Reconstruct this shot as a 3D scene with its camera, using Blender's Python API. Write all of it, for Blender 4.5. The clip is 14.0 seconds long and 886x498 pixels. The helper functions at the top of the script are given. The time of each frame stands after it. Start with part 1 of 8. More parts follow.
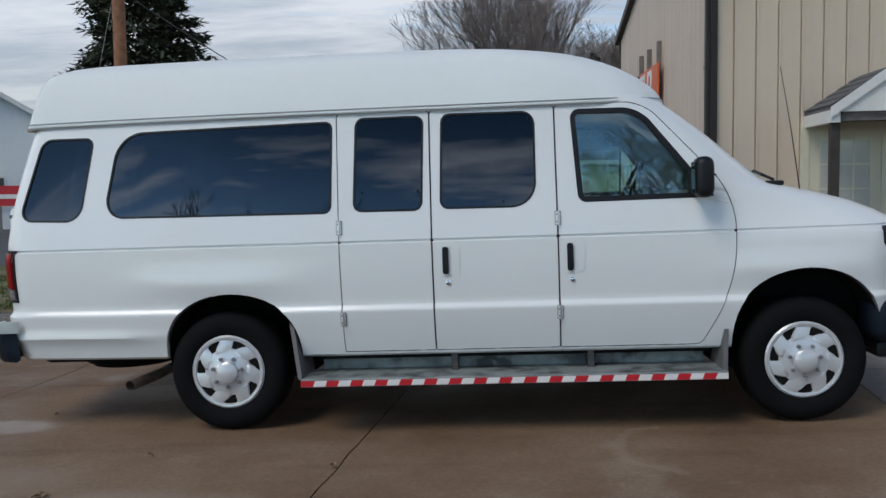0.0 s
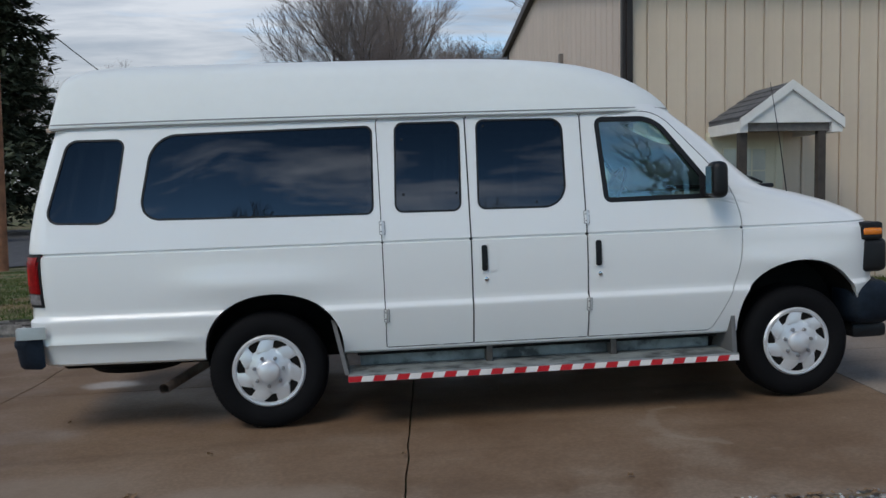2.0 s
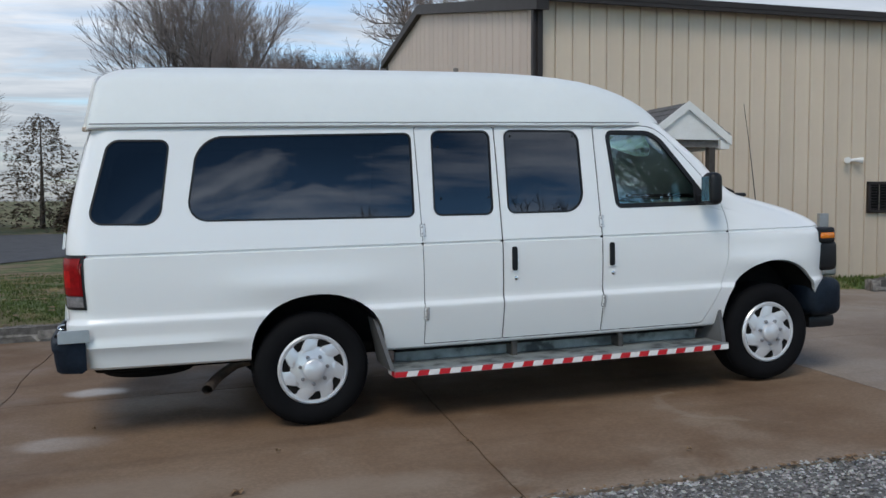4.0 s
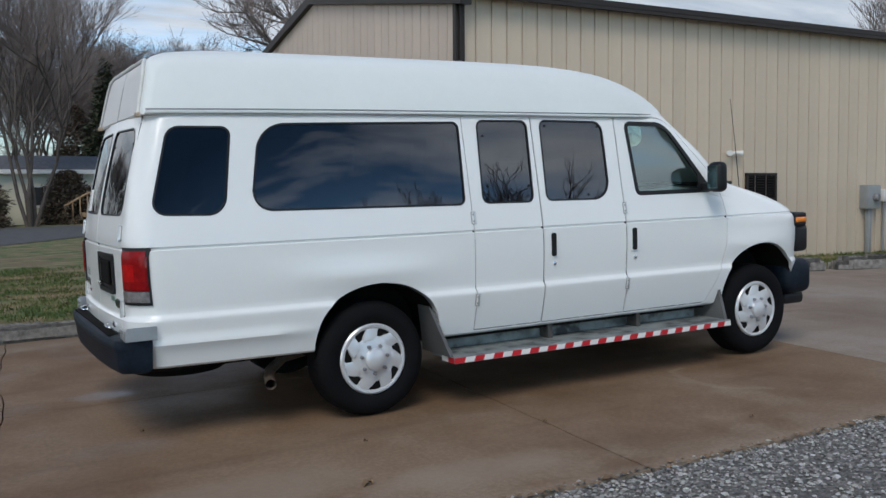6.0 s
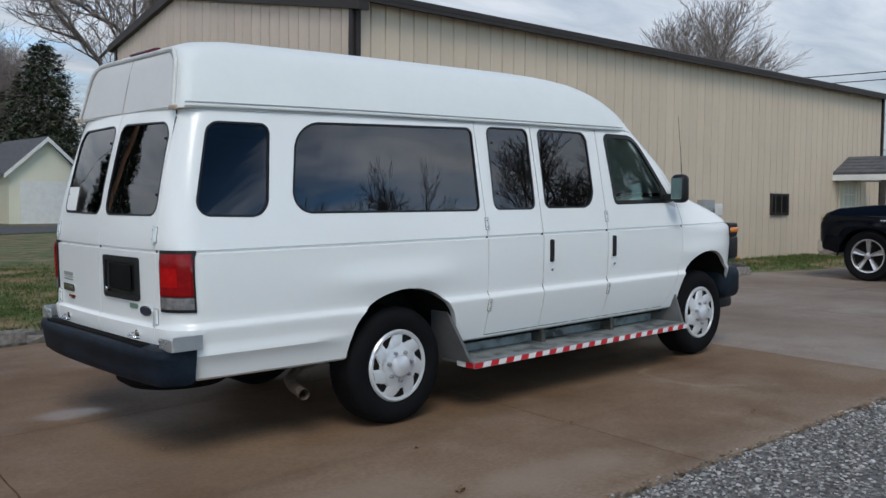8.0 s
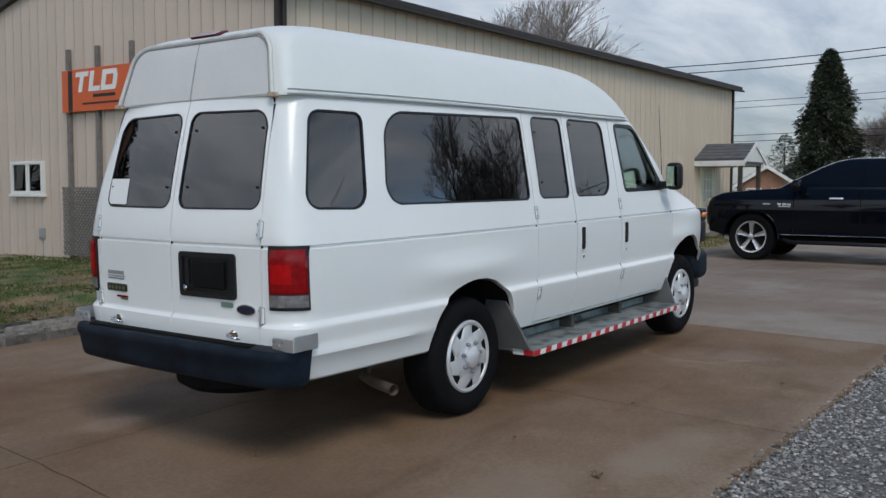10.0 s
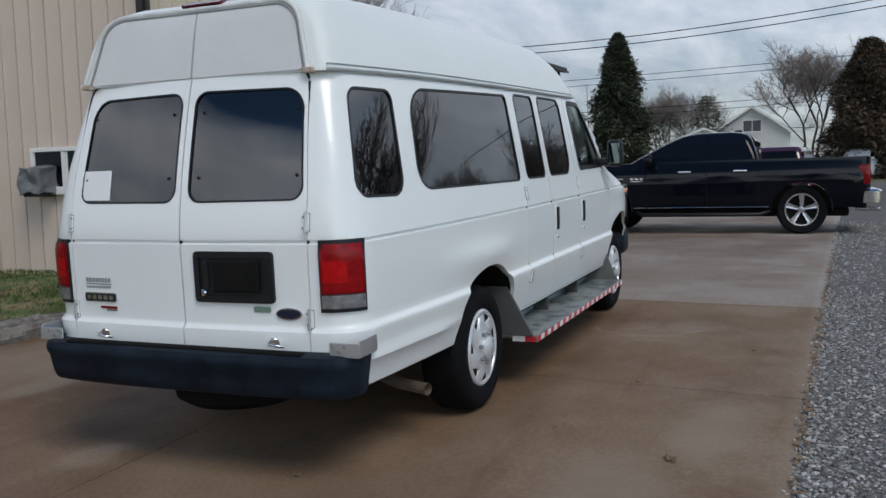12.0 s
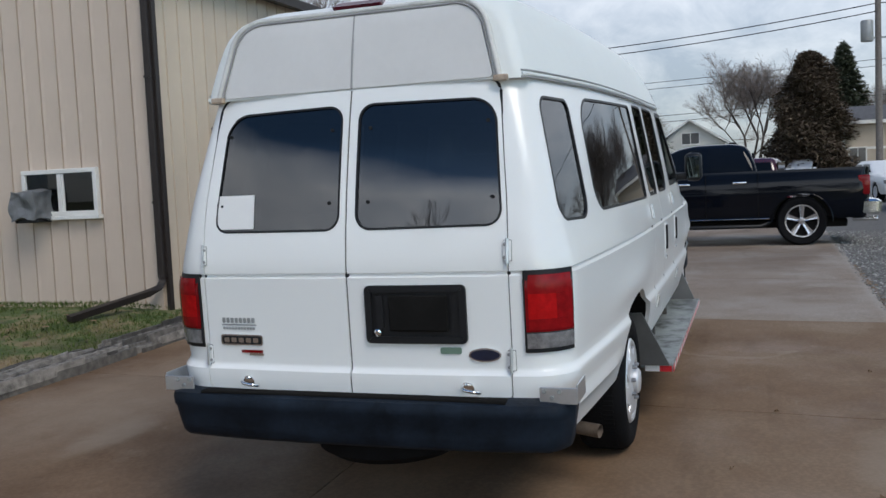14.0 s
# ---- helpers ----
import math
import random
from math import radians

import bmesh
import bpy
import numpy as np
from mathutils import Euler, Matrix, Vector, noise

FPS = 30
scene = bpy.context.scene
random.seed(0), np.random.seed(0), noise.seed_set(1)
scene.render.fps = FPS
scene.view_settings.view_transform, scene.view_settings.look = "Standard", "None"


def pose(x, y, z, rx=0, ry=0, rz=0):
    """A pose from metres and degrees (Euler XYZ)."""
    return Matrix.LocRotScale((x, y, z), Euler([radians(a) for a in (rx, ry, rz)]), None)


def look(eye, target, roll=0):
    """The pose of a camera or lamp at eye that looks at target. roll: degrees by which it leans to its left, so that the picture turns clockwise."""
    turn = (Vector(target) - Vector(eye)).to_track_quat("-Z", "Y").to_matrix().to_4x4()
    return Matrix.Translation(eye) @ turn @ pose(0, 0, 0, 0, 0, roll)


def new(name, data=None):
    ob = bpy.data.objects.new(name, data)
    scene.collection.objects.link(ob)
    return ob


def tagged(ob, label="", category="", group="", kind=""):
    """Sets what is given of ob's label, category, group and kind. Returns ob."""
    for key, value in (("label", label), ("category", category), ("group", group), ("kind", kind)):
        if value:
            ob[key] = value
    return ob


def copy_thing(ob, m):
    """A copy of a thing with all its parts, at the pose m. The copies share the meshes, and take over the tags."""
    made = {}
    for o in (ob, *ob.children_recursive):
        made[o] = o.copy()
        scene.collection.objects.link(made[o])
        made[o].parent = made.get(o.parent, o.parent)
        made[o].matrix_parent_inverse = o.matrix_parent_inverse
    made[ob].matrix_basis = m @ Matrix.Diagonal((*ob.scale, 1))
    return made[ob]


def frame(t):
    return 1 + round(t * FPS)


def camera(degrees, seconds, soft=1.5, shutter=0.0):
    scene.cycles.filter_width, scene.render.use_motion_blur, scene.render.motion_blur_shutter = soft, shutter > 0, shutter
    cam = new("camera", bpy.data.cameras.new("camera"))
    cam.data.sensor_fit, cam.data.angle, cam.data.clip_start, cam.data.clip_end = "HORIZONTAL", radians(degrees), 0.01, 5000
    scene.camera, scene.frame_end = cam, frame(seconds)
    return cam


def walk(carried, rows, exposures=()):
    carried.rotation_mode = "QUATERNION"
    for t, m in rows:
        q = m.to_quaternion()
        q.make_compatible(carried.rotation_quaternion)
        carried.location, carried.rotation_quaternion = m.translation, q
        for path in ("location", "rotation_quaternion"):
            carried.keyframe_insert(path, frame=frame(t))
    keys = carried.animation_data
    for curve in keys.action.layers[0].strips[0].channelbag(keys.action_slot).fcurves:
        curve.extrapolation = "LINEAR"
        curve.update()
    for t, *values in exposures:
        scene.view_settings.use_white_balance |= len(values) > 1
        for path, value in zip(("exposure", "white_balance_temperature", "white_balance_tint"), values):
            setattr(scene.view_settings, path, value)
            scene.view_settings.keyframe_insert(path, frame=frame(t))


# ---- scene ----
cam = camera(52.0, 14.0)
METRES, EYE, TILT, LEAN, TURN = 10.12, 1.50, 0.0, 0.0, 3.5
ROWS = [
    (0.0, 0.0, 0.0, 0.0, -0.06, -4.01, 0.81),
    (0.5, -0.0281, -0.0059, 0.0008, -2.74, -3.84, 0.6),
    (1.0, -0.061, -0.0182, 0.0007, -5.27, -3.92, 1.0),
    (1.5, -0.0928, -0.0205, -0.0018, -7.75, -3.6, 1.03),
    (2.0, -0.1263, -0.019, -0.0018, -10.38, -3.69, 0.81),
    (2.5, -0.1642, -0.0286, -0.0017, -14.16, -4.37, 0.65),
    (3.0, -0.1991, -0.027, -0.0035, -16.89, -3.71, 0.07),
    (5.5, -0.3843, 0.0341, -0.0052, -30.86, -3.66, 1.15),
    (6.0, -0.4147, 0.0524, -0.0076, -33.74, -3.56, 0.48),
    (6.5, -0.4455, 0.0749, -0.0068, -36.34, -3.41, -0.69),
    (7.0, -0.4801, 0.0954, -0.0091, -39.84, -4.99, 1.39),
    (7.5, -0.5035, 0.1216, -0.0105, -43.58, -4.03, 0.76),
    (10.0, -0.6189, 0.2718, -0.009, -58.08, -3.77, -0.17),
    (10.5, -0.6247, 0.3051, -0.0094, -61.07, -4.07, 1.93),
    (11.0, -0.628, 0.3351, -0.0091, -65.2, -4.12, 0.97),
    (11.5, -0.6402, 0.3676, -0.0063, -68.36, -4.77, 1.74),
    (12.0, -0.6432, 0.4018, -0.0084, -71.07, -4.91, 1.65),
    (12.5, -0.6467, 0.4352, -0.0073, -73.89, -4.55, 1.55),
    (13.0, -0.6536, 0.4688, -0.0051, -75.87, -4.73, 2.19),
    (13.5, -0.6439, 0.4979, -0.0047, -75.8, -4.63, 3.02),
    (14.0, -0.6295, 0.525, -0.0027, -75.26, -4.05, 2.58),
]
walk(cam, [(t, pose(0, 0, EYE, TILT, LEAN, TURN) @ pose(METRES * x, METRES * y, METRES * z, 90 + pitch, roll, yaw)) for t, x, y, z, yaw, pitch, roll in ROWS],
     [(0.0, 0.40), (1.5, 0.33), (2.5, 0.38), (3.0, 0.58), (7.5, 0.60), (10.0, 0.51), (12.5, 0.55), (14.0, 0.66)])

# ---- world, sun, exposure ----
world = bpy.data.worlds.new("world")
scene.world = world
world.use_nodes = True
wn, wl = world.node_tree.nodes, world.node_tree.links
wn.clear()
w_out = wn.new("ShaderNodeOutputWorld")
w_bg = wn.new("ShaderNodeBackground")
w_sky = wn.new("ShaderNodeTexSky")
w_sky.sky_type = "NISHITA"
w_sky.sun_disc = False
w_sky.sun_elevation, w_sky.sun_rotation = radians(12), radians(262)
w_sky.air_density, w_sky.dust_density, w_sky.ozone_density = 1.0, 0.3, 3.0
w_tc = wn.new("ShaderNodeTexCoord")
w_xyz = wn.new("ShaderNodeSeparateXYZ")
wl.new(w_tc.outputs["Generated"], w_xyz.inputs[0])


def w_math(op, a, b, c=None, clamp=False):
    nd = wn.new("ShaderNodeMath")
    nd.operation, nd.use_clamp = op, clamp
    for i, v in enumerate((a, b, c)):
        if v is None:
            continue
        if isinstance(v, (int, float)):
            nd.inputs[i].default_value = v
        else:
            wl.new(v, nd.inputs[i])
    return nd.outputs[0]


w_deep = w_math("ADD", w_math("MAXIMUM", w_xyz.outputs["Z"], 0.0), 0.12)
w_flat = wn.new("ShaderNodeCombineXYZ")
wl.new(w_math("MULTIPLY", w_math("DIVIDE", w_xyz.outputs["X"], w_deep), 0.42), w_flat.inputs["X"])
wl.new(w_math("DIVIDE", w_xyz.outputs["Y"], w_deep), w_flat.inputs["Y"])


def w_clouds(loc, size, rough):
    """Cloud streaks on a flat layer, drawn out along x."""
    mp = wn.new("ShaderNodeMapping")
    mp.inputs["Location"].default_value = loc
    nz = wn.new("ShaderNodeTexNoise")
    nz.inputs["Scale"].default_value, nz.inputs["Detail"].default_value, nz.inputs["Roughness"].default_value = size, 8, rough
    nz.inputs["Distortion"].default_value = 0.35
    wl.new(w_flat.outputs["Vector"], mp.inputs["Vector"])
    wl.new(mp.outputs["Vector"], nz.inputs["Vector"])
    return nz.outputs["Fac"]


# streaky cloud deck, thicker to the east and west, over a clear evening sky
cover = w_clouds((0.4, 0.2, 0.0), 2.6, 0.58)
cover = w_math("MULTIPLY_ADD", cover, 2.9, -1.01)
side = w_math("MAXIMUM", w_math("MULTIPLY_ADD", w_xyz.outputs["Y"], 2.0, 1.0, True), 0.25)
cover = w_math("MULTIPLY_ADD", w_math("MULTIPLY", w_math("MULTIPLY", w_xyz.outputs["X"], w_xyz.outputs["X"]), side), 1.7, cover)
cover = w_math("MULTIPLY_ADD", w_math("MINIMUM", w_xyz.outputs["Y"], 0.0), 0.6, cover)
cover = w_math("MULTIPLY_ADD", w_math("POWER", w_math("MAXIMUM", w_xyz.outputs["X"], 0.0), 2.0), 0.9, cover)
cover = w_math("MINIMUM", cover, 1.05)
# grey cloud to the north-west, clearing to the north-east
cover = w_math("MULTIPLY_ADD", w_math("MULTIPLY", w_math("MULTIPLY_ADD", w_xyz.outputs["X"], -3.5, 0.55, True), w_math("MAXIMUM", w_xyz.outputs["Y"], 0.0)), 0.6, cover)
# the western deck ends lower down
west = w_math("MAXIMUM", w_math("MULTIPLY", w_xyz.outputs["X"], -1.0), 0.0)
cover = w_math("SUBTRACT", cover, w_math("MULTIPLY", west, w_math("MULTIPLY", w_math("MAXIMUM", w_math("ADD", w_xyz.outputs["Z"], -0.33), 0.0), 15.0)))
cover = w_math("MULTIPLY_ADD", w_math("MAXIMUM", w_math("ADD", w_xyz.outputs["Z"], -0.40), 0.0), -6.0, cover)
cover = w_math("ADD", cover, w_math("MULTIPLY_ADD", w_xyz.outputs["X"], 0.15, 0.13), None, True)
cover = w_math("MULTIPLY", cover, 0.93)
w_shade = wn.new("ShaderNodeValToRGB")
w_shade.color_ramp.elements[0].position, w_shade.color_ramp.elements[1].position = 0.36, 0.64
w_shade.color_ramp.elements[0].color = (0.39, 0.43, 0.49, 1)
w_shade.color_ramp.elements[1].color = (0.61, 0.635, 0.675, 1)
wl.new(w_clouds((3.1, 1.7, 0.4), 3.3, 0.6), w_shade.inputs["Fac"])
lift = w_math("MULTIPLY_ADD", w_math("MAXIMUM", w_xyz.outputs["Z"], 0.0), 1.9, 0.78)
# the low western and southern clouds catch the last light
lift = w_math("MULTIPLY_ADD", w_math("MAXIMUM", w_math("MULTIPLY_ADD", w_xyz.outputs["Y"], -1.0, w_math("MULTIPLY", w_xyz.outputs["X"], -0.75)), 0.0), 0.85, lift)
lift = w_math("MULTIPLY_ADD", w_math("MAXIMUM", w_xyz.outputs["X"], 0.0), -0.38, lift)
lift = w_math("MULTIPLY_ADD", w_math("MAXIMUM", w_xyz.outputs["Y"], 0.0), -0.32, lift)
w_cl = wn.new("ShaderNodeVectorMath")
w_cl.operation = "SCALE"
wl.new(w_shade.outputs["Color"], w_cl.inputs[0])
wl.new(lift, w_cl.inputs["Scale"])
w_ns = wn.new("ShaderNodeVectorMath")
w_ns.operation = "MULTIPLY"
w_ns.inputs[1].default_value = (0.083, 0.096, 0.110)
wl.new(w_sky.outputs["Color"], w_ns.inputs[0])
w_mix = wn.new("ShaderNodeMix")
w_mix.data_type = "RGBA"
wl.new(cover, w_mix.inputs["Factor"])
w_hz = wn.new("ShaderNodeVectorMath")
w_hz.operation = "SCALE"
wl.new(w_ns.outputs["Vector"], w_hz.inputs[0])
w_low = w_math("MULTIPLY_ADD", w_math("MAXIMUM", w_math("SUBTRACT", 0.45, w_xyz.outputs["Z"]), 0.0), 5.0, 0.5)
w_top = w_math("MULTIPLY", w_math("MAXIMUM", w_math("ADD", w_xyz.outputs["Z"], -0.58), 0.0), 2.6)
w_south = w_math("MULTIPLY_ADD", w_math("MAXIMUM", w_math("MULTIPLY", w_xyz.outputs["Y"], -1.0), 0.0), w_math("MULTIPLY", w_math("MAXIMUM", w_math("SUBTRACT", 0.40, w_xyz.outputs["Z"]), 0.0), 2.6), 1.0)
wl.new(w_math("ADD", w_math("MULTIPLY", w_math("MINIMUM", w_low, 1.7), w_south), w_top), w_hz.inputs["Scale"])
wl.new(w_hz.outputs["Vector"], w_mix.inputs["A"])
wl.new(w_cl.outputs["Vector"], w_mix.inputs["B"])
wl.new(w_mix.outputs["Result"], w_bg.inputs["Color"])
w_bg.inputs["Strength"].default_value = 1.13
wl.new(w_bg.outputs["Background"], w_out.inputs["Surface"])

sun = new("sun", bpy.data.lights.new("sun", "SUN"))
sun.data.energy, sun.data.angle, sun.data.color = 1.2, radians(28), (1.0, 0.95, 0.865)
sun.matrix_world = look((-6.2, -7.2, 11), (0, 0, 0))


# ---- materials ----
def nodes_of(name):
    m = bpy.data.materials.new(name)
    m.use_nodes = True
    t = m.node_tree
    return m, t.nodes, t.links, t.nodes["Principled BSDF"]


def plain(name, color, rough=0.5, metal=0.0, coat=0.0, var=0.06, scale=6.0, bump=0.0, bscale=80.0, spec=0.5):
    """A painted, rubber or metal surface with soft two-scale variation and fine relief."""
    m, n, l, b = nodes_of(name)
    tc = n.new("ShaderNodeTexCoord")
    n1 = n.new("ShaderNodeTexNoise")
    n1.inputs["Scale"].default_value, n1.inputs["Detail"].default_value = scale, 6
    n2 = n.new("ShaderNodeTexNoise")
    n2.inputs["Scale"].default_value, n2.inputs["Detail"].default_value = scale * 9, 3
    add = n.new("ShaderNodeMath")
    add.operation = "MULTIPLY_ADD"
    add.inputs[1].default_value = 0.35
    mixc = n.new("ShaderNodeMix")
    mixc.data_type = "RGBA"
    mixc.inputs["A"].default_value = (*[c * (1 - var) for c in color], 1)
    mixc.inputs["B"].default_value = (*[min(1, c * (1 + var)) for c in color], 1)
    l.new(tc.outputs["Object"], n1.inputs["Vector"])
    l.new(tc.outputs["Object"], n2.inputs["Vector"])
    l.new(n2.outputs["Fac"], add.inputs[0])
    l.new(n1.outputs["Fac"], add.inputs[2])
    ramp = n.new("ShaderNodeMapRange")
    ramp.inputs["From Min"].default_value, ramp.inputs["From Max"].default_value = 0.4, 0.95
    l.new(add.outputs[0], ramp.inputs["Value"])
    l.new(ramp.outputs["Result"], mixc.inputs["Factor"])
    l.new(mixc.outputs["Result"], b.inputs["Base Color"])
    rr = n.new("ShaderNodeMapRange")
    rr.inputs["To Min"].default_value, rr.inputs["To Max"].default_value = max(0.02, rough * 0.85), min(1, rough * 1.15)
    l.new(n1.outputs["Fac"], rr.inputs["Value"])
    l.new(rr.outputs["Result"], b.inputs["Roughness"])
    b.inputs["Metallic"].default_value, b.inputs["Coat Weight"].default_value = metal, coat
    b.inputs["Coat Roughness"].default_value = 0.04
    b.inputs["Specular IOR Level"].default_value = spec
    if bump:
        n3 = n.new("ShaderNodeTexNoise")
        n3.inputs["Scale"].default_value, n3.inputs["Detail"].default_value = bscale, 4
        bp = n.new("ShaderNodeBump")
        bp.inputs["Strength"].default_value, bp.inputs["Distance"].default_value = bump, 0.01
        l.new(tc.outputs["Object"], n3.inputs["Vector"])
        l.new(n3.outputs["Fac"], bp.inputs["Height"])
        l.new(bp.outputs["Normal"], b.inputs["Normal"])
    return m


def glass(name, tint, rough=0.0, gloss=0.03):
    """A thin tinted pane: tinted see-through and a clear reflection, more at a grazing angle."""
    m, n, l, b = nodes_of(name)
    out = n["Material Output"]
    n.remove(b)
    tr = n.new("ShaderNodeBsdfTransparent")
    tr.inputs["Color"].default_value = (*tint, 1)
    gl = n.new("ShaderNodeBsdfGlossy")
    gl.inputs["Roughness"].default_value = rough
    lw = n.new("ShaderNodeLayerWeight")
    pw = n.new("ShaderNodeMath")
    pw.operation, pw.inputs[1].default_value = "POWER", 4.0
    fr = n.new("ShaderNodeMapRange")
    fr.inputs["To Min"].default_value, fr.inputs["To Max"].default_value = gloss, 0.95
    l.new(lw.outputs["Facing"], pw.inputs[0])
    l.new(pw.outputs[0], fr.inputs["Value"])
    mx = n.new("ShaderNodeMixShader")
    l.new(fr.outputs["Result"], mx.inputs["Fac"])
    l.new(tr.outputs["BSDF"], mx.inputs[1])
    l.new(gl.outputs["BSDF"], mx.inputs[2])
    l.new(mx.outputs["Shader"], out.inputs["Surface"])
    return m


def blend(name, stops, scale, detail=8, rough=0.85, bump=0.3, bscale=40.0, dist=0.01, second=None, wet=None, coords="Object"):
    """Ground-like stuff: a noise-driven ramp of colours, a second large-scale noise for patches, relief."""
    m, n, l, b = nodes_of(name)
    tc = n.new("ShaderNodeTexCoord")
    n1 = n.new("ShaderNodeTexNoise")
    n1.inputs["Scale"].default_value, n1.inputs["Detail"].default_value, n1.inputs["Roughness"].default_value = scale, detail, 0.62
    r1 = n.new("ShaderNodeValToRGB")
    els = r1.color_ramp.elements
    while len(els) < len(stops):
        els.new(0.5)
    for e, (p, c) in zip(els, stops):
        e.position, e.color = p, (*c, 1)
    l.new(tc.outputs[coords], n1.inputs["Vector"])
    l.new(n1.outputs["Fac"], r1.inputs["Fac"])
    col = r1.outputs["Color"]
    if second:
        s2, c2, lo, hi, amount = second
        n2 = n.new("ShaderNodeTexNoise")
        n2.inputs["Scale"].default_value, n2.inputs["Detail"].default_value = s2, 5
        mr = n.new("ShaderNodeMapRange")
        mr.inputs["From Min"].default_value, mr.inputs["From Max"].default_value, mr.inputs["To Max"].default_value = lo, hi, amount
        mx = n.new("ShaderNodeMix")
        mx.data_type = "RGBA"
        mx.inputs["B"].default_value = (*c2, 1)
        l.new(tc.outputs[coords], n2.inputs["Vector"])
        l.new(n2.outputs["Fac"], mr.inputs["Value"])
        l.new(mr.outputs["Result"], mx.inputs["Factor"])
        l.new(col, mx.inputs["A"])
        col = mx.outputs["Result"]
    l.new(col, b.inputs["Base Color"])
    b.inputs["Roughness"].default_value = rough
    if wet:
        s3, lo, hi, rlo, rhi = wet
        n4 = n.new("ShaderNodeTexNoise")
        n4.inputs["Scale"].default_value, n4.inputs["Detail"].default_value = s3, 4
        mr2 = n.new("ShaderNodeMapRange")
        mr2.inputs["From Min"].default_value, mr2.inputs["From Max"].default_value = lo, hi
        mr2.inputs["To Min"].default_value, mr2.inputs["To Max"].default_value = rlo, rhi
        l.new(tc.outputs[coords], n4.inputs["Vector"])
        l.new(n4.outputs["Fac"], mr2.inputs["Value"])
        l.new(mr2.outputs["Result"], b.inputs["Roughness"])
    n3 = n.new("ShaderNodeTexNoise")
    n3.inputs["Scale"].default_value, n3.inputs["Detail"].default_value = bscale, 6
    bp = n.new("ShaderNodeBump")
    bp.inputs["Strength"].default_value, bp.inputs["Distance"].default_value = bump, dist
    l.new(tc.outputs[coords], n3.inputs["Vector"])
    l.new(n3.outputs["Fac"], bp.inputs["Height"])
    l.new(bp.outputs["Normal"], b.inputs["Normal"])
    return m


M_WHITE = plain("white_van_paint", (0.82, 0.83, 0.82), 0.30, 0, 0.5, 0.005, 2.0)
M_WHITE.node_tree.nodes["Principled BSDF"].inputs["Coat Roughness"].default_value = 0.09
M_ROOF = plain("white_gelcoat", (0.76, 0.785, 0.77), 0.6, 0, 0.0, 0.03, 2.0, spec=0.35)
M_PANEL = plain("satin_white_fibreglass", (0.63, 0.625, 0.615), 0.55, 0, 0, 0.05, 3.0)
M_TRIM = plain("grey_trim_rubber", (0.30, 0.30, 0.30), 0.5, var=0.15)
M_BLACK = plain("black_plastic", (0.010, 0.0105, 0.012), 0.45, var=0.2, bump=0.1, bscale=300, spec=0.3)
M_BUMPER = plain("textured_dark_bumper_plastic", (0.0095, 0.015, 0.024), 0.5, var=0.7, scale=5, bump=0.25, bscale=250, spec=0.13)
M_RUBBER = plain("tyre_rubber", (0.007, 0.007, 0.008), 0.8, var=0.25, bump=0.2, bscale=120, spec=0.1)
M_DARK = plain("dark_underbody", (0.012, 0.0115, 0.011), 0.9, var=0.3, spec=0.05)
M_SILVER = plain("silver_wheel_cover", (0.66, 0.67, 0.69), 0.32, 0.35, 0.2, 0.05)
M_CHROME = plain("chrome", (0.80, 0.81, 0.82), 0.12, 1.0, var=0.04)
M_STEEL = plain("galvanised_step_metal", (0.30, 0.32, 0.32), 0.5, 0.5, var=0.5, scale=5, bump=0.2, bscale=60)
M_BOARD = blend("worn_galvanised_tread", [(0.36, (0.05, 0.055, 0.055)), (0.47, (0.20, 0.22, 0.215)), (0.7, (0.30, 0.33, 0.325))], 7, 6, 0.45, 0.3, 120, 0.003, (2.2, (0.07, 0.075, 0.075), 0.58, 0.66, 0.85))
M_ALU = plain("bare_aluminium", (0.60, 0.61, 0.62), 0.35, 0.85, var=0.1)
M_BRAKE = plain("maroon_brake_lens", (0.085, 0.005, 0.014), 0.2, var=0.2, spec=0.3)
M_BRACKET = plain("dirty_steel_bracket", (0.075, 0.07, 0.065), 0.6, 0.3, var=0.4, scale=12)
M_RUST = plain("rusty_exhaust_steel", (0.20, 0.16, 0.13), 0.6, 0.6, var=0.35, scale=14)
M_RED = plain("red_reflective_tape", (0.55, 0.02, 0.03), 0.3, var=0.1)
M_TAPE = plain("white_reflective_tape", (0.78, 0.76, 0.74), 0.3, var=0.06)
M_SEAT = plain("grey_cloth_seat", (0.16, 0.17, 0.18), 0.9, var=0.2, bump=0.2)
M_TINT = glass("dark_privacy_glass", (0.13, 0.145, 0.16), 0.0, 0.115)
M_CLEAR = glass("green_tinted_glass", (0.80, 0.94, 0.90), 0.0, 0.13)

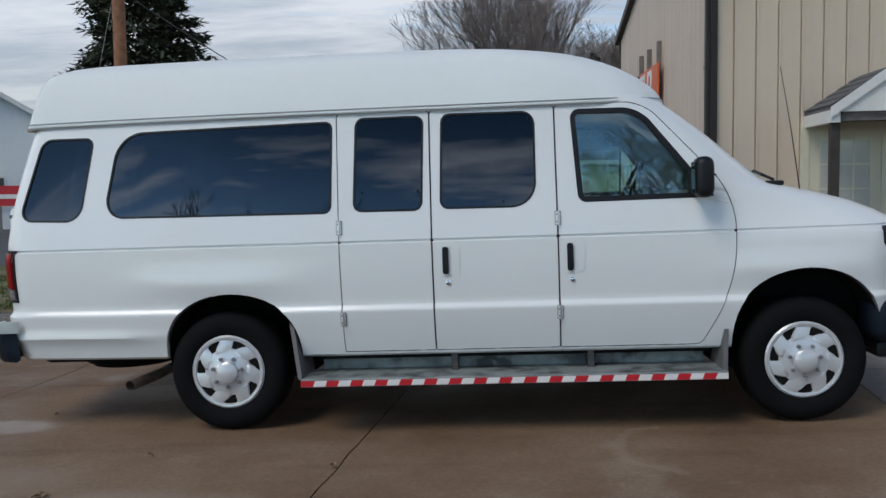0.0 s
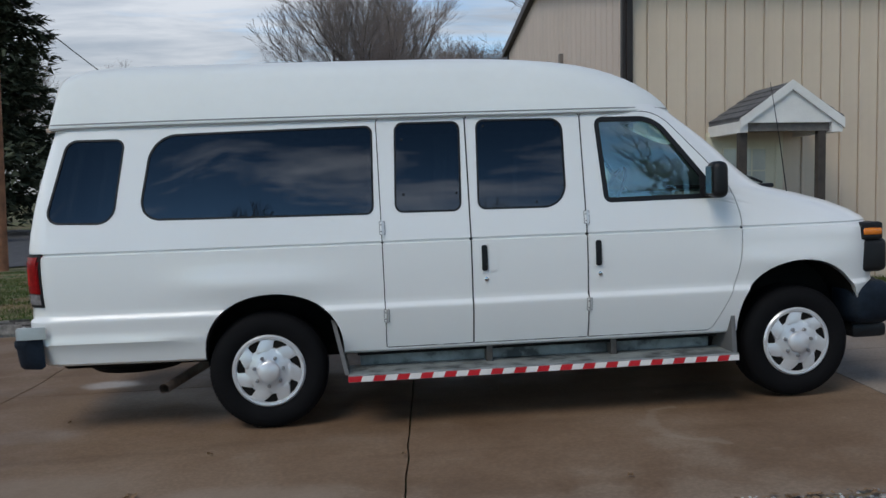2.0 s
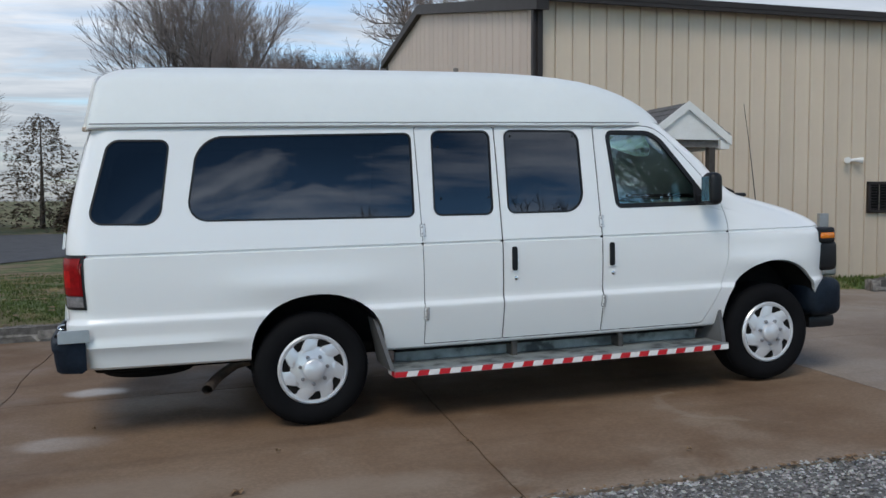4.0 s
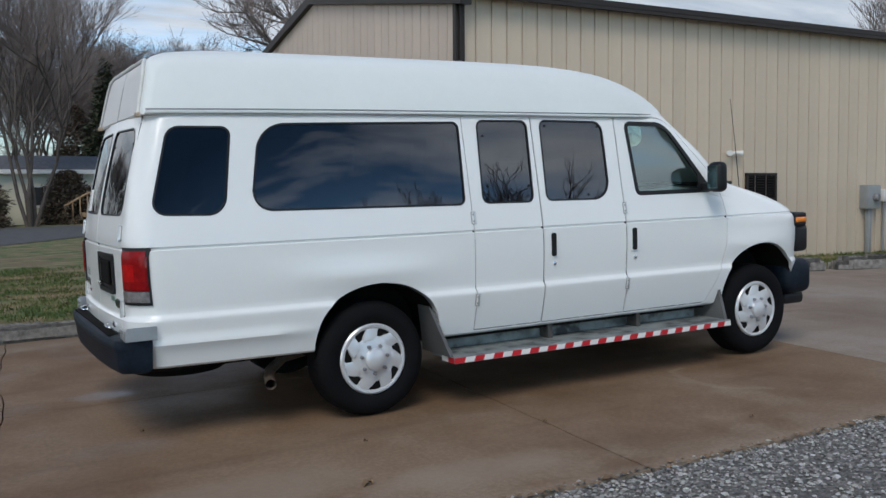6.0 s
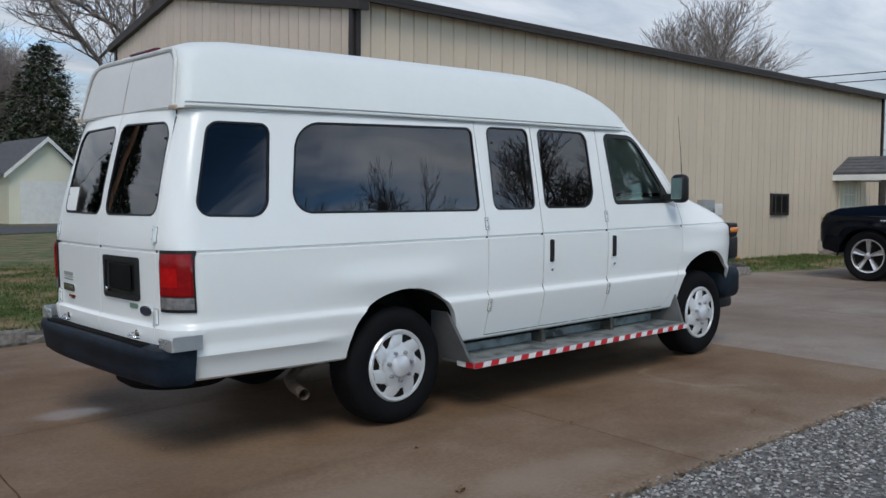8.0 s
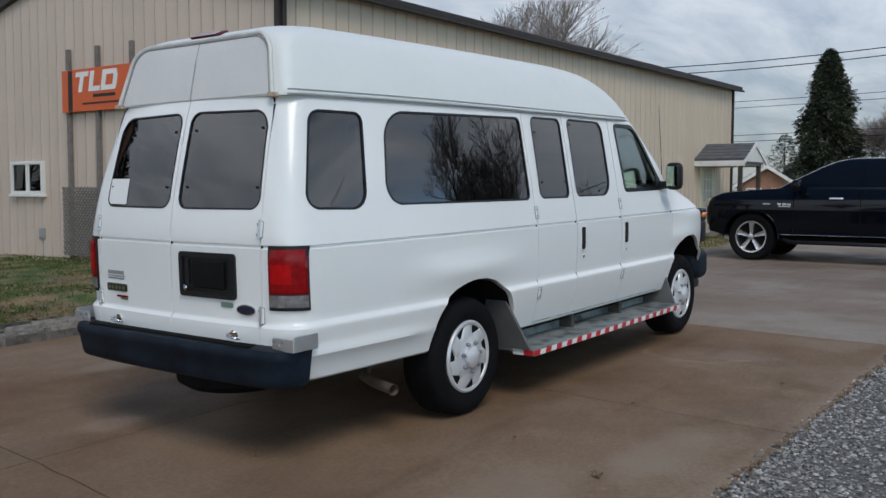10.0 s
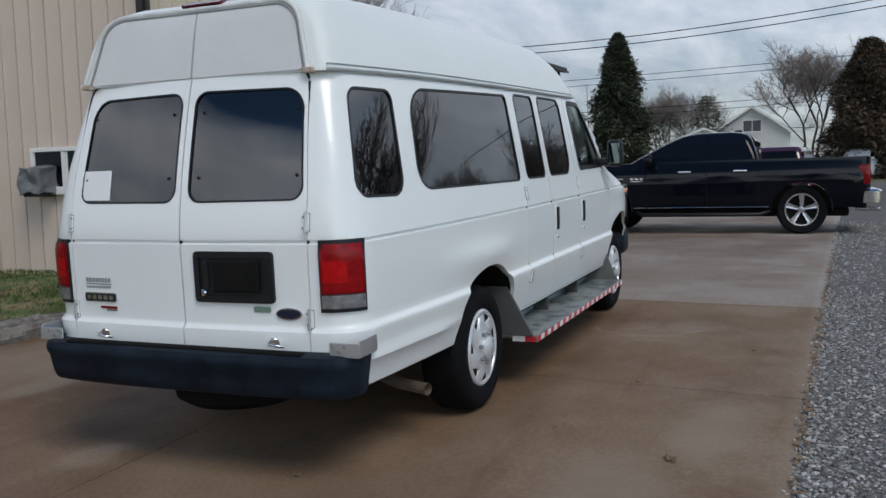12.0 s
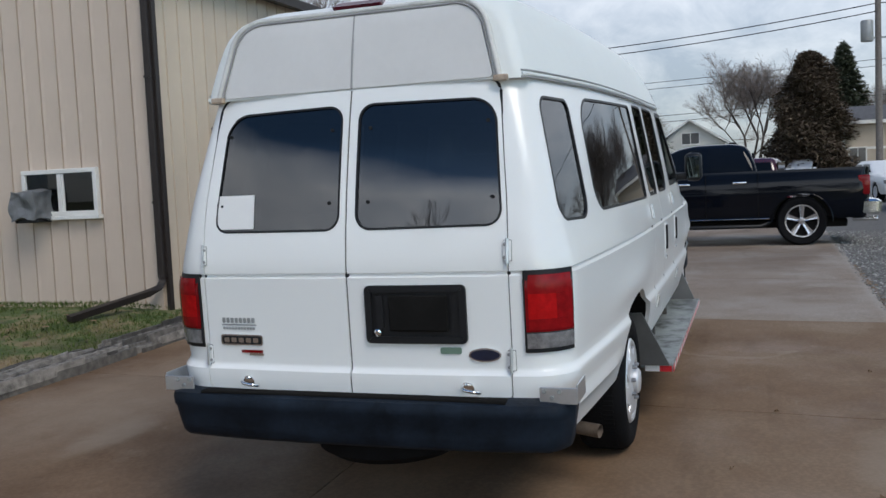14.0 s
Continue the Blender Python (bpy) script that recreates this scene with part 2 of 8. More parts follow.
def concrete(name, ramp_stops, dry, marks=(), dry_cut=(0.56, 0.68)):
    """Brown drive concrete: broad damp tones, pale dry blotches that gather along the gravel edge, tyre streaks, grit and wet sheens."""
    m, n, l, b = nodes_of(name)
    tc = n.new("ShaderNodeTexCoord")
    P = tc.outputs["Object"]

    def noise_at(scale, detail=5, rough=0.6, stretch=None, shift=(0, 0, 0)):
        nz = n.new("ShaderNodeTexNoise")
        nz.inputs["Scale"].default_value, nz.inputs["Detail"].default_value, nz.inputs["Roughness"].default_value = scale, detail, rough
        mp = n.new("ShaderNodeMapping")
        mp.inputs["Location"].default_value = shift
        if stretch:
            mp.inputs["Scale"].default_value = stretch
        l.new(P, mp.inputs["Vector"])
        l.new(mp.outputs["Vector"], nz.inputs["Vector"])
        return nz.outputs["Fac"]

    def calc(op, a, c, d=None, clamp=False):
        nd = n.new("ShaderNodeMath")
        nd.operation, nd.use_clamp = op, clamp
        for i, v in enumerate((a, c, d)):
            if v is None:
                continue
            if isinstance(v, (int, float)):
                nd.inputs[i].default_value = v
            else:
                l.new(v, nd.inputs[i])
        return nd.outputs[0]

    def span(v, lo, hi, to=1.0):
        mr = n.new("ShaderNodeMapRange")
        mr.interpolation_type = "SMOOTHSTEP"
        mr.inputs["From Min"].default_value, mr.inputs["From Max"].default_value, mr.inputs["To Max"].default_value = lo, hi, to
        l.new(v, mr.inputs["Value"])
        return mr.outputs["Result"]

    def mixed(fac, a, c):
        mx = n.new("ShaderNodeMix")
        mx.data_type = "RGBA"
        l.new(fac, mx.inputs["Factor"])
        l.new(a, mx.inputs["A"])
        if isinstance(c, tuple):
            mx.inputs["B"].default_value = (*c, 1)
        else:
            l.new(c, mx.inputs["B"])
        return mx.outputs["Result"]

    def around(cx, cy, rx, ry):
        """How far a point is from a centre, in radii, with a ragged edge."""
        sb = n.new("ShaderNodeVectorMath")
        sb.operation, sb.inputs[1].default_value = "SUBTRACT", (cx, cy, 0)
        l.new(P, sb.inputs[0])
        ml = n.new("ShaderNodeVectorMath")
        ml.operation, ml.inputs[1].default_value = "MULTIPLY", (1 / rx, 1 / ry, 0)
        l.new(sb.outputs["Vector"], ml.inputs[0])
        ln = n.new("ShaderNodeVectorMath")
        ln.operation = "LENGTH"
        l.new(ml.outputs["Vector"], ln.inputs[0])
        return calc("MULTIPLY_ADD", noise_at(3.5, 4), 0.9, calc("ADD", ln.outputs["Value"], -0.45))

    ramp = n.new("ShaderNodeValToRGB")
    els = ramp.color_ramp.elements
    while len(els) < len(ramp_stops):
        els.new(0.5)
    for e, (p, c) in zip(els, ramp_stops):
        e.position, e.color = p, (*c, 1)
    l.new(noise_at(0.55, 6, 0.58), ramp.inputs["Fac"])
    col = ramp.outputs["Color"]
    # streaks along the way the cars go
    col = mixed(span(noise_at(1.0, 5, 0.6, (0.35, 2.6, 1)), 0.54, 0.72, 0.32), col, tuple(c * 0.66 for c in ramp_stops[0][1]))
    # pale dry blotches
    xyz = n.new("ShaderNodeSeparateXYZ")
    l.new(P, xyz.inputs[0])
    edge = calc("MULTIPLY_ADD", xyz.outputs["X"], 0.03, calc("ADD", xyz.outputs["Y"], -3.69))
    near = calc("SUBTRACT", 1.0, span(edge, 0.0, 1.3))
    blot = calc("MULTIPLY_ADD", near, 0.16, noise_at(1.15, 6, 0.62, None, (4.2, 1.3, 0)))
    col = mixed(span(blot, dry_cut[0], dry_cut[1] + 0.04, 0.5), col, dry)
    rim = calc("MULTIPLY", calc("SUBTRACT", 1.0, span(edge, 0.03, 0.13)), 0.5)
    col = mixed(rim, col, dry)
    # pale scuffs, small
    scuff = span(noise_at(2.3, 7, 0.7, (1.0, 1.8, 1), (9.1, 2.2, 0)), 0.62, 0.72, 0.4)
    col = mixed(scuff, col, dry)
    grit = span(noise_at(38, 4, 0.7), 0.38, 0.66)
    fine = n.new("ShaderNodeHueSaturation")
    l.new(calc("MULTIPLY_ADD", grit, 0.20, 0.90), fine.inputs["Value"])
    l.new(col, fine.inputs["Color"])
    col = fine.outputs["Color"]
    rough = calc("MULTIPLY_ADD", span(noise_at(0.8, 5), 0.35, 0.62), 0.34, 0.48)
    rough = calc("MULTIPLY_ADD", span(blot, dry_cut[0], dry_cut[1]), 0.3, rough, True)
    coat = None
    for kind, cx, cy, rx, ry, amount in marks:
        d = around(cx, cy, rx, ry)
        if kind == "wet":
            w = calc("MULTIPLY", calc("SUBTRACT", 1.0, span(d, 0.45, 1.05)), amount)
            coat = w if coat is None else calc("MAXIMUM", coat, w)
            rough = calc("MULTIPLY_ADD", w, calc("SUBTRACT", 0.10, rough), rough)
        elif kind == "arc":
            w = calc("MULTIPLY", calc("SUBTRACT", 1.0, span(calc("ABSOLUTE", calc("ADD", d, -1.0), 0.0), 0.04, 0.14)), calc("LESS_THAN", xyz.outputs["X"], cx - 0.15))
            col = mixed(calc("MULTIPLY", w, amount), col, dry)
        else:
            w = calc("MULTIPLY", calc("SUBTRACT", 1.0, span(d, 0.4, 1.1)), amount)
            col = mixed(w, col, dry)
    if coat is not None:
        l.new(coat, b.inputs["Coat Weight"])
    l.new(col, b.inputs["Base Color"])
    b.inputs["Specular IOR Level"].default_value, b.inputs["Coat Roughness"].default_value = 0.15, 0.22
    l.new(rough, b.inputs["Roughness"])
    bp = n.new("ShaderNodeBump")
    bp.inputs["Strength"].default_value, bp.inputs["Distance"].default_value = 0.22, 0.004
    l.new(noise_at(70, 5, 0.7), bp.inputs["Height"])
    l.new(bp.outputs["Normal"], b.inputs["Normal"])
    return m


# the broad mark at (-0.9, 9.4) simply makes the slabs beyond the van paler
M_CONC = concrete("damp_brown_concrete", [(0.30, (0.135, 0.080, 0.046)), (0.48, (0.192, 0.124, 0.077)), (0.66, (0.240, 0.168, 0.113))], (0.290, 0.228, 0.170), (("wet", -3.08, 7.26, 0.30, 0.19, 0.6), ("wet", -3.2, 5.72, 0.42, 0.22, 0.35), ("arc", 1.1, 5.02, 0.46, 0.46, 0.45), ("dry", -2.9, 4.55, 0.8, 0.35, 0.5), ("dry", -1.75, 4.2, 0.7, 0.25, 0.55), ("dry", -1.95, 8.77, 0.5, 0.22, 0.6), ("dry", -0.9, 9.4, 1.8, 0.9, 0.45), ("dry", -3.3, 10.0, 1.2, 0.4, 0.4)))
M_CONC_GREY = concrete("worn_brown_grey_concrete", [(0.30, (0.205, 0.155, 0.118)), (0.48, (0.262, 0.208, 0.165)), (0.66, (0.31, 0.262, 0.218))], (0.38, 0.345, 0.305), (), (0.60, 0.72))
M_GRASS = blend("patchy_winter_grass", [(0.34, (0.045, 0.07, 0.018)), (0.50, (0.085, 0.12, 0.032)), (0.62, (0.22, 0.175, 0.09))], 2.2, 9, 0.95, 0.8, 18, 0.03, (0.6, (0.17, 0.115, 0.068), 0.50, 0.62, 0.85))
M_GRAVEL = blend("grey_gravel_bed", [(0.3, (0.062, 0.058, 0.053)), (0.5, (0.135, 0.128, 0.118)), (0.72, (0.27, 0.258, 0.24))], 26, 6, 0.9, 1.0, 40, 0.03)
M_ASPHALT = blend("worn_asphalt", [(0.3, (0.05, 0.05, 0.052)), (0.7, (0.10, 0.10, 0.10))], 3, 9, 0.85, 0.3, 60, 0.01)
M_TAN = plain("tan_painted_steel_siding", (0.58, 0.475, 0.36), 0.5, var=0.05, scale=1.2)
# same paint as the front wall, its colour darkened for the gable's shade
M_TAN_SHADED = plain("shaded_tan_steel_siding", (0.545, 0.445, 0.365), 0.5, var=0.05, scale=1.2)
M_BROWN = plain("dark_brown_metal_trim", (0.026, 0.020, 0.018), 0.45, var=0.12, spec=0.3)
M_SHINGLE = plain("grey_asphalt_shingle", (0.11, 0.11, 0.115), 0.9, var=0.35, scale=5, bump=0.4)
M_WPAINT = plain("weathered_white_paint", (0.70, 0.69, 0.66), 0.6, var=0.08, scale=4)
M_WOOD = plain("weathered_grey_wood", (0.17, 0.15, 0.135), 0.85, var=0.3, scale=12, bump=0.4, bscale=40)
M_BARK = plain("grey_brown_bark", (0.085, 0.07, 0.06), 0.95, var=0.3, scale=7, bump=0.5, bscale=30)
M_TRUCK = plain("black_truck_paint", (0.003, 0.004, 0.007), 0.06, 0, 0.0, 0.1, spec=0.22)
M_ORANGE = plain("orange_sign_board", (0.62, 0.11, 0.025), 0.45, var=0.05)
M_SIGNW = plain("white_sign_paint", (0.78, 0.77, 0.75), 0.5)
M_REDLENS = plain("red_lamp_lens", (0.17, 0.004, 0.006), 0.14, 0, 0.0, 0.3, 9, spec=0.3)
M_CLEARLENS = plain("clear_lamp_lens", (0.24, 0.235, 0.24), 0.15, 0.3, 0.5, 0.45, 30)
M_AMBER = plain("amber_lamp_lens", (0.75, 0.20, 0.01), 0.15, 0, 0.8, 0.1, 20)
M_PAPER = plain("white_paper", (0.80, 0.80, 0.79), 0.8, var=0.02)
M_BLUE = plain("blue_oval_enamel", (0.006, 0.012, 0.036), 0.2, 0, 0.8)
M_GREYBOX = plain("grey_utility_box", (0.30, 0.31, 0.31), 0.5, 0.2, var=0.1)
M_SPLASH = plain("grey_painted_splash_plate", (0.10, 0.10, 0.10), 0.55, var=0.2, bump=0.15, bscale=90)
M_TIMBER = plain("splintered_silver_grey_timber", (0.17, 0.157, 0.143), 0.9, var=0.6, scale=14, bump=0.6, bscale=45)
M_REDGLOW = plain("bright_red_lens_tone", (0.40, 0.006, 0.007), 0.25, 0, 0.0, 0.3, 40, spec=0.15)
M_GREEN = plain("green_plastic_pedestal", (0.02, 0.085, 0.06), 0.5, var=0.1)


# ---- mesh helpers ----
def link_mesh(name, verts, faces, material, parent=None, label="", smooth=0.0, m=None):
    me = bpy.data.meshes.new(name)
    me.from_pydata([tuple(v) for v in verts], [], [tuple(f) for f in faces])
    me.validate()
    if material:
        me.materials.append(material)
    if smooth:
        for p in me.polygons:
            p.use_smooth = True
        me.set_sharp_from_angle(angle=radians(smooth))
    ob = new(name, me)
    if m is not None:
        ob.matrix_basis = m
    if parent:
        ob.parent = parent
    if label:
        ob["label"] = label
    return ob


def part(name, bm, material, parent=None, label="", smooth=0.0, m=None):
    """Links a bmesh as one mesh object, under a thing or a part."""
    bmesh.ops.recalc_face_normals(bm, faces=bm.faces)
    me = bpy.data.meshes.new(name)
    bm.to_mesh(me)
    bm.free()
    me.materials.append(material)
    if smooth:
        for p in me.polygons:
            p.use_smooth = True
        me.set_sharp_from_angle(angle=radians(smooth))
    ob = new(name, me)
    if m is not None:
        ob.matrix_basis = m
    if parent:
        ob.parent = parent
    if label:
        ob["label"] = label
    return ob


def box_bm(x0, x1, y0, y1, z0, z1, bev=0.0, seg=2, bm=None):
    bm = bm or bmesh.new()
    vs = [bm.verts.new((x, y, z)) for x in (x0, x1) for y in (y0, y1) for z in (z0, z1)]
    fs = [bm.faces.new([vs[i] for i in f]) for f in ((0, 1, 3, 2), (4, 6, 7, 5), (0, 4, 5, 1), (2, 3, 7, 6), (0, 2, 6, 4), (1, 5, 7, 3))]
    if bev:
        es = list({e for f in fs for e in f.edges})
        bmesh.ops.bevel(bm, geom=es, offset=bev, segments=seg, profile=0.5, affect="EDGES")
    return bm


def tube(points, radius, n=8, bm=None, cap=True):
    """A round bar along points; radius a number or one for each point."""
    bm = bm or bmesh.new()
    pts = [Vector(p) for p in points]
    rad = radius if isinstance(radius, (list, tuple)) else [radius] * len(pts)
    rings, ref = [], Vector((0, 0, 1))
    for i, p in enumerate(pts):
        d = (pts[min(i + 1, len(pts) - 1)] - pts[max(i - 1, 0)]).normalized()
        if abs(d.dot(ref)) > 0.95:
            ref = Vector((1, 0, 0))
        a = d.cross(ref).normalized()
        b = d.cross(a)
        rings.append([bm.verts.new(p + rad[i] * (math.cos(2 * math.pi * k / n) * a + math.sin(2 * math.pi * k / n) * b)) for k in range(n)])
    for r0, r1 in zip(rings, rings[1:]):
        for k in range(n):
            bm.faces.new((r0[k], r0[(k + 1) % n], r1[(k + 1) % n], r1[k]))
    if cap:
        bm.faces.new(rings[0][::-1])
        bm.faces.new(rings[-1])
    return bm


def revolve(profile, n=48, bm=None):
    """A turned shape round the y axis from (radius, y) points."""
    bm = bm or bmesh.new()
    rings = []
    for r, y in profile:
        if r < 1e-6:
            rings.append([bm.verts.new((0, y, 0))])
        else:
            rings.append([bm.verts.new((r * math.cos(2 * math.pi * k / n), y, r * math.sin(2 * math.pi * k / n))) for k in range(n)])
    for a, b in zip(rings, rings[1:]):
        for k in range(n):
            q = [a[k % len(a)], a[(k + 1) % len(a)], b[(k + 1) % len(b)], b[k % len(b)]]
            q = list(dict.fromkeys(q))
            if len(q) > 2:
                bm.faces.new(q)
    return bm


def rounded(corners, radii, n=6):
    """A polygon with rounded corners."""
    out, k = [], len(corners)
    for i, c in enumerate(corners):
        c, p, q = Vector(c), Vector(corners[i - 1]), Vector(corners[(i + 1) % k])
        r = radii[i] if isinstance(radii, (list, tuple)) else radii
        a, b = c + (p - c).normalized() * r, c + (q - c).normalized() * r
        for j in range(n + 1):
            t = j / n
            out.append(tuple((1 - t) ** 2 * a + 2 * t * (1 - t) * (c * 0.72 + (a + b) * 0.14) + t * t * b))
    return out


def grown(outline, d):
    """The outline pushed outwards by d (inwards if negative)."""
    pts = [Vector(p) for p in outline]
    area = sum(a.x * b.y - b.x * a.y for a, b in zip(pts, pts[1:] + pts[:1]))
    s = 1 if area > 0 else -1
    out = []
    for i, p in enumerate(pts):
        e = (pts[(i + 1) % len(pts)] - pts[i - 1])
        nrm = Vector((e.y, -e.x)).normalized() * s
        out.append(tuple(p + nrm * d))
    return out


def dense(outline, step):
    out = []
    for a, b in zip(outline, outline[1:] + outline[:1]):
        a, b = Vector(a), Vector(b)
        k = max(1, int((b - a).length / step))
        out += [tuple(a.lerp(b, j / k)) for j in range(k)]
    return out


def patch(outline, surf, lift, thick, rings=5, hole=None):
    """A sheet that follows a surface: outline in the surface's two coordinates, surf(u, v, d) the point lifted d off it."""
    bm = bmesh.new()
    k = len(outline)
    cu, cv = sum(p[0] for p in outline) / k, sum(p[1] for p in outline) / k
    loops = []
    for i in range(rings + 1):
        t = i / rings
        if hole:
            ring = [(p[0] * (1 - t) + q[0] * t, p[1] * (1 - t) + q[1] * t) for p, q in zip(outline, hole)]
        else:
            ring = [(p[0] * (1 - t) + cu * t, p[1] * (1 - t) + cv * t) for p in outline] if i < rings else [(cu, cv)]
        loops.append(ring)
    for d, flip in ((lift, False), (lift - thick, True)):
        vs = [[bm.verts.new(surf(u, v, d)) for u, v in ring] for ring in loops]
        for a, b in zip(vs, vs[1:]):
            for j in range(k):
                q = list(dict.fromkeys([a[j], a[(j + 1) % k], b[(j + 1) % len(b)], b[j % len(b)]]))
                bm.faces.new(q[::-1] if flip else q)
        if not flip:
            top = vs
    for ring in ((0, -1) if hole else (0,)):
        a, b = top[ring], vs[ring]
        for j in range(k):
            bm.faces.new((a[j], b[j], b[(j + 1) % k], a[(j + 1) % k]))
    return bm


def grid_patch(u0, u1, v0, v1, surf, lift, thick, nu=14, nv=4):
    """A four-sided sheet on a bent surface, as an even grid with a rim."""
    bm = bmesh.new()
    lay = []
    for d in (lift, lift - thick):
        lay.append([[bm.verts.new(surf(u0 + (u1 - u0) * i / nu, v0 + (v1 - v0) * j / nv, d)) for i in range(nu + 1)] for j in range(nv + 1)])
    for g, flip in ((lay[0], False), (lay[1], True)):
        for j in range(nv):
            for i in range(nu):
                q = (g[j][i], g[j][i + 1], g[j + 1][i + 1], g[j + 1][i])
                bm.faces.new(q[::-1] if flip else q)
    rims = []
    for g in lay:
        rims.append(g[0] + [r[-1] for r in g[1:]] + g[-1][-2::-1] + [r[0] for r in g[-2:0:-1]])
    for j in range(len(rims[0])):
        k = (j + 1) % len(rims[0])
        bm.faces.new((rims[0][j], rims[1][j], rims[1][k], rims[0][k]))
    return bm


def prism(outline, axis, lo, hi, name="cutter"):
    """A prism over an outline: axis 'y' takes (x, z), axis 'x' takes (y, z)."""
    bm = bmesh.new()
    f = (lambda p, d: (p[0], d, p[1])) if axis == "y" else (lambda p, d: (d, p[0], p[1]))
    a, b = [bm.verts.new(f(p, lo)) for p in outline], [bm.verts.new(f(p, hi)) for p in outline]
    k = len(a)
    bm.faces.new(a), bm.faces.new(b[::-1])
    for j in range(k):
        bm.faces.new((a[j], b[j], b[(j + 1) % k], a[(j + 1) % k]))
    bmesh.ops.recalc_face_normals(bm, faces=bm.faces)
    me = bpy.data.meshes.new(name)
    bm.to_mesh(me)
    bm.free()
    return new(name, me)


def carve(mesh, cutters, mode="DIFFERENCE"):
    """The mesh after exact solid operations with the cutters, which are then thrown away."""
    ob = new("carved", mesh)
    for c in cutters:
        mod = ob.modifiers.new("solid", "BOOLEAN")
        mod.operation, mod.solver, mod.object = mode, "EXACT", c
    bpy.context.view_layer.update()
    done = bpy.data.meshes.new_from_object(ob.evaluated_get(bpy.context.evaluated_depsgraph_get()))
    bpy.data.objects.remove(ob)
    for c in cutters:
        bpy.data.objects.remove(c)
    return done


def dressed(mesh, name, material, parent, label="", smooth=28):
    mesh.materials.clear()
    mesh.materials.append(material)
    for p in mesh.polygons:
        p.use_smooth, p.material_index = True, 0
    mesh.set_sharp_from_angle(angle=radians(smooth))
    ob = new(name, mesh)
    ob.parent = parent
    if label:
        ob["label"] = label
    return ob


def thing(name, m, label, category, group="", kind=""):
    ob = new(name)
    ob.empty_display_size = 0.1
    ob.matrix_basis = m
    return tagged(ob, label, category, group, kind)
M_MIRROR = plain("mirror_glass", (0.20, 0.24, 0.24), 0.02, 1.0, var=0.01)
M_GREENBADGE = plain("green_silver_badge", (0.22, 0.34, 0.27), 0.3, 0.5)
M_RUSTY = plain("rust_stained_white", (0.45, 0.36, 0.28), 0.6, var=0.4, scale=30)
M_COVER = plain("grey_vinyl_cover", (0.14, 0.145, 0.15), 0.38, var=0.3, scale=9, bump=1.0, bscale=14)
M_CREAM = plain("cream_paint", (0.62, 0.58, 0.44), 0.55, var=0.05, scale=4)
M_WINDOW = glass("house_window_glass", (0.30, 0.33, 0.33), 0.0, 0.05)
M_AMBERCLEAR = plain("amber_clear_lens", (0.55, 0.42, 0.28), 0.12, 0.2, 0.8, 0.2, 14)
M_BLACKGLASS = plain("black_tinted_window", (0.004, 0.005, 0.007), 0.03, 0, 0.0, 0.1, spec=0.25)
M_CARWHITE = plain("white_paint", (0.74, 0.75, 0.76), 0.35, 0, 0.4, 0.03)
M_MAROON = plain("maroon_paint", (0.05, 0.01, 0.016), 0.2, 0, 0.9, 0.08)
M_LEAF = plain("dry_brown_leaf", (0.21, 0.13, 0.07), 0.8, var=0.45, scale=9)
M_TWIG = plain("grey_brown_twigs", (0.19, 0.155, 0.14), 0.9, var=0.25, scale=3)
M_CREAMSIDE = plain("cream_vinyl_siding", (0.70, 0.665, 0.52), 0.6, var=0.05, scale=1)
M_TANSIDE = plain("tan_house_siding", (0.44, 0.37, 0.29), 0.6, var=0.06, scale=1)
M_DOORPANE = plain("curtained_door_pane", (0.52, 0.52, 0.46), 0.12, 0, 0.5, 0.12, 3)
M_OLDPOST = plain("dark_weathered_post", (0.05, 0.042, 0.036), 0.9, var=0.35, scale=12, bump=0.4, bscale=40)
M_GREYSIDE = plain("pale_grey_siding", (0.56, 0.55, 0.51), 0.6, var=0.06, scale=1)
M_HWINDOW = plain("dark_house_window", (0.05, 0.055, 0.06), 0.1, var=0.2)
M_BRICK = plain("orange_brown_brick", (0.30, 0.15, 0.09), 0.8, var=0.25, scale=9, bump=0.3, bscale=15)
M_NEWWOOD = plain("new_yellow_wood", (0.42, 0.27, 0.15), 0.7, var=0.15, scale=6)
M_POLE = plain("reddish_pole_wood", (0.26, 0.12, 0.065), 0.85, var=0.45, scale=5, bump=0.4, bscale=20)
M_YELLOW = plain("yellow_plastic", (0.75, 0.50, 0.03), 0.5)


def island(name, stops, rough=0.85):
    """Loose pieces whose colour changes from one to the next."""
    m, n, l, b = nodes_of(name)
    g = n.new("ShaderNodeNewGeometry")
    r = n.new("ShaderNodeValToRGB")
    els = r.color_ramp.elements
    while len(els) < len(stops):
        els.new(0.5)
    for e, (p, c) in zip(els, stops):
        e.position, e.color = p, (*c, 1)
    l.new(g.outputs["Random Per Island"], r.inputs["Fac"])
    tc = n.new("ShaderNodeTexCoord")
    n1 = n.new("ShaderNodeTexNoise")
    n1.inputs["Scale"].default_value = 120
    mx = n.new("ShaderNodeMix")
    mx.data_type, mx.blend_type = "RGBA", "MULTIPLY"
    mx.inputs["Factor"].default_value = 0.5
    l.new(tc.outputs["Object"], n1.inputs["Vector"])
    l.new(r.outputs["Color"], mx.inputs["A"])
    l.new(n1.outputs["Color"], mx.inputs["B"])
    l.new(mx.outputs["Result"], b.inputs["Base Color"])
    b.inputs["Roughness"].default_value, b.inputs["Specular IOR Level"].default_value = rough, 0.15
    return m


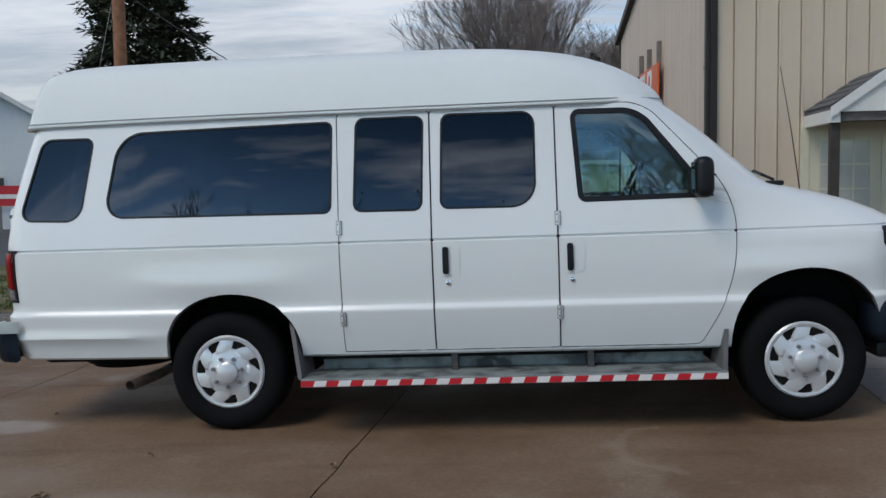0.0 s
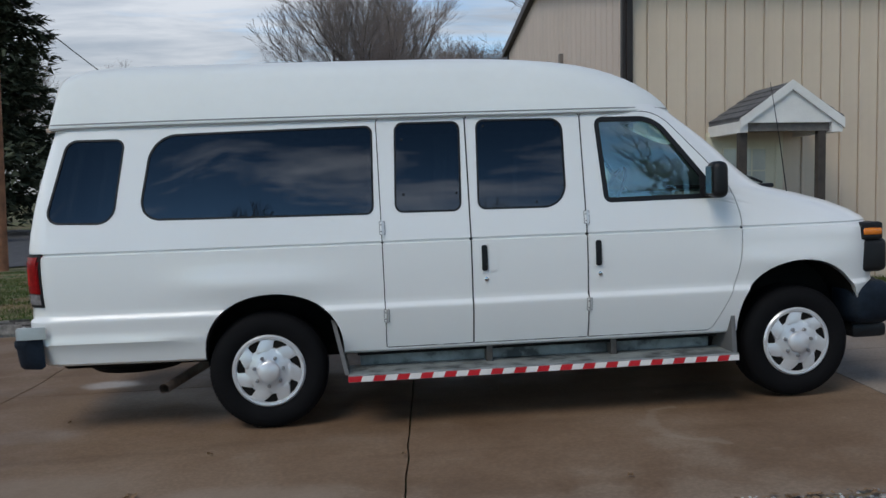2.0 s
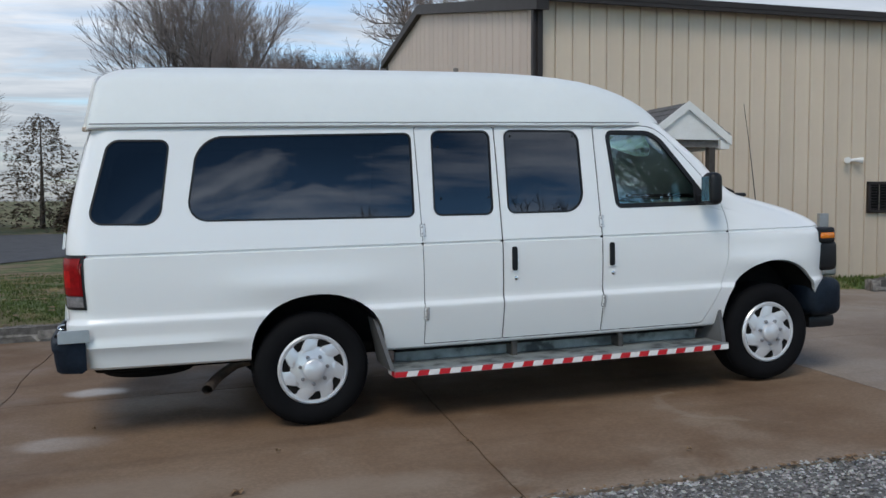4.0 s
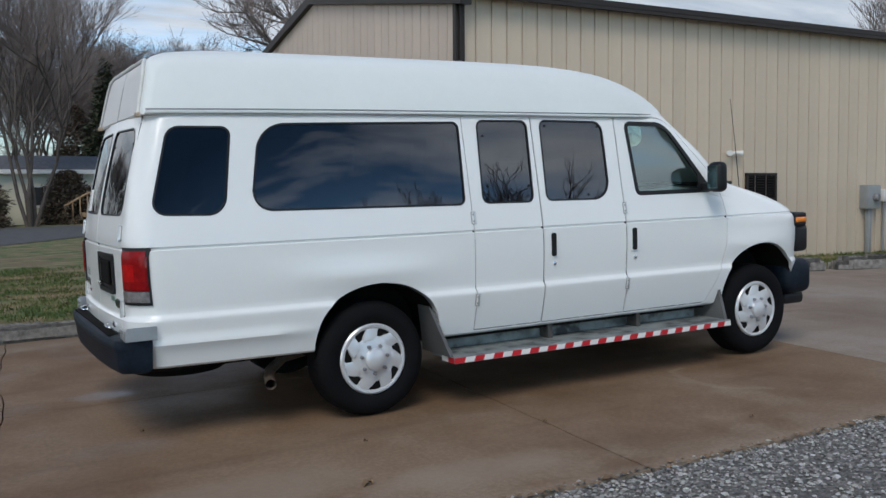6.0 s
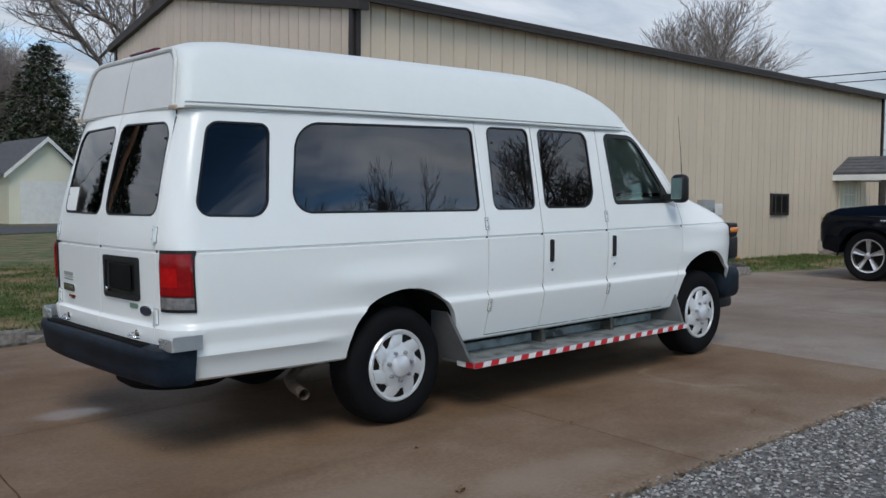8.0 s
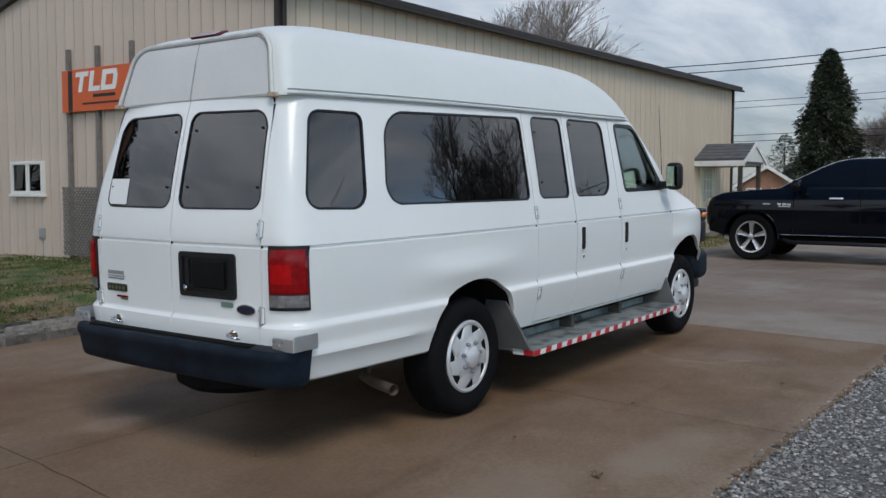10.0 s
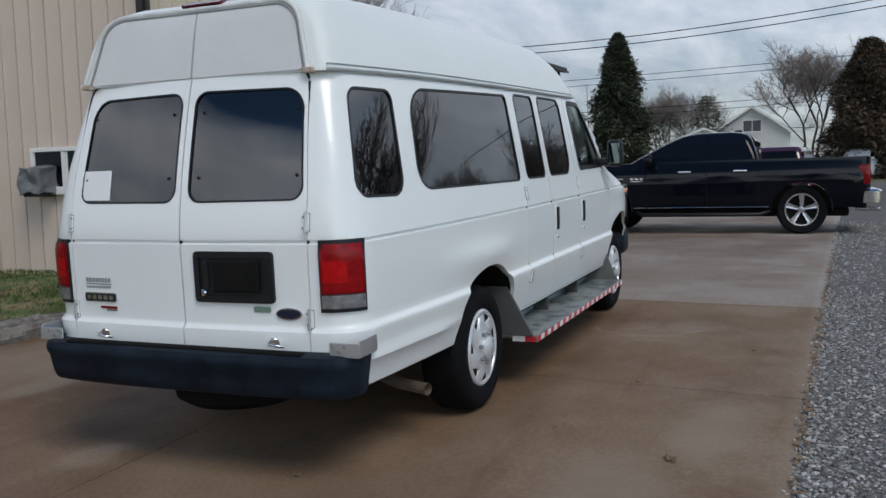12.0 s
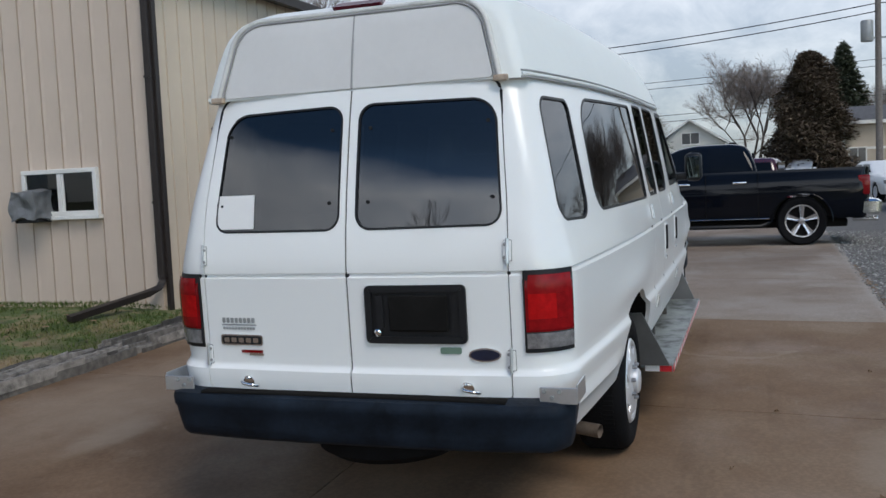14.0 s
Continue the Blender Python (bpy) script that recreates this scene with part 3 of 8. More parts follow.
M_STONE = island("crushed_grey_stone", [(0.0, (0.13, 0.124, 0.116)), (0.45, (0.31, 0.30, 0.282)), (0.8, (0.50, 0.482, 0.455)), (1.0, (0.70, 0.68, 0.645))])
def lawn_patches(n, l, lo, hi):
    """Where the lawn is straw and where it is green: patches drawn out along the wall."""
    tc = n.new("ShaderNodeTexCoord")
    mp = n.new("ShaderNodeMapping")
    mp.inputs["Scale"].default_value = (0.55, 1.25, 1.0)
    nz = n.new("ShaderNodeTexNoise")
    nz.inputs["Scale"].default_value, nz.inputs["Detail"].default_value, nz.inputs["Roughness"].default_value = 1.5, 5, 0.62
    mr = n.new("ShaderNodeMapRange")
    mr.inputs["From Min"].default_value, mr.inputs["From Max"].default_value = lo, hi
    l.new(tc.outputs["Object"], mp.inputs["Vector"])
    l.new(mp.outputs["Vector"], nz.inputs["Vector"])
    l.new(nz.outputs["Fac"], mr.inputs["Value"])
    return mr.outputs["Result"]


def lawn_blades(name):
    m, n, l, b = nodes_of(name)
    g = n.new("ShaderNodeNewGeometry")
    ramps = []
    for lo, hi in (((0.04, 0.065, 0.016), (0.11, 0.145, 0.04)), ((0.22, 0.16, 0.085), (0.42, 0.33, 0.19))):
        r = n.new("ShaderNodeValToRGB")
        r.color_ramp.elements[0].color, r.color_ramp.elements[1].color = (*lo, 1), (*hi, 1)
        l.new(g.outputs["Random Per Island"], r.inputs["Fac"])
        ramps.append(r.outputs["Color"])
    mx = n.new("ShaderNodeMix")
    mx.data_type = "RGBA"
    l.new(lawn_patches(n, l, 0.52, 0.65), mx.inputs["Factor"])
    l.new(ramps[0], mx.inputs["A"])
    l.new(ramps[1], mx.inputs["B"])
    l.new(mx.outputs["Result"], b.inputs["Base Color"])
    b.inputs["Roughness"].default_value, b.inputs["Specular IOR Level"].default_value = 0.85, 0.15
    return m


def lawn_ground(m):
    """Lays the straw patches over a lawn material's colour."""
    n, l = m.node_tree.nodes, m.node_tree.links
    b = n["Principled BSDF"]
    old = b.inputs["Base Color"].links[0].from_socket
    mx = n.new("ShaderNodeMix")
    mx.data_type = "RGBA"
    mx.inputs["B"].default_value = (0.25, 0.185, 0.105, 1)
    l.new(lawn_patches(n, l, 0.52, 0.65), mx.inputs["Factor"])
    l.new(old, mx.inputs["A"])
    l.new(mx.outputs["Result"], b.inputs["Base Color"])


def piecewise(m, lo, hi):
    """Makes each piece of one material a little lighter or darker than the next."""
    n, l = m.node_tree.nodes, m.node_tree.links
    b = n["Principled BSDF"]
    old = b.inputs["Base Color"].links[0].from_socket
    oi = n.new("ShaderNodeObjectInfo")
    mr = n.new("ShaderNodeMapRange")
    mr.inputs["To Min"].default_value, mr.inputs["To Max"].default_value = lo, hi
    hs = n.new("ShaderNodeHueSaturation")
    l.new(oi.outputs["Random"], mr.inputs["Value"])
    l.new(mr.outputs["Result"], hs.inputs["Value"])
    l.new(old, hs.inputs["Color"])
    l.new(hs.outputs["Color"], b.inputs["Base Color"])


lawn_ground(M_GRASS)
piecewise(M_TIMBER, 0.35, 1.6)
for m_ in (M_TAN, M_TAN_SHADED):
    piecewise(m_, 0.96, 1.04)
M_BLADE = lawn_blades("grass_blades")
M_REDMID = plain("middle_red_lamp_lens", (0.24, 0.005, 0.007), 0.2, 0, 0.0, 0.3, 30, spec=0.2)
M_MOULD = plain("aged_white_moulding", (0.60, 0.60, 0.575), 0.5, var=0.2, scale=9)
M_NEEDLE = island("dark_green_needles", [(0.0, (0.045, 0.056, 0.037)), (0.6, (0.09, 0.106, 0.068)), (1.0, (0.15, 0.16, 0.105))])
M_NEEDLE_BR = island("brown_green_needles", [(0.0, (0.075, 0.058, 0.042)), (0.6, (0.145, 0.11, 0.08)), (1.0, (0.21, 0.165, 0.12))])
M_ALLOY = plain("polished_alloy_wheel", (0.52, 0.52, 0.54), 0.2, 0.9, var=0.08)
M_NUT = plain("dull_steel_nut", (0.30, 0.30, 0.31), 0.4, 0.8, var=0.1)


# ---- ground ----
def ground_z(x, y):
    """Height of the drive: it climbs a little towards +x and levels out."""
    if x < -8:
        z = 0.0145 + 0.021 * -8
    elif x < 3:
        z = 0.0145 + 0.021 * x
    else:
        z = 0.0775 + 0.006 * (min(x, 25) - 3)
    return z


def lawn_z(x, y):
    z = ground_z(x, y)
    if y > 10.4:
        k = min(1, (y - 10.4) / 1.8)
        lift = 0.20 * k * k * (3 - 2 * k)
        if x > 2.5:
            lift *= max(0.0, 1 - (x - 2.5) / 0.6)
        z += lift * max(0.0, 1 - max(0.0, y - 16) / 14)
    return z


def axis_steps(spans):
    out = []
    for a, b, s in spans:
        k = max(1, round((b - a) / s))
        out += [a + (b - a) * i / k for i in range(k)]
    return out + [spans[-1][1]]


xs = axis_steps([(-1500, -200, 260), (-200, -40, 40), (-40, -12, 4), (-12, 26, 0.7), (26, 60, 6), (60, 240, 45), (240, 1500, 252)])
ys = axis_steps([(-1500, -200, 260), (-200, -30, 34), (-30, -8, 4), (-8, 24, 0.7), (24, 60, 4), (60, 240, 45), (240, 1500, 252)])
gv = [(x, y, lawn_z(x, y) - 0.05) for y in ys for x in xs]
gf = [(j * len(xs) + i, j * len(xs) + i + 1, (j + 1) * len(xs) + i + 1, (j + 1) * len(xs) + i) for j in range(len(ys) - 1) for i in range(len(xs) - 1)]
tagged(link_mesh("ground", gv, gf, M_GRASS, smooth=60), "patchy green and straw-brown winter lawn", "ground", kind="structure")


# ---- the white van ----
VAN = pose(-1.669, 6.46, -0.011, 0, -1.3, -0.9)
van = thing("passenger_van", VAN, "white high-roof passenger van with tinted windows parked on the concrete", "van")

Z_ROWS = [0.45, 0.465, 0.50, 0.54, 0.57, 0.595, 0.62, 0.645, 0.67, 0.705, 0.728, 0.738, 0.746, 0.754, 0.762, 0.770, 0.778, 0.81, 0.86, 0.90, 0.94, 0.98, 1.02, 1.07, 1.12, 1.143, 1.150, 1.158, 1.165, 1.19, 1.24, 1.30, 1.36, 1.42, 1.46, 1.52, 1.60, 1.68, 1.76, 1.84, 1.90, 1.96, 1.99]
W_TAB = ((0.45, 0.465, 0.55, 0.65, 0.72, 0.738, 0.746, 0.754, 0.770, 0.778, 0.86, 1.0, 1.143, 1.150, 1.158, 1.165),
         (0.925, 0.950, 0.977, 1.002, 1.017, 1.019, 1.0175, 1.012, 1.001, 0.999, 1.006, 1.013, 1.012, 0.994, 0.994, 1.006))
XR_TAB = ((0.45, 0.60, 0.70, 0.738, 0.754, 0.762, 1.143, 1.150, 1.158, 1.165, 1.2, 1.34, 1.5, 1.7, 1.87, 1.99), (-1.465, -1.508, -1.517, -1.516, -1.500, -1.497, -1.502, -1.488, -1.488, -1.500, -1.50, -1.480, -1.447, -1.398, -1.352, -1.31))
XF_TAB = ((0.45, 0.8, 1.0, 1.12, 1.19, 1.24, 1.30, 1.36, 1.42, 1.46, 1.6, 1.8, 1.99), (4.10, 4.16, 4.17, 4.15, 4.10, 4.02, 3.88, 3.68, 3.42, 3.34, 3.17, 2.93, 2.70))
F_TAB = ((3.1, 3.6, 3.95, 4.3), (1.0, 0.99, 0.965, 0.93))


def lean(x):
    """How much further the far side stands out towards the tail."""
    return 0.035 * min(1.0, max(0.0, (1.0 - x) / 2.4)) ** 1.5


def half_width(x, z):
    up = z - 1.165
    w = 1.006 - 0.166 * up - 0.017 * up * up if up > 0 else np.interp(z, *W_TAB)
    w *= 1 - 0.0178 * (1.0 - x) ** 2 if x < 1 else np.interp(x, *F_TAB)
    for c_, h_ in ((-0.05, 0.75), (3.45, 0.60)):
        k_ = abs(x - c_) / h_
        if k_ < 1:
            w += 0.026 * (1 - k_ * k_) ** 2 * math.exp(-((z - 0.925) / 0.07) ** 2)
    if x < -0.3:
        w += 0.022 * min(1, (-0.3 - x) / 0.3) * math.exp(-((z - 0.60) / 0.032) ** 2)
    if z > 1.2 and x < 0:
        w -= 0.06 * (min(1.4, -x) / 1.3) ** 2 * (z - 1.2) / 0.7
    if x > 3.0 and z > 1.12:
        w -= 0.5 * (z - 1.12) * min(1, (x - 3.0) / 0.6)
    return float(w)


def corner_radius(z):
    return float(np.interp(z, (0.7, 1.15, 1.5), (0.20, 0.20, 0.15)))


def side_y(x, z, ins=0.0):
    """Half width of the body at x and z, with its rounded corners."""
    xr, xf = float(np.interp(z, *XR_TAB)) + ins, float(np.interp(z, *XF_TAB)) - ins
    w = half_width(x, z) - ins
    rr, rf = corner_radius(z), 0.34
    if x < xr + rr:
        d = max(0.0, (x - xr) / rr)
        w -= 0.9 * rr * (1 - math.sqrt(max(0, 1 - (1 - d) ** 2)))
    if x > xf - rf:
        d = max(0.0, (xf - x) / rf)
        w -= 0.28 * (1 - math.sqrt(max(0, 1 - (1 - d) ** 2)))
    return max(0.02, w)


def rear_x(y, z):
    return float(np.interp(z, *XR_TAB)) + 0.03 * (y / 0.75) ** 2


def slice_ring(z, ins=0.0):
    xr, xf = float(np.interp(z, *XR_TAB)) + ins, float(np.interp(z, *XF_TAB)) - ins
    us = [corner_radius(z) * (1 - math.cos(k * math.pi / 16)) for k in range(9)]
    xa = [xr + u for u in us]
    xb = [xf - 0.34 * (1 - math.cos(k * math.pi / 16)) for k in range(8, -1, -1)]
    mid = [xa[-1] + (xb[0] - xa[-1]) * k / 46 for k in range(1, 46)]
    side = [(x, side_y(x, z, ins)) for x in xa + mid + xb]
    side = [(x + (0.03 * (y / 0.75) ** 2 if i == 0 else 0.03 * max(0, 1 - i / 8)), y) for i, (x, y) in enumerate(side)]
    y0, y1 = side[0][1], side[-1][1]
    far = [(x, y + lean(x)) for x, y in side]
    rear = [(xr + 0.03 * (y / 0.75) ** 2, y) for y in (-y0 + (y0 + far[0][1]) * k / 10 for k in range(1, 10))]
    front = [(xf + 0.05 * (1 - (k / 5) ** 2), -y1 * k / 5) for k in range(-4, 5)]
    return rear + far + front + [(x, -y) for x, y in reversed(side)]


def loft(rings_z, ins=0.0):
    bm = bmesh.new()
    rings = [[bm.verts.new((x, y, z)) for x, y in slice_ring(z, ins)] for z in rings_z]
    k = len(rings[0])
    for a, b in zip(rings, rings[1:]):
        for j in range(k):
            bm.faces.new((a[j], a[(j + 1) % k], b[(j + 1) % k], b[j]))
    bm.faces.new(rings[0][::-1]), bm.faces.new(rings[-1])
    bmesh.ops.recalc_face_normals(bm, faces=bm.faces)
    me = bpy.data.meshes.new("shell")
    bm.to_mesh(me)
    bm.free()
    return me


def van_side(x, z, d):
    return (x, -(side_y(x, z) + d), z)


def van_left(x, z, d):
    return (x, side_y(x, z) + lean(x) + d, z)


def van_rear(y, z, d):
    return (rear_x(y, z) - d, y, z)


WINDOWS = {
    "quarter": rounded([(-1.195, 1.862), (-0.835, 1.857), (-0.915, 1.335), (-1.335, 1.35)], [0.06, 0.05, 0.09, 0.08]),
    "long": rounded([(-0.66, 1.875), (0.71, 1.892), (0.697, 1.337), (-0.755, 1.352)], [0.14, 0.04, 0.04, 0.12]),
    "first": rounded([(0.86, 1.905), (1.272, 1.905), (1.255, 1.337), (0.84, 1.342)], [0.045, 0.045, 0.045, 0.045]),
    "second": rounded([(1.386, 1.91), (1.945, 1.905), (1.94, 1.337), (1.37, 1.342)], [0.045, 0.07, 0.13, 0.045]),
    "cab": rounded([(2.165, 1.905), (2.57, 1.90), (2.985, 1.36), (2.20, 1.355)], [0.05, 0.09, 0.05, 0.04]),
}
REAR_WINDOWS = [rounded([(0.022 + s * 0.040, 1.872), (0.010 + s * 0.625, 1.862), (0.018 + s * 0.668, 1.348), (0.022 + s * 0.040, 1.345)], [0.06, 0.09, 0.06, 0.06]) for s in (-1, 1)]
DOORS = {
    "side_door_front_leaf": rounded([(1.315, 1.936), (2.062, 1.936), (2.062, 0.482), (1.318, 0.482)], [0.02, 0.02, 0.008, 0.008]),
    "side_door_rear_leaf": rounded([(0.742, 1.936), (1.305, 1.936), (1.308, 0.482), (0.755, 0.482)], [0.02, 0.02, 0.008, 0.008]),
    "cab_door": rounded([(2.072, 1.936), (2.60, 1.936), (3.02, 1.46), (3.105, 1.30), (3.10, 0.95), (3.03, 0.72), (2.90, 0.482), (2.072, 0.482)], [0.02, 0.10, 0.06, 0.10, 0.12, 0.1, 0.03, 0.008]),
}
SEAM = 0.028
REAR_DOORS = [rounded([(SEAM + s * 0.004, 1.938), (0.028 + s * 0.655, 1.938), (0.035 + s * 0.705, 1.40), (0.035 + s * 0.705, 0.635), (SEAM + s * 0.004, 0.635)], [0.01, 0.05, 0.1, 0.03, 0.01]) for s in (-1, 1)]

shell = loft(Z_ROWS)
inner = new("hollow", loft([0.99, 1.1, 1.2, 1.3, 1.4, 1.5, 1.6, 1.7, 1.8, 1.9, 1.94], 0.055))
arch_cut = []
for s in (-1, 1):
    for cx, r0, top in ((0.045, 0.435, 0.86), (3.52, 0.44, 0.925)):
        pts = []
        for k in range(25):
            a = math.pi * k / 24
            pts.append((cx + r0 * math.cos(a) * (1.0 + 0.06 * math.sin(a)), 0.42 + (top - 0.42) * math.sin(a) ** 0.8))
        pts = [(pts[0][0] + 0.02, 0.30)] + pts + [(pts[-1][0] - 0.02, 0.30)]
        arch_cut.append(prism(pts, "y", *sorted((s * 0.55, s * 1.3))))
windshield = prism([(2.74, 1.93), (3.38, 1.46), (3.9, 1.60), (3.0, 2.2)], "y", -0.72, 0.72)
wins = [prism(dense(o, 0.2), "y", -1.3, 1.3) for o in WINDOWS.values()] + [prism(o, "x", -1.9, -1.1) for o in REAR_WINDOWS]
shell = carve(shell, [inner] + arch_cut + [windshield] + wins)
for n_, o in DOORS.items():
    leaf = carve(shell.copy(), [prism(o, "y", -1.3, -0.75)], "INTERSECT")
    dressed(leaf, n_, M_WHITE, van)
for s, o in zip((-1, 1), REAR_DOORS):
    leaf = carve(shell.copy(), [prism(o, "x", -1.9, -1.15)], "INTERSECT")
    dressed(leaf, "rear_door", M_WHITE, van)
shell = carve(shell, [prism(grown(o, 0.006), "y", -1.3, -0.75) for o in DOORS.values()] + [prism(grown(o, 0.005), "x", -1.9, -1.15) for o in REAR_DOORS])
dressed(shell, "body", M_WHITE, van)
# black tubes behind the door gaps, standing in for the shade inside them
for outlines, surf in ((DOORS.values(), van_side), (REAR_DOORS, van_rear)):
    for o in outlines:
        o = dense(grown(o, 0.002), 0.06)
        part("door_gap_shade", tube([surf(u, v, -0.017) for u, v in o + o[:1]], 0.010, 6), M_BLACK, van)

# panes, with a dark rubber seal round each
for key, o in WINDOWS.items():
    mat = M_CLEAR if key == "cab" else M_TINT
    for surf in (van_side, van_left):
        pane_surf = (lambda x, z, d, f=surf: f(x, z, d - 0.040 * (1.905 - z) / 0.55)) if key == "cab" else surf
        part("window_pane", patch(grown(dense(o, 0.06), 0.004), pane_surf, -0.006, 0.005), mat, van, smooth=40).visible_shadow = False
        part("window_seal", patch(grown(dense(o, 0.06), 0.006), surf, 0.0015, 0.02, 1, grown(dense(o, 0.06), -0.026 if key == "cab" else -0.006)), M_BLACK, van)
for o in REAR_WINDOWS:
    part("window_pane", patch(grown(dense(o, 0.06), 0.004), van_rear, -0.006, 0.005), M_TINT, van, smooth=40).visible_shadow = False
    part("window_seal", patch(grown(dense(o, 0.06), 0.004), van_rear, 0.0015, 0.02, 1, grown(dense(o, 0.06), -0.005)), M_BLACK, van)


def wind_surf(u, v, d):
    t = (v - 1.45) / 0.49
    return (3.43 - 0.66 * t - 0.30 * (abs(u) / 0.72) ** 2 * 0.35 + 0.6 * d, u, v + 0.7 * d)


part("windshield", patch(dense(rounded([(-0.72, 1.45), (0.72, 1.45), (0.66, 1.94), (-0.66, 1.94)], 0.06), 0.1), wind_surf, 0.0, 0.006), M_CLEAR, van, smooth=40).visible_shadow = False

# raised roof
RZ = [1.935, 1.95, 1.97, 1.99, 2.02, 2.06, 2.10, 2.14, 2.18, 2.22, 2.255, 2.285, 2.31, 2.33, 2.345, 2.36, 2.372, 2.38]
RW = ((1.935, 1.95, 1.99, 2.1, 2.2, 2.255, 2.285, 2.31, 2.33, 2.345, 2.36, 2.372, 2.38), (0.876, 0.878, 0.868, 0.83, 0.785, 0.755, 0.73, 0.69, 0.64, 0.58, 0.49, 0.36, 0.15))
RXR = ((1.935, 1.99, 2.25, 2.30, 2.33, 2.35, 2.37, 2.38), (-1.325, -1.315, -1.255, -1.22, -1.15, -1.02, -0.75, -0.3))
RXF = ((1.935, 1.98, 2.02, 2.06, 2.1, 2.14, 2.18, 2.22, 2.255, 2.285, 2.31, 2.33, 2.345, 2.36, 2.38), (2.76, 2.75, 2.72, 2.68, 2.63, 2.57, 2.50, 2.41, 2.31, 2.20, 2.07, 1.93, 1.78, 1.55, 0.9))


def roof_ring(z):
    xr, xf, w = (float(np.interp(z, *t)) for t in (RXR, RXF, RW))
    pts = []
    rr, rf = min(float(np.interp(z, (2.2, 2.33), (0.055, 0.16))), (xf - xr) / 4), min(0.5, (xf - xr) / 3)
    xa = [xr + rr * (1 - math.cos(k * math.pi / 16)) for k in range(9)]
    xb = [xf - rf * (1 - math.cos(k * math.pi / 16)) for k in range(8, -1, -1)]
    mid = [xa[-1] + (xb[0] - xa[-1]) * k / 20 for k in range(1, 20)]
    for i, x in enumerate(xa + mid + xb):
        y = w * (half_width(max(x, -1.3), 1.94) + 0.014) / (half_width(1.0, 1.94) + 0.014)
        if x < xr + rr:
            y -= min(rr, w * 0.5) * (1 - math.sqrt(max(0, 1 - (1 - (x - xr) / rr) ** 2)))
        if x > xf - rf:
            y -= min(0.30, w * 0.5) * (1 - math.sqrt(max(0, 1 - (1 - (xf - x) / rf) ** 2)))
        pts.append((x, max(y, 0.01)))
    y0, y1 = pts[0][1], pts[-1][1]
    far = [(x, y + lean(x)) for x, y in pts]
    rear = [(xr, -y0 + (y0 + far[0][1]) * k / 8) for k in range(1, 8)]
    front = [(xf + 0.03 * (1 - (k / 4) ** 2), -y1 * k / 4) for k in range(-3, 4)]
    return rear + far + front + [(x, -y) for x, y in reversed(pts)]


bm = bmesh.new()
rings = [[bm.verts.new((x, y, z)) for x, y in roof_ring(z)] for z in RZ]
for a, b in zip(rings, rings[1:]):
    for j in range(len(a)):
        bm.faces.new((a[j], a[(j + 1) % len(a)], b[(j + 1) % len(a)], b[j]))
bm.faces.new(rings[0][::-1]), bm.faces.new(rings[-1])
part("raised_roof", bm, M_ROOF, van, "smooth white fibreglass raised roof", 35)
for z, r, mat in ((1.950, 0.008, M_ROOF), (1.938, 0.005, M_TRIM), (1.966, 0.004, M_TRIM)):
    for sgn in (-1, 1):
        side_pts = [p for p in roof_ring(z) if p[1] * sgn > 0 and p[0] > -1.31]
        part("drip_moulding", tube([(x, y + sgn * 0.005, z) for x, y in side_pts], r, 6), mat, van, smooth=60)


def roof_rear(y, z, d):
    return (float(np.interp(z, *RXR)) - d, y, z)


for s in (-1, 1):
    part("roof_door_panel", patch(dense(rounded([(SEAM + s * 0.004, 1.945), (0.026 + s * 0.635, 1.945), (0.026 + s * 0.555, 2.266), (SEAM + s * 0.004, 2.270)], [0.005, 0.02, 0.08, 0.005]), 0.06), roof_rear, 0.008, 0.012), M_PANEL, van, smooth=40)
arch = rounded([(-0.657, 1.80), (-0.555, 2.285), (0.607, 2.285), (0.709, 1.80)], [0.01, 0.105, 0.105, 0.01], 8)
arch = [(-0.637, 1.94)] + arch[9:27] + [(0.689, 1.94)]
part("rear_arch_moulding", tube([roof_rear(y, z, 0.010) for y, z in arch], 0.013, 8), M_MOULD, van, "off-white arched moulding with rust marks", 60)
# grey tube drawn as the shadow line inside the moulding
part("moulding_shade_line", tube([roof_rear(0.026 + (y - 0.026) * 0.976, 1.94 + (z - 1.94) * 0.955, 0.0105) for y, z in arch], 0.006, 6), M_TRIM, van)
part("roof_seam", tube([roof_rear(SEAM, z, 0.007) for z in (1.945, 2.05, 2.15, 2.272)], 0.006, 6), M_TRIM, van)
part("high_brake_light", patch(dense(rounded([(-0.09, 2.302), (0.15, 2.302), (0.135, 2.336), (-0.075, 2.336)], 0.01), 0.03), lambda y, z, d: (float(np.interp(z, *RXR)) - d - 0.005, y, z + d), 0.012, 0.03), M_BRAKE, van, "dark maroon high-mounted brake light", 30)


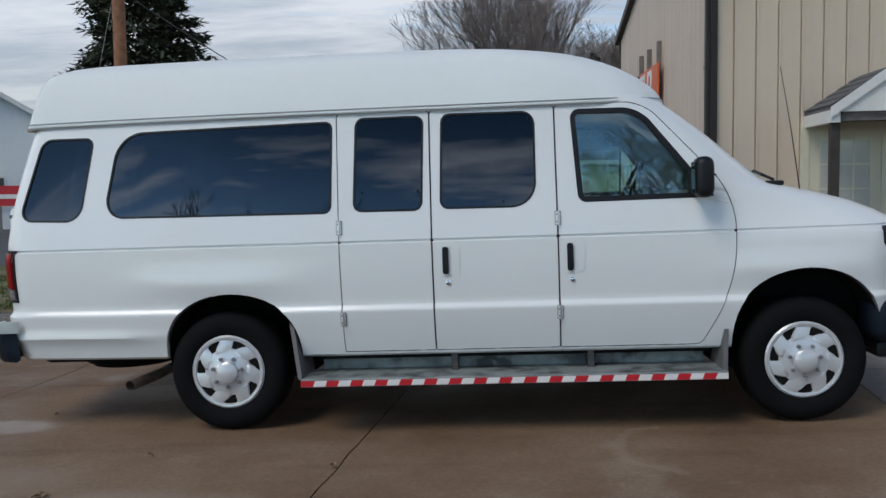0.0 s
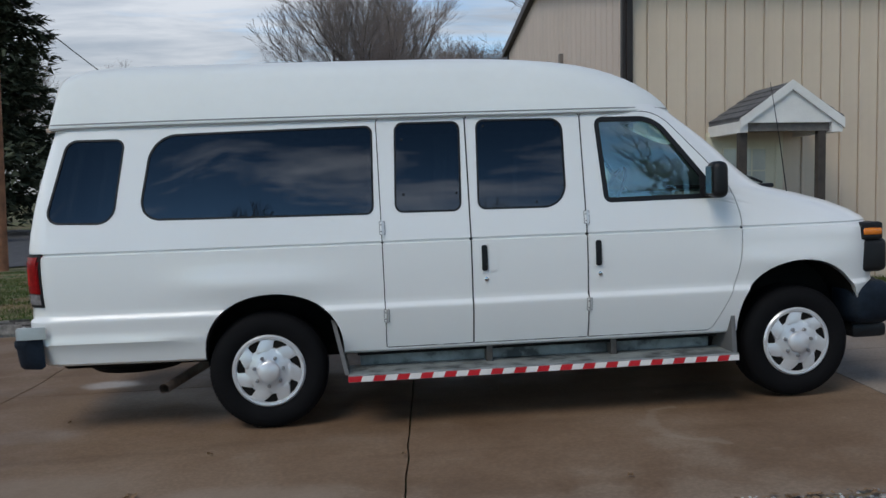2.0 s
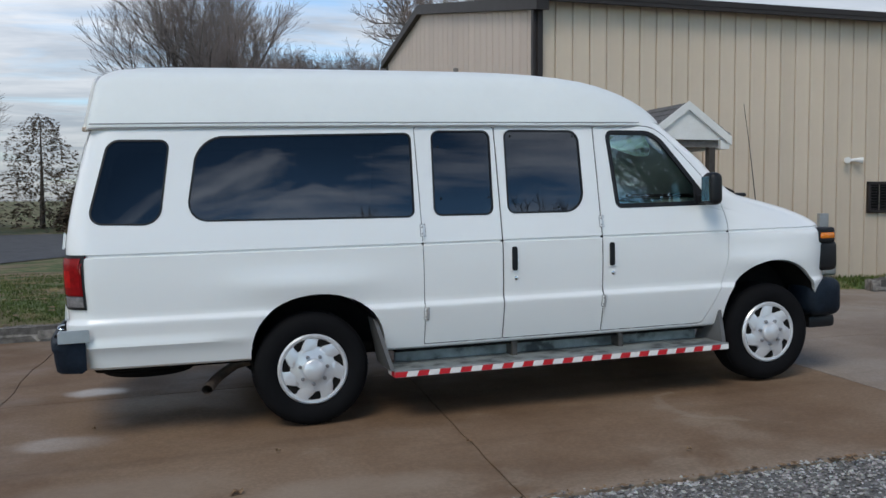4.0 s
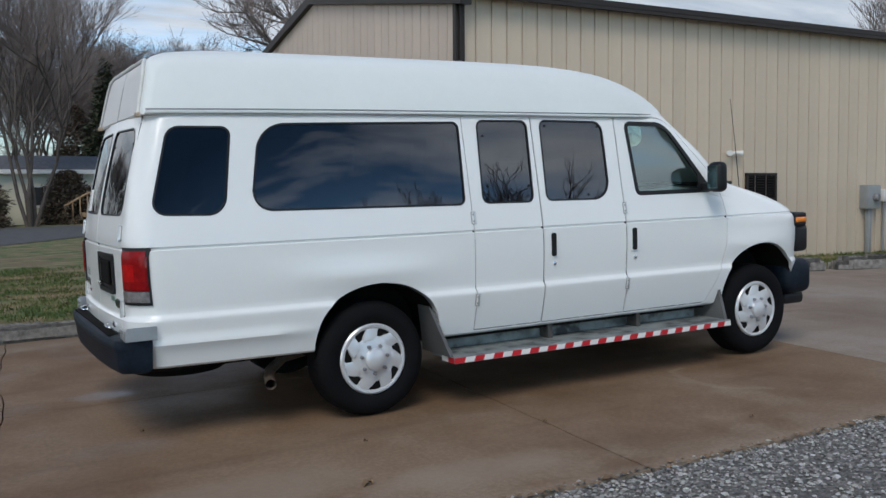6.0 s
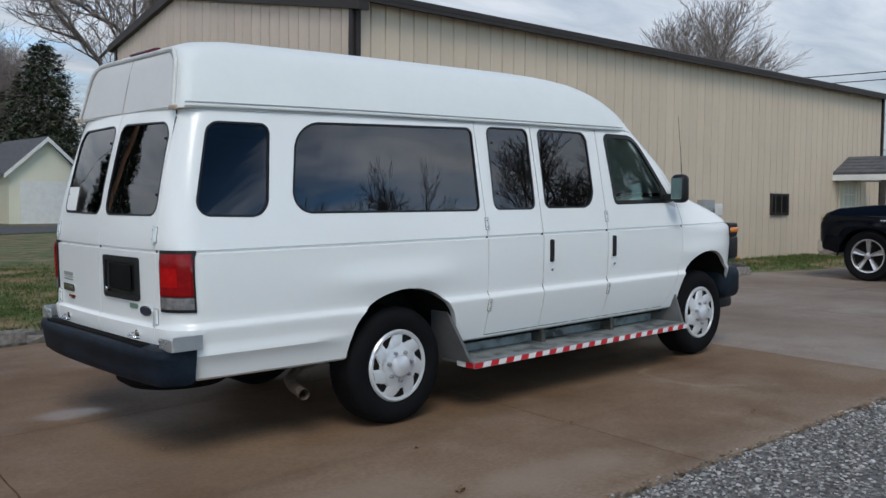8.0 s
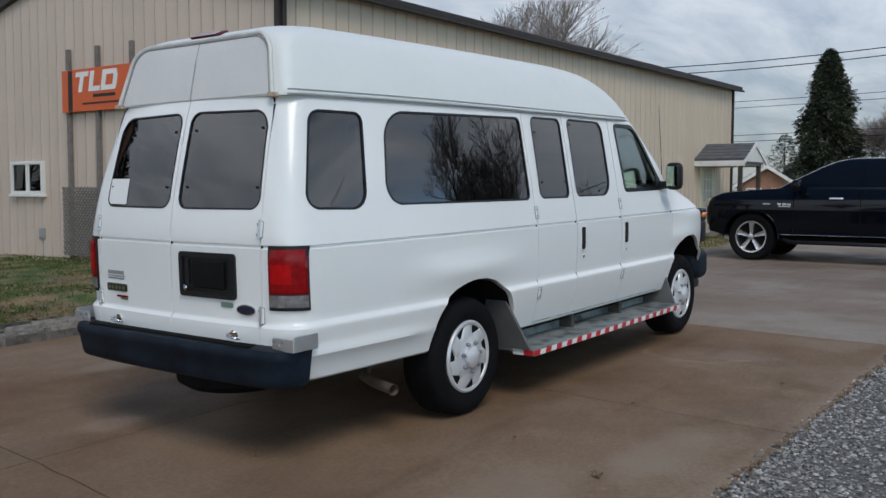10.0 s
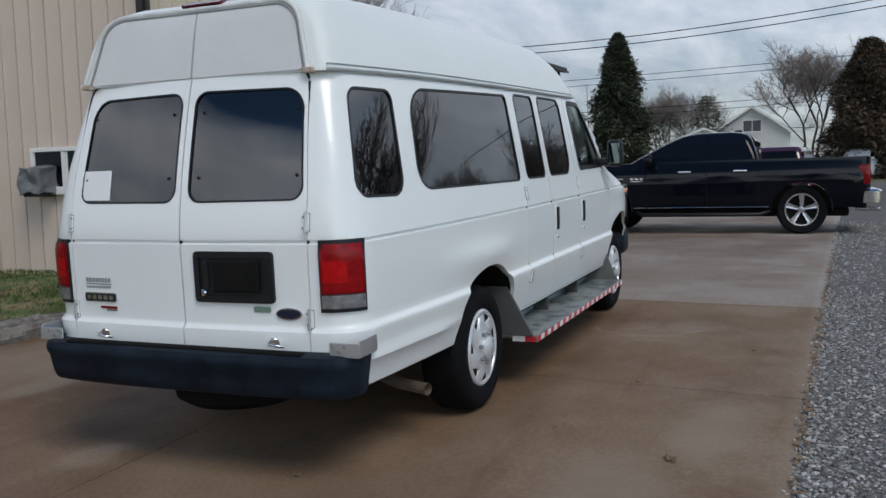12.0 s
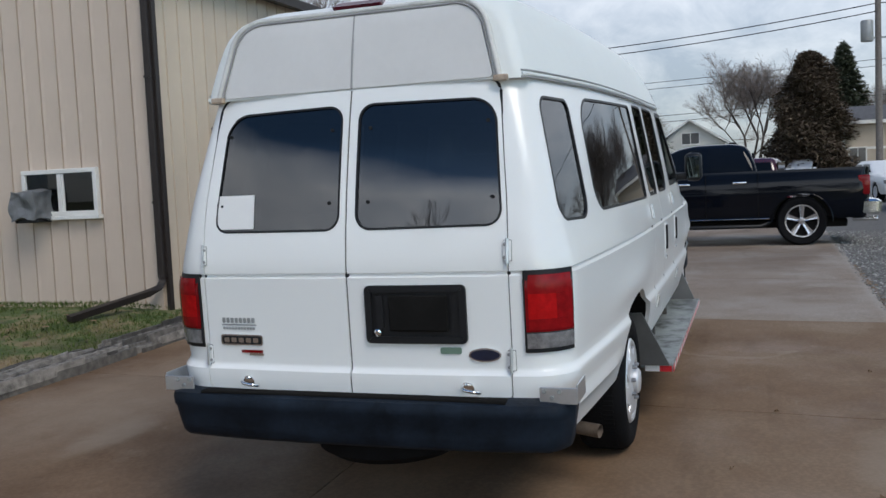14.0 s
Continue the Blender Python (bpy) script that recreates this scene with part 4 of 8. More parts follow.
# wheels
def wheel(parent, x, s, width=0.235):
    hub = part("wheel", revolve([(0.0, -0.02), (0.205, -0.02), (0.215, 0.02), (0.215, 0.2), (0.0, 0.2)], 40), M_DARK, parent, "road wheel with silver spoked cover and black tyre", 40)
    hub.matrix_basis = pose(x, s * 0.915, 0.366) @ pose(0, 0, 0, 0, 0, 0 if s < 0 else 180)
    prof = [(0.205, 0.02), (0.222, -0.005), (0.25, -0.028), (0.30, -0.036), (0.338, -0.028), (0.362, -0.008), (0.371, 0.018), (0.374, 0.06), (0.374, 0.105), (0.374, 0.15), (0.371, 0.19), (0.355, 0.222), (0.30, 0.246), (0.24, 0.236), (0.205, 0.2)]
    bm = revolve(prof, 64)
    tyre = part("tyre", bm, M_RUBBER, hub, "", 35)
    bm = bmesh.new()
    n = 90
    for k in range(n):
        a = 2 * math.pi * k / n
        for y0, y1, sh in ((0.022, 0.075, 0.0), (0.085, 0.13, 0.5), (0.14, 0.19, 0.0)):
            aa = a + sh * 2 * math.pi / n
            vs = [bm.verts.new((r * math.cos(aa + da), y, r * math.sin(aa + da))) for r, da in ((0.369, -0.024), (0.369, 0.024), (0.3755, 0.018), (0.3755, -0.018)) for y in (y0, y1)]
            for f in ((0, 2, 4, 6), (1, 7, 5, 3), (2, 3, 5, 4), (4, 5, 7, 6), (6, 7, 1, 0)):
                bm.faces.new([vs[i] for i in f])
    part("tread", bm, M_RUBBER, hub)
    ring = revolve([(0.226, -0.005), (0.231, -0.020), (0.220, -0.031), (0.205, -0.029), (0.199, -0.018), (0.197, 0.01)], 56)
    part("cover_rim", ring, M_SILVER, hub, "", 50)
    cone = revolve([(0.150, -0.020), (0.146, -0.031), (0.125, -0.036), (0.080, -0.040), (0.071, -0.044), (0.067, -0.064), (0.055, -0.073), (0.0, -0.078)], 48)
    part("centre_cap", cone, M_SILVER, hub, "", 40)
    for k in range(7):
        a = 2 * math.pi * k / 7
        bm = bmesh.new()
        rows = []
        for i in range(9):
            t = i / 8
            r = 0.128 + 0.075 * t
            v = max(0.0, (t - 0.12) / 0.88)
            c = a - 0.21 * v
            h = 0.4490 - 0.21 * v ** 0.9 + 0.08 * max(0, t - 0.88) / 0.12
            y = -0.034 + 0.010 * t ** 1.5
            rows.append([bm.verts.new((r * math.cos(c + u * h), y + dy, r * math.sin(c + u * h))) for u, dy in ((-1, 0.022), (-0.92, 0.003), (-0.2, -0.005), (0.7, -0.001), (1, 0.022))])
        for r0, r1 in zip(rows, rows[1:]):
            for j in range(4):
                bm.faces.new((r0[j], r0[j + 1], r1[j + 1], r1[j]))
        part("spoke", bm, M_SILVER, hub, "", 50)
        nut = revolve([(0.012, -0.035), (0.012, -0.056), (0.008, -0.062), (0, -0.062)], 8)
        part("lug_nut", nut, M_NUT, hub, "", 0, pose(0.092 * math.cos(a + 0.2), 0, 0.092 * math.sin(a + 0.2)))
    return hub


for s in (-1, 1):
    wheel(van, 0.0, s)
    wheel(van, 3.505, s)
for s in (-1, 1):
    for cx, r0, top in ((0.045, 0.425, 0.850), (3.52, 0.43, 0.915)):
        bm = bmesh.new()
        rows = []
        for k in range(21):
            a = math.pi * k / 20
            x, z = cx + r0 * math.cos(a) * (1.0 + 0.06 * math.sin(a)), 0.40 + (top - 0.40) * math.sin(a) ** 0.8
            rows.append([bm.verts.new((x, s * y, z)) for y in (side_y(x, max(z, 0.46)) - 0.022, 0.60)])
        for a, b in zip(rows, rows[1:]):
            bm.faces.new((a[0], a[1], b[1], b[0]))
        bm.faces.new([r[1] for r in rows])
        part("wheel_arch_liner", bm, M_DARK, van, "", 40)
# underbody
part("underbody", box_bm(-1.35, 3.9, -0.64, 0.64, 0.39, 0.47, 0.03), M_DARK, van)
for x in (0.0, 3.505):
    part("axle", tube([(x, -0.72, 0.372), (x, 0.72, 0.372)], 0.06, 10), M_DARK, van, smooth=60)
part("spare_wheel", revolve([(0.0, 0.24), (0.30, 0.24), (0.36, 0.28), (0.37, 0.34), (0.36, 0.42), (0.0, 0.42)], 40), M_RUBBER, van, "", 40, pose(-1.02, 0.05, 0.035, 90, 0, 0))
part("exhaust_pipe", tube([(0.3, -0.5, 0.38), (-0.2, -0.48, 0.40), (-0.45, -0.49, 0.36), (-0.57, -0.56, 0.30), (-0.61, -0.66, 0.287), (-0.668, -0.875, 0.276)], 0.033, 14, cap=False), M_RUST, van, "rusty steel exhaust pipe", 50)

# bumper
bm = bmesh.new()
prof = [(0.0, 0.65), (0.0, 0.46), (-0.03, 0.438), (-0.070, 0.441), (-0.088, 0.458), (-0.095, 0.50), (-0.100, 0.572), (-0.110, 0.588), (-0.111, 0.618), (-0.098, 0.640), (-0.05, 0.650)]
path = []
for k in range(-20, 21):
    t = k / 20
    path.append((0.935 * math.sin(t * math.pi / 2), t))
rows = []
for y, t in path:
    back = 0.055 * abs(y / 0.935) ** 3 + (0.075 * max(0, (abs(y) - 0.86) / 0.075) ** 2)
    sc = 1 - 0.06 * max(0, (abs(y) - 0.86) / 0.075)
    rows.append([bm.verts.new((-1.50 + px * sc + back, y * (1 - 0.22 * max(0.0, 0.60 - pz)) + 0.012, 0.555 + (pz - 0.555) * sc)) for px, pz in prof])
for a, b in zip(rows, rows[1:]):
    for j in range(len(prof)):
        bm.faces.new((a[j], a[(j + 1) % len(prof)], b[(j + 1) % len(prof)], b[j]))
bm.faces.new(rows[0]), bm.faces.new(rows[-1][::-1])
part("rear_bumper", bm, M_BUMPER, van, "scuffed dark textured plastic rear bumper", 40)
part("bumper_step_pad", box_bm(-1.570, -1.510, -0.66, 0.745, 0.638, 0.655, 0.006, 2), M_DARK, van, "", 40)
for s in (-1, 1):
    part("front_bumper_end", box_bm(3.90, 4.21, *sorted((s * 0.62, s * 0.95)), 0.45, 0.75, 0.08, 4), M_BUMPER, van, "", 40)
part("front_valance", box_bm(3.95, 4.20, -0.86, 0.86, 0.35, 0.452, 0.03, 2), M_BLACK, van, "", 40)
part("front_bumper", box_bm(4.05, 4.24, -0.75, 0.75, 0.45, 0.75, 0.06, 4), M_BUMPER, van, "", 40)

# lamps
for s in (-1, 1):
    def lamp_surf(u, v, d, s=s):
        """u runs outwards along the rear face and then forward round the corner."""
        ring = slice_ring(v)
        pts = [p for p in ring if p[1] * s > 0.4 and p[0] < -0.9]
        pts.sort(key=lambda p: math.atan2(s * p[1] - 0.6, -1.2 - p[0]))
        inner = 0.728 if s < 0 else 0.765
        left = u
        for p, q in zip(pts, pts[1:]):
            if s * q[1] < inner and q[0] < -1.3:
                continue
            if s * p[1] < inner and p[0] < -1.3:
                k = (inner - s * p[1]) / max(1e-6, s * (q[1] - p[1]))
                p = (p[0] + (q[0] - p[0]) * k, p[1] + (q[1] - p[1]) * k)
            L = math.hypot(q[0] - p[0], q[1] - p[1])
            if left <= L:
                break
            left -= L
        k = left / max(L, 1e-6)
        tx, ty = (q[0] - p[0]) / L, (q[1] - p[1]) / L
        nx, ny = (-ty, tx) if s > 0 else (ty, -tx)
        return (p[0] + tx * left + nx * d, p[1] + ty * left + ny * d, v)

    lamp = part("tail_lamp", grid_patch(0.002, 0.216, 0.832, 1.163, lamp_surf, 0.010, 0.02, 18, 6), M_BLACK, van, "red tail lamp with a clear reversing strip in a black frame", 40)
    part("red_lens", grid_patch(0.010, 0.207, 0.917, 1.154, lamp_surf, 0.016, 0.01, 16, 4), M_REDLENS, lamp, "", 40)
    # one smooth lens; its bright block and shaded areas are painted as red patches
    for u0, u1, z0, z1, mat in ((0.022, 0.195, 0.926, 0.968, M_REDMID), (0.022, 0.128, 0.969, 1.070, M_REDGLOW), (0.129, 0.195, 0.969, 1.070, M_REDMID), (0.022, 0.195, 1.071, 1.146, M_REDMID)):
        part("lens_tone", grid_patch(u0, u1, z0, z1, lamp_surf, 0.0185, 0.006, 14, 2), mat, lamp, "", 40)
    part("reversing_lens", grid_patch(0.012, 0.205, 0.850, 0.912, lamp_surf, 0.0165, 0.01, 16, 2), M_CLEARLENS, lamp, "clear grey reversing lens", 40)
    part("headlamp", box_bm(3.965, 4.16, *sorted((s * 0.70, s * 0.946)), 0.81, 1.045, 0.045, 3), M_BLACK, van, "smoked dark headlamp", 40)
    part("corner_marker", box_bm(3.975, 4.11, *sorted((s * 0.80, s * 0.964)), 1.062, 1.112, 0.015, 3), M_AMBER, van, "amber corner marker lamp", 40)
    part("corner_marker_frame", box_bm(3.955, 4.12, *sorted((s * 0.70, s * 0.955)), 1.03, 1.15, 0.02, 2), M_BLACK, van)

# plate recess, badges, hooks, hinges
plate_o = dense(rounded([(-0.495, 1.112), (-0.055, 1.112), (-0.055, 0.868), (-0.495, 0.868)], 0.02), 0.05)
plate_i = grown(plate_o, -0.028)
plate = part("plate_housing", patch(plate_o, van_rear, 0.014, 0.02, 2, plate_i), M_BLACK, van, "black number plate recess", 40)
part("plate_backing", patch(grown(plate_i, 0.002), van_rear, 0.002, 0.004, 3), M_BLACK, plate)

# running board with striped edge, one on each side
for s in (-1, 1):
    y0, y1 = sorted((s * 0.80, s * 1.115))
    board = part("running_board", box_bm(0.50, 3.02, y0, y1, 0.318, 0.345, 0.004, 1), M_BOARD, van, "scuffed galvanised running board with red and white striped edge")
    part("board_lip", box_bm(0.50, 3.02, *sorted((s * 1.113, s * 1.121)), 0.298, 0.347, 0.002, 1), M_STEEL, board)
    k = 34
    for i in range(k):
        a, b = 0.50 + 2.52 * i / k, 0.50 + 2.52 * (i + 1) / k
        bm = bmesh.new()
        o = [(a, 0.301), (b, 0.301), (b + (0.014 if i < k - 1 else 0), 0.336), (a + (0.014 if i else 0), 0.336)]
        f = [bm.verts.new((x, s * 1.1225, z)) for x, z in o] + [bm.verts.new((x, s * 1.1205, z)) for x, z in o]
        for q in ((0, 1, 2, 3), (7, 6, 5, 4), (0, 4, 5, 1), (1, 5, 6, 2), (2, 6, 7, 3), (3, 7, 4, 0)):
            bm.faces.new([f[j] for j in q])
        part("tape_stripe", bm, M_TAPE if i % 2 else M_RED, board)
    for a, b, mat in ((0.955, 1.04, M_TAPE), (1.04, 1.112, M_RED)):
        part("tape_stripe", box_bm(0.4975, 0.4995, *sorted((s * a, s * b)), 0.301, 0.336), mat, board)
    for x in (1.42, 2.25):
        part("board_bracket", box_bm(x - 0.02, x + 0.02, *sorted((s * 0.70, s * 0.92)), 0.33, 0.46, 0.004, 1), M_BRACKET, board)
    part("step_riser", box_bm(0.58, 2.94, *sorted((s * 0.800, s * 0.812)), 0.345, 0.425, 0.003, 1), M_BOARD, board)
    # dark strip added under the sill to keep the gap above the board dark
    part("sill_dark_strip", box_bm(0.56, 2.96, *sorted((s * 0.83, s * 0.90)), 0.425, 0.452, 0.006, 1), M_DARK, van)
    for x, dx in ((0.47, 1), (2.98, 1)):
        o = [(x + 0.01, 0.342), (x + 0.035, 0.342), (x - 0.04, 0.67), (x - 0.065, 0.67)] if x < 1 else [(x + 0.01, 0.30), (x + 0.04, 0.30), (x + 0.085, 0.63), (x + 0.06, 0.63)]
        bm = bmesh.new()
        va = [bm.verts.new((px, s * (1.10 if pz < 0.4 else 0.955), pz)) for px, pz in o]
        vb = [bm.verts.new((px, s * (0.72 if pz < 0.4 else 0.80), pz)) for px, pz in o]
        for j in range(4):
            bm.faces.new((va[j], va[(j + 1) % 4], vb[(j + 1) % 4], vb[j]))
        bm.faces.new(va), bm.faces.new(vb[::-1])
        part("splash_plate", bm, M_SPLASH, board, "grey sheet splash plate")



# van fittings
def rod(a, b, r, n=8):
    return tube([a, b], r, n)


for x, z, h in ((0.748, 1.245, 0.075), (0.755, 0.69, 0.075), (2.067, 1.262, 0.075), (2.067, 0.70, 0.075)):
    hg = part("door_hinge", patch(dense(rounded([(x - 0.012, z - h / 2), (x + 0.016, z - h / 2), (x + 0.016, z + h / 2), (x - 0.012, z + h / 2)], 0.004), 0.02), van_side, 0.010, 0.014, 2), M_WHITE, van)
    # slightly larger grey plate, added to draw the dark edge round the hinge
    part("hinge_outline", patch(dense(rounded([(x - 0.017, z - h / 2 - 0.005), (x + 0.021, z - h / 2 - 0.005), (x + 0.021, z + h / 2 + 0.005), (x - 0.017, z + h / 2 + 0.005)], 0.004), 0.02), van_side, 0.0035, 0.006, 2), M_TRIM, hg)
    for dz in (-0.022, 0.022):
        part("hinge_bolt", revolve([(0.006, 0), (0.006, -0.004), (0, -0.005)], 8), M_TRIM, hg, "", 0, pose(*van_side(x - 0.004, z + dz, 0.010)))
    part("hinge_pin", rod(van_side(x + 0.004, z - h / 2 - 0.006, 0.012), van_side(x + 0.004, z + h / 2 + 0.006, 0.012), 0.006), M_ALU, hg)
for s in (-1, 1):
    for z in (1.245, 0.80):
        y = 0.035 + s * 0.708
        hg = part("door_hinge", patch(dense(rounded([(y - 0.015, z - 0.040), (y + 0.015, z - 0.040), (y + 0.015, z + 0.040), (y - 0.015, z + 0.040)], 0.004), 0.02), van_rear, 0.012, 0.016, 2), M_WHITE, van)
        # grey plate added under the hinge as its dark outline
        part("hinge_outline", patch(dense(rounded([(y - 0.017, z - 0.043), (y + 0.017, z - 0.043), (y + 0.017, z + 0.043), (y - 0.017, z + 0.043)], 0.004), 0.02), van_rear, 0.0045, 0.007, 2), M_TRIM, hg)
        for dz in (-0.026, 0.026):
            part("hinge_bolt", revolve([(0.007, 0), (0.007, -0.004), (0, -0.005)], 8), M_TRIM, hg, "", 0, Matrix.Translation(van_rear(y - s * 0.010, z + dz, 0.012)) @ pose(0, 0, 0, 0, 0, -90))
        part("hinge_pin", rod(van_rear(y, z - 0.05, 0.014), van_rear(y, z + 0.05, 0.014), 0.007), M_ALU, hg)
for x in (1.392, 2.135):
    z = 1.03
    cup = part("door_handle", patch(dense(rounded([(x - 0.03, z - 0.10), (x + 0.085, z - 0.085), (x + 0.085, z + 0.085), (x - 0.03, z + 0.10)], 0.02), 0.03), van_side, 0.004, 0.006, 3), M_WHITE, van, "", 40)
    part("handle_grip", patch(dense(rounded([(x - 0.018, z - 0.082), (x + 0.018, z - 0.082), (x + 0.018, z + 0.082), (x - 0.018, z + 0.082)], 0.012), 0.02), van_side, 0.016, 0.012, 3), M_BLACK, cup, "black pull grip", 40)
    part("lock_cylinder", revolve([(0.014, 0.0), (0.014, -0.01), (0.010, -0.012), (0.0, -0.012)], 16), M_CHROME, cup, "", 40, pose(*van_side(x + 0.01, z - 0.135, 0.0)))
for s, surf in ((-1, van_side), (1, van_left)):
    m = part("door_mirror", box_bm(2.845, 2.955, *sorted((s * 1.04, s * 1.18)), 1.355, 1.59, 0.045, 4), M_BLACK, van, "black plastic door mirror", 40)
    part("mirror_glass", box_bm(2.840, 2.846, *sorted((s * 1.06, s * 1.16)), 1.385, 1.56, 0.002, 1), M_MIRROR, m)
    part("mirror_arm", box_bm(2.86, 2.95, *sorted((s * 0.92, s * 1.06)), 1.365, 1.43, 0.02, 2), M_BLACK, m, "", 40)
    part("mirror_foot", patch(dense(rounded([(2.84, 1.36), (2.99, 1.36), (2.90, 1.47), (2.84, 1.50)], 0.01), 0.04), surf, 0.006, 0.01, 2), M_BLACK, m)
part("antenna", tube([(3.56, -0.72, 1.31), (3.555, -0.722, 1.37), (3.505, -0.725, 1.75), (3.445, -0.73, 2.12)], [0.014, 0.004, 0.003, 0.002], 6), M_BLACK, van, "thin black whip antenna")
part("wiper_cowl", box_bm(3.22, 3.46, -0.74, 0.74, 1.405, 1.435, 0.012, 2), M_BLACK, van)
for y in (-0.62, 0.05):
    part("wiper", tube([(3.43, y, 1.44), (3.36, y + 0.02, 1.475), (3.38, y + 0.28, 1.50), (3.40, y + 0.55, 1.47)], 0.010, 6), M_BLACK, van)
for s in (-1, 1):
    b = part("corner_bracket", box_bm(-1.515, -1.345, *sorted((0.01 + s * 0.945, 0.01 + s * 0.951)), 0.640, 0.718, 0.002, 1), M_ALU, van, "bare aluminium corner bracket")
    part("bracket_face", box_bm(-1.524, -1.515, *sorted((0.01 + s * 0.80, 0.01 + s * 0.951)), 0.640, 0.705, 0.002, 1), M_ALU, b)
    for y, z in ((0.82, 0.69), (0.88, 0.69), (0.85, 0.665)):
        part("bolt", revolve([(0.009, 0.0), (0.009, -0.008), (0, -0.008)], 8), M_STEEL, b, "", 0, pose(-1.524, 0.01 + s * y, z, 0, 0, -90))
    y = s * 0.51
    hk = part("door_catch", tube([(-1.522, y - 0.036, 0.676), (-1.542, y - 0.040, 0.679), (-1.556, y - 0.018, 0.684), (-1.556, y + 0.018, 0.690), (-1.542, y + 0.036, 0.696), (-1.520, y + 0.040, 0.698)], 0.007, 8), M_CHROME, van, "chrome door catch", 60)
    part("catch_plate", patch(dense(rounded([(y - 0.010, 0.672), (y + 0.048, 0.676), (y + 0.042, 0.714), (y + 0.0, 0.708)], 0.014), 0.02), van_rear, 0.006, 0.01, 2), M_CHROME, hk)


def rear_bar(name, y0, y1, z0, z1, mat, lift=0.004, parent=None, label=""):
    return part(name, patch(dense(rounded([(y0, z0), (y1, z0), (y1, z1), (y0, z1)], min(z1 - z0, y1 - y0) * 0.25), 0.03), van_rear, lift, lift + 0.002, 2), mat, parent or van, label)


for i in range(8):
    y = 0.662 - i * 0.022
    rear_bar("lettering_bar", y - 0.015, y, 0.945, 0.968, M_GREYBOX)
rear_bar("lettering_bar", 0.485, 0.665, 0.934, 0.939, M_GREYBOX)
for i in range(11):
    y = 0.66 - i * 0.0155
    rear_bar("lettering_bar", y - 0.010, y, 0.915, 0.926, M_GREYBOX)
badge = rear_bar("model_badge", 0.455, 0.675, 0.845, 0.893, M_CHROME, 0.006, label="chrome-edged dark model badge")
rear_bar("badge_face", 0.462, 0.668, 0.851, 0.887, M_BLACK, 0.008, badge)
for i in range(5):
    y = 0.655 - i * 0.038
    rear_bar("badge_bar", y - 0.028, y, 0.858, 0.880, M_CHROME, 0.011, badge)
rear_bar("trim_badge", 0.46, 0.57, 0.812, 0.824, M_REDLENS, 0.006, label="small red and chrome trim badge")
rear_bar("trim_badge", 0.455, 0.53, 0.800, 0.811, M_CHROME, 0.006)
rear_bar("fuel_badge", -0.465, -0.375, 0.825, 0.852, M_GREENBADGE, 0.005, label="small green and silver badge")
oval = [(-0.563 + 0.068 * math.cos(a), 0.822 + 0.029 * math.sin(a)) for a in [2 * math.pi * k / 28 for k in range(28)]]
ob_ = part("oval_badge", patch(oval, van_rear, 0.008, 0.01, 3), M_CHROME, van, "dark blue oval badge with a silver rim", 40)
part("oval_face", patch(grown(oval, -0.006), van_rear, 0.010, 0.01, 3), M_BLUE, ob_, "", 40)
part("paper_notice", patch(dense([(0.482, 1.36), (0.672, 1.36), (0.672, 1.508), (0.482, 1.508)], 0.05), van_rear, -0.001, 0.003, 2), M_PAPER, van, "white paper notice in the rear window")
part("latch_knob", revolve([(0.016, 0.0), (0.016, -0.012), (0.009, -0.018), (0, -0.018)], 12), M_CHROME, plate, "", 40, pose(-1.508, -0.11, 0.915, 0, 0, -90))
rear_bar("latch_bar", -0.135, -0.105, 0.93, 1.07, M_BLACK, 0.012, plate)
# dark block put in as the shade inside the plate recess
part("plate_shade", box_bm(-1.514, -1.500, -0.42, -0.16, 0.92, 1.07, 0.006, 1), M_DARK, plate)
for x, z in ((1.43, 1.872), (1.905, 1.868), (1.75, 1.372), (0.90, 1.80), (0.895, 1.45), (1.235, 1.45)):
    part("window_stud", revolve([(0.008, 0), (0.008, -0.004), (0, -0.005)], 10), M_BLACK, van, "", 40, pose(*van_side(x, z, -0.005)))
for s in (-1, 1):
    for y, z in ((0.605, 1.77), (0.09, 1.77), (0.63, 1.46), (0.09, 1.46)):
        part("window_stud", revolve([(0.008, 0), (0.008, -0.004), (0, -0.005)], 10), M_BLACK, van, "", 40, Matrix.Translation(van_rear(0.02 + s * y, z, -0.005)) @ pose(0, 0, 0, 0, 0, -90))
# rear lower lip, rust bits at the arch moulding feet
for s in (-1, 1):
    part("moulding_foot", box_bm(-1.350, -1.315, *sorted((0.026 + s * 0.635, 0.026 + s * 0.695)), 1.926, 1.952, 0.006, 2), M_RUSTY, van)
# inside
for x in (2.15,):
    for y in (-0.45, 0.45):
        st = part("front_seat", box_bm(x - 0.1, x + 0.42, y - 0.26, y + 0.26, 0.99, 1.2, 0.06, 3), M_SEAT, van, "grey cloth front seat", 40)
        part("backrest", box_bm(x - 0.22, x - 0.05, y - 0.25, y + 0.25, 1.15, 1.66, 0.06, 3), M_SEAT, st, "", 40)
        part("headrest", box_bm(x - 0.22, x - 0.10, y - 0.13, y + 0.13, 1.68, 1.86, 0.05, 3), M_SEAT, st, "", 40)
for x in (1.1, 0.3, -0.5):
    st = part("bench_seat", box_bm(x - 0.1, x + 0.38, -0.62, 0.45, 0.99, 1.15, 0.06, 3), M_SEAT, van, "grey cloth bench seat", 40)
    part("backrest", box_bm(x - 0.22, x - 0.06, -0.62, 0.45, 1.1, 1.58, 0.06, 3), M_SEAT, st, "", 40)
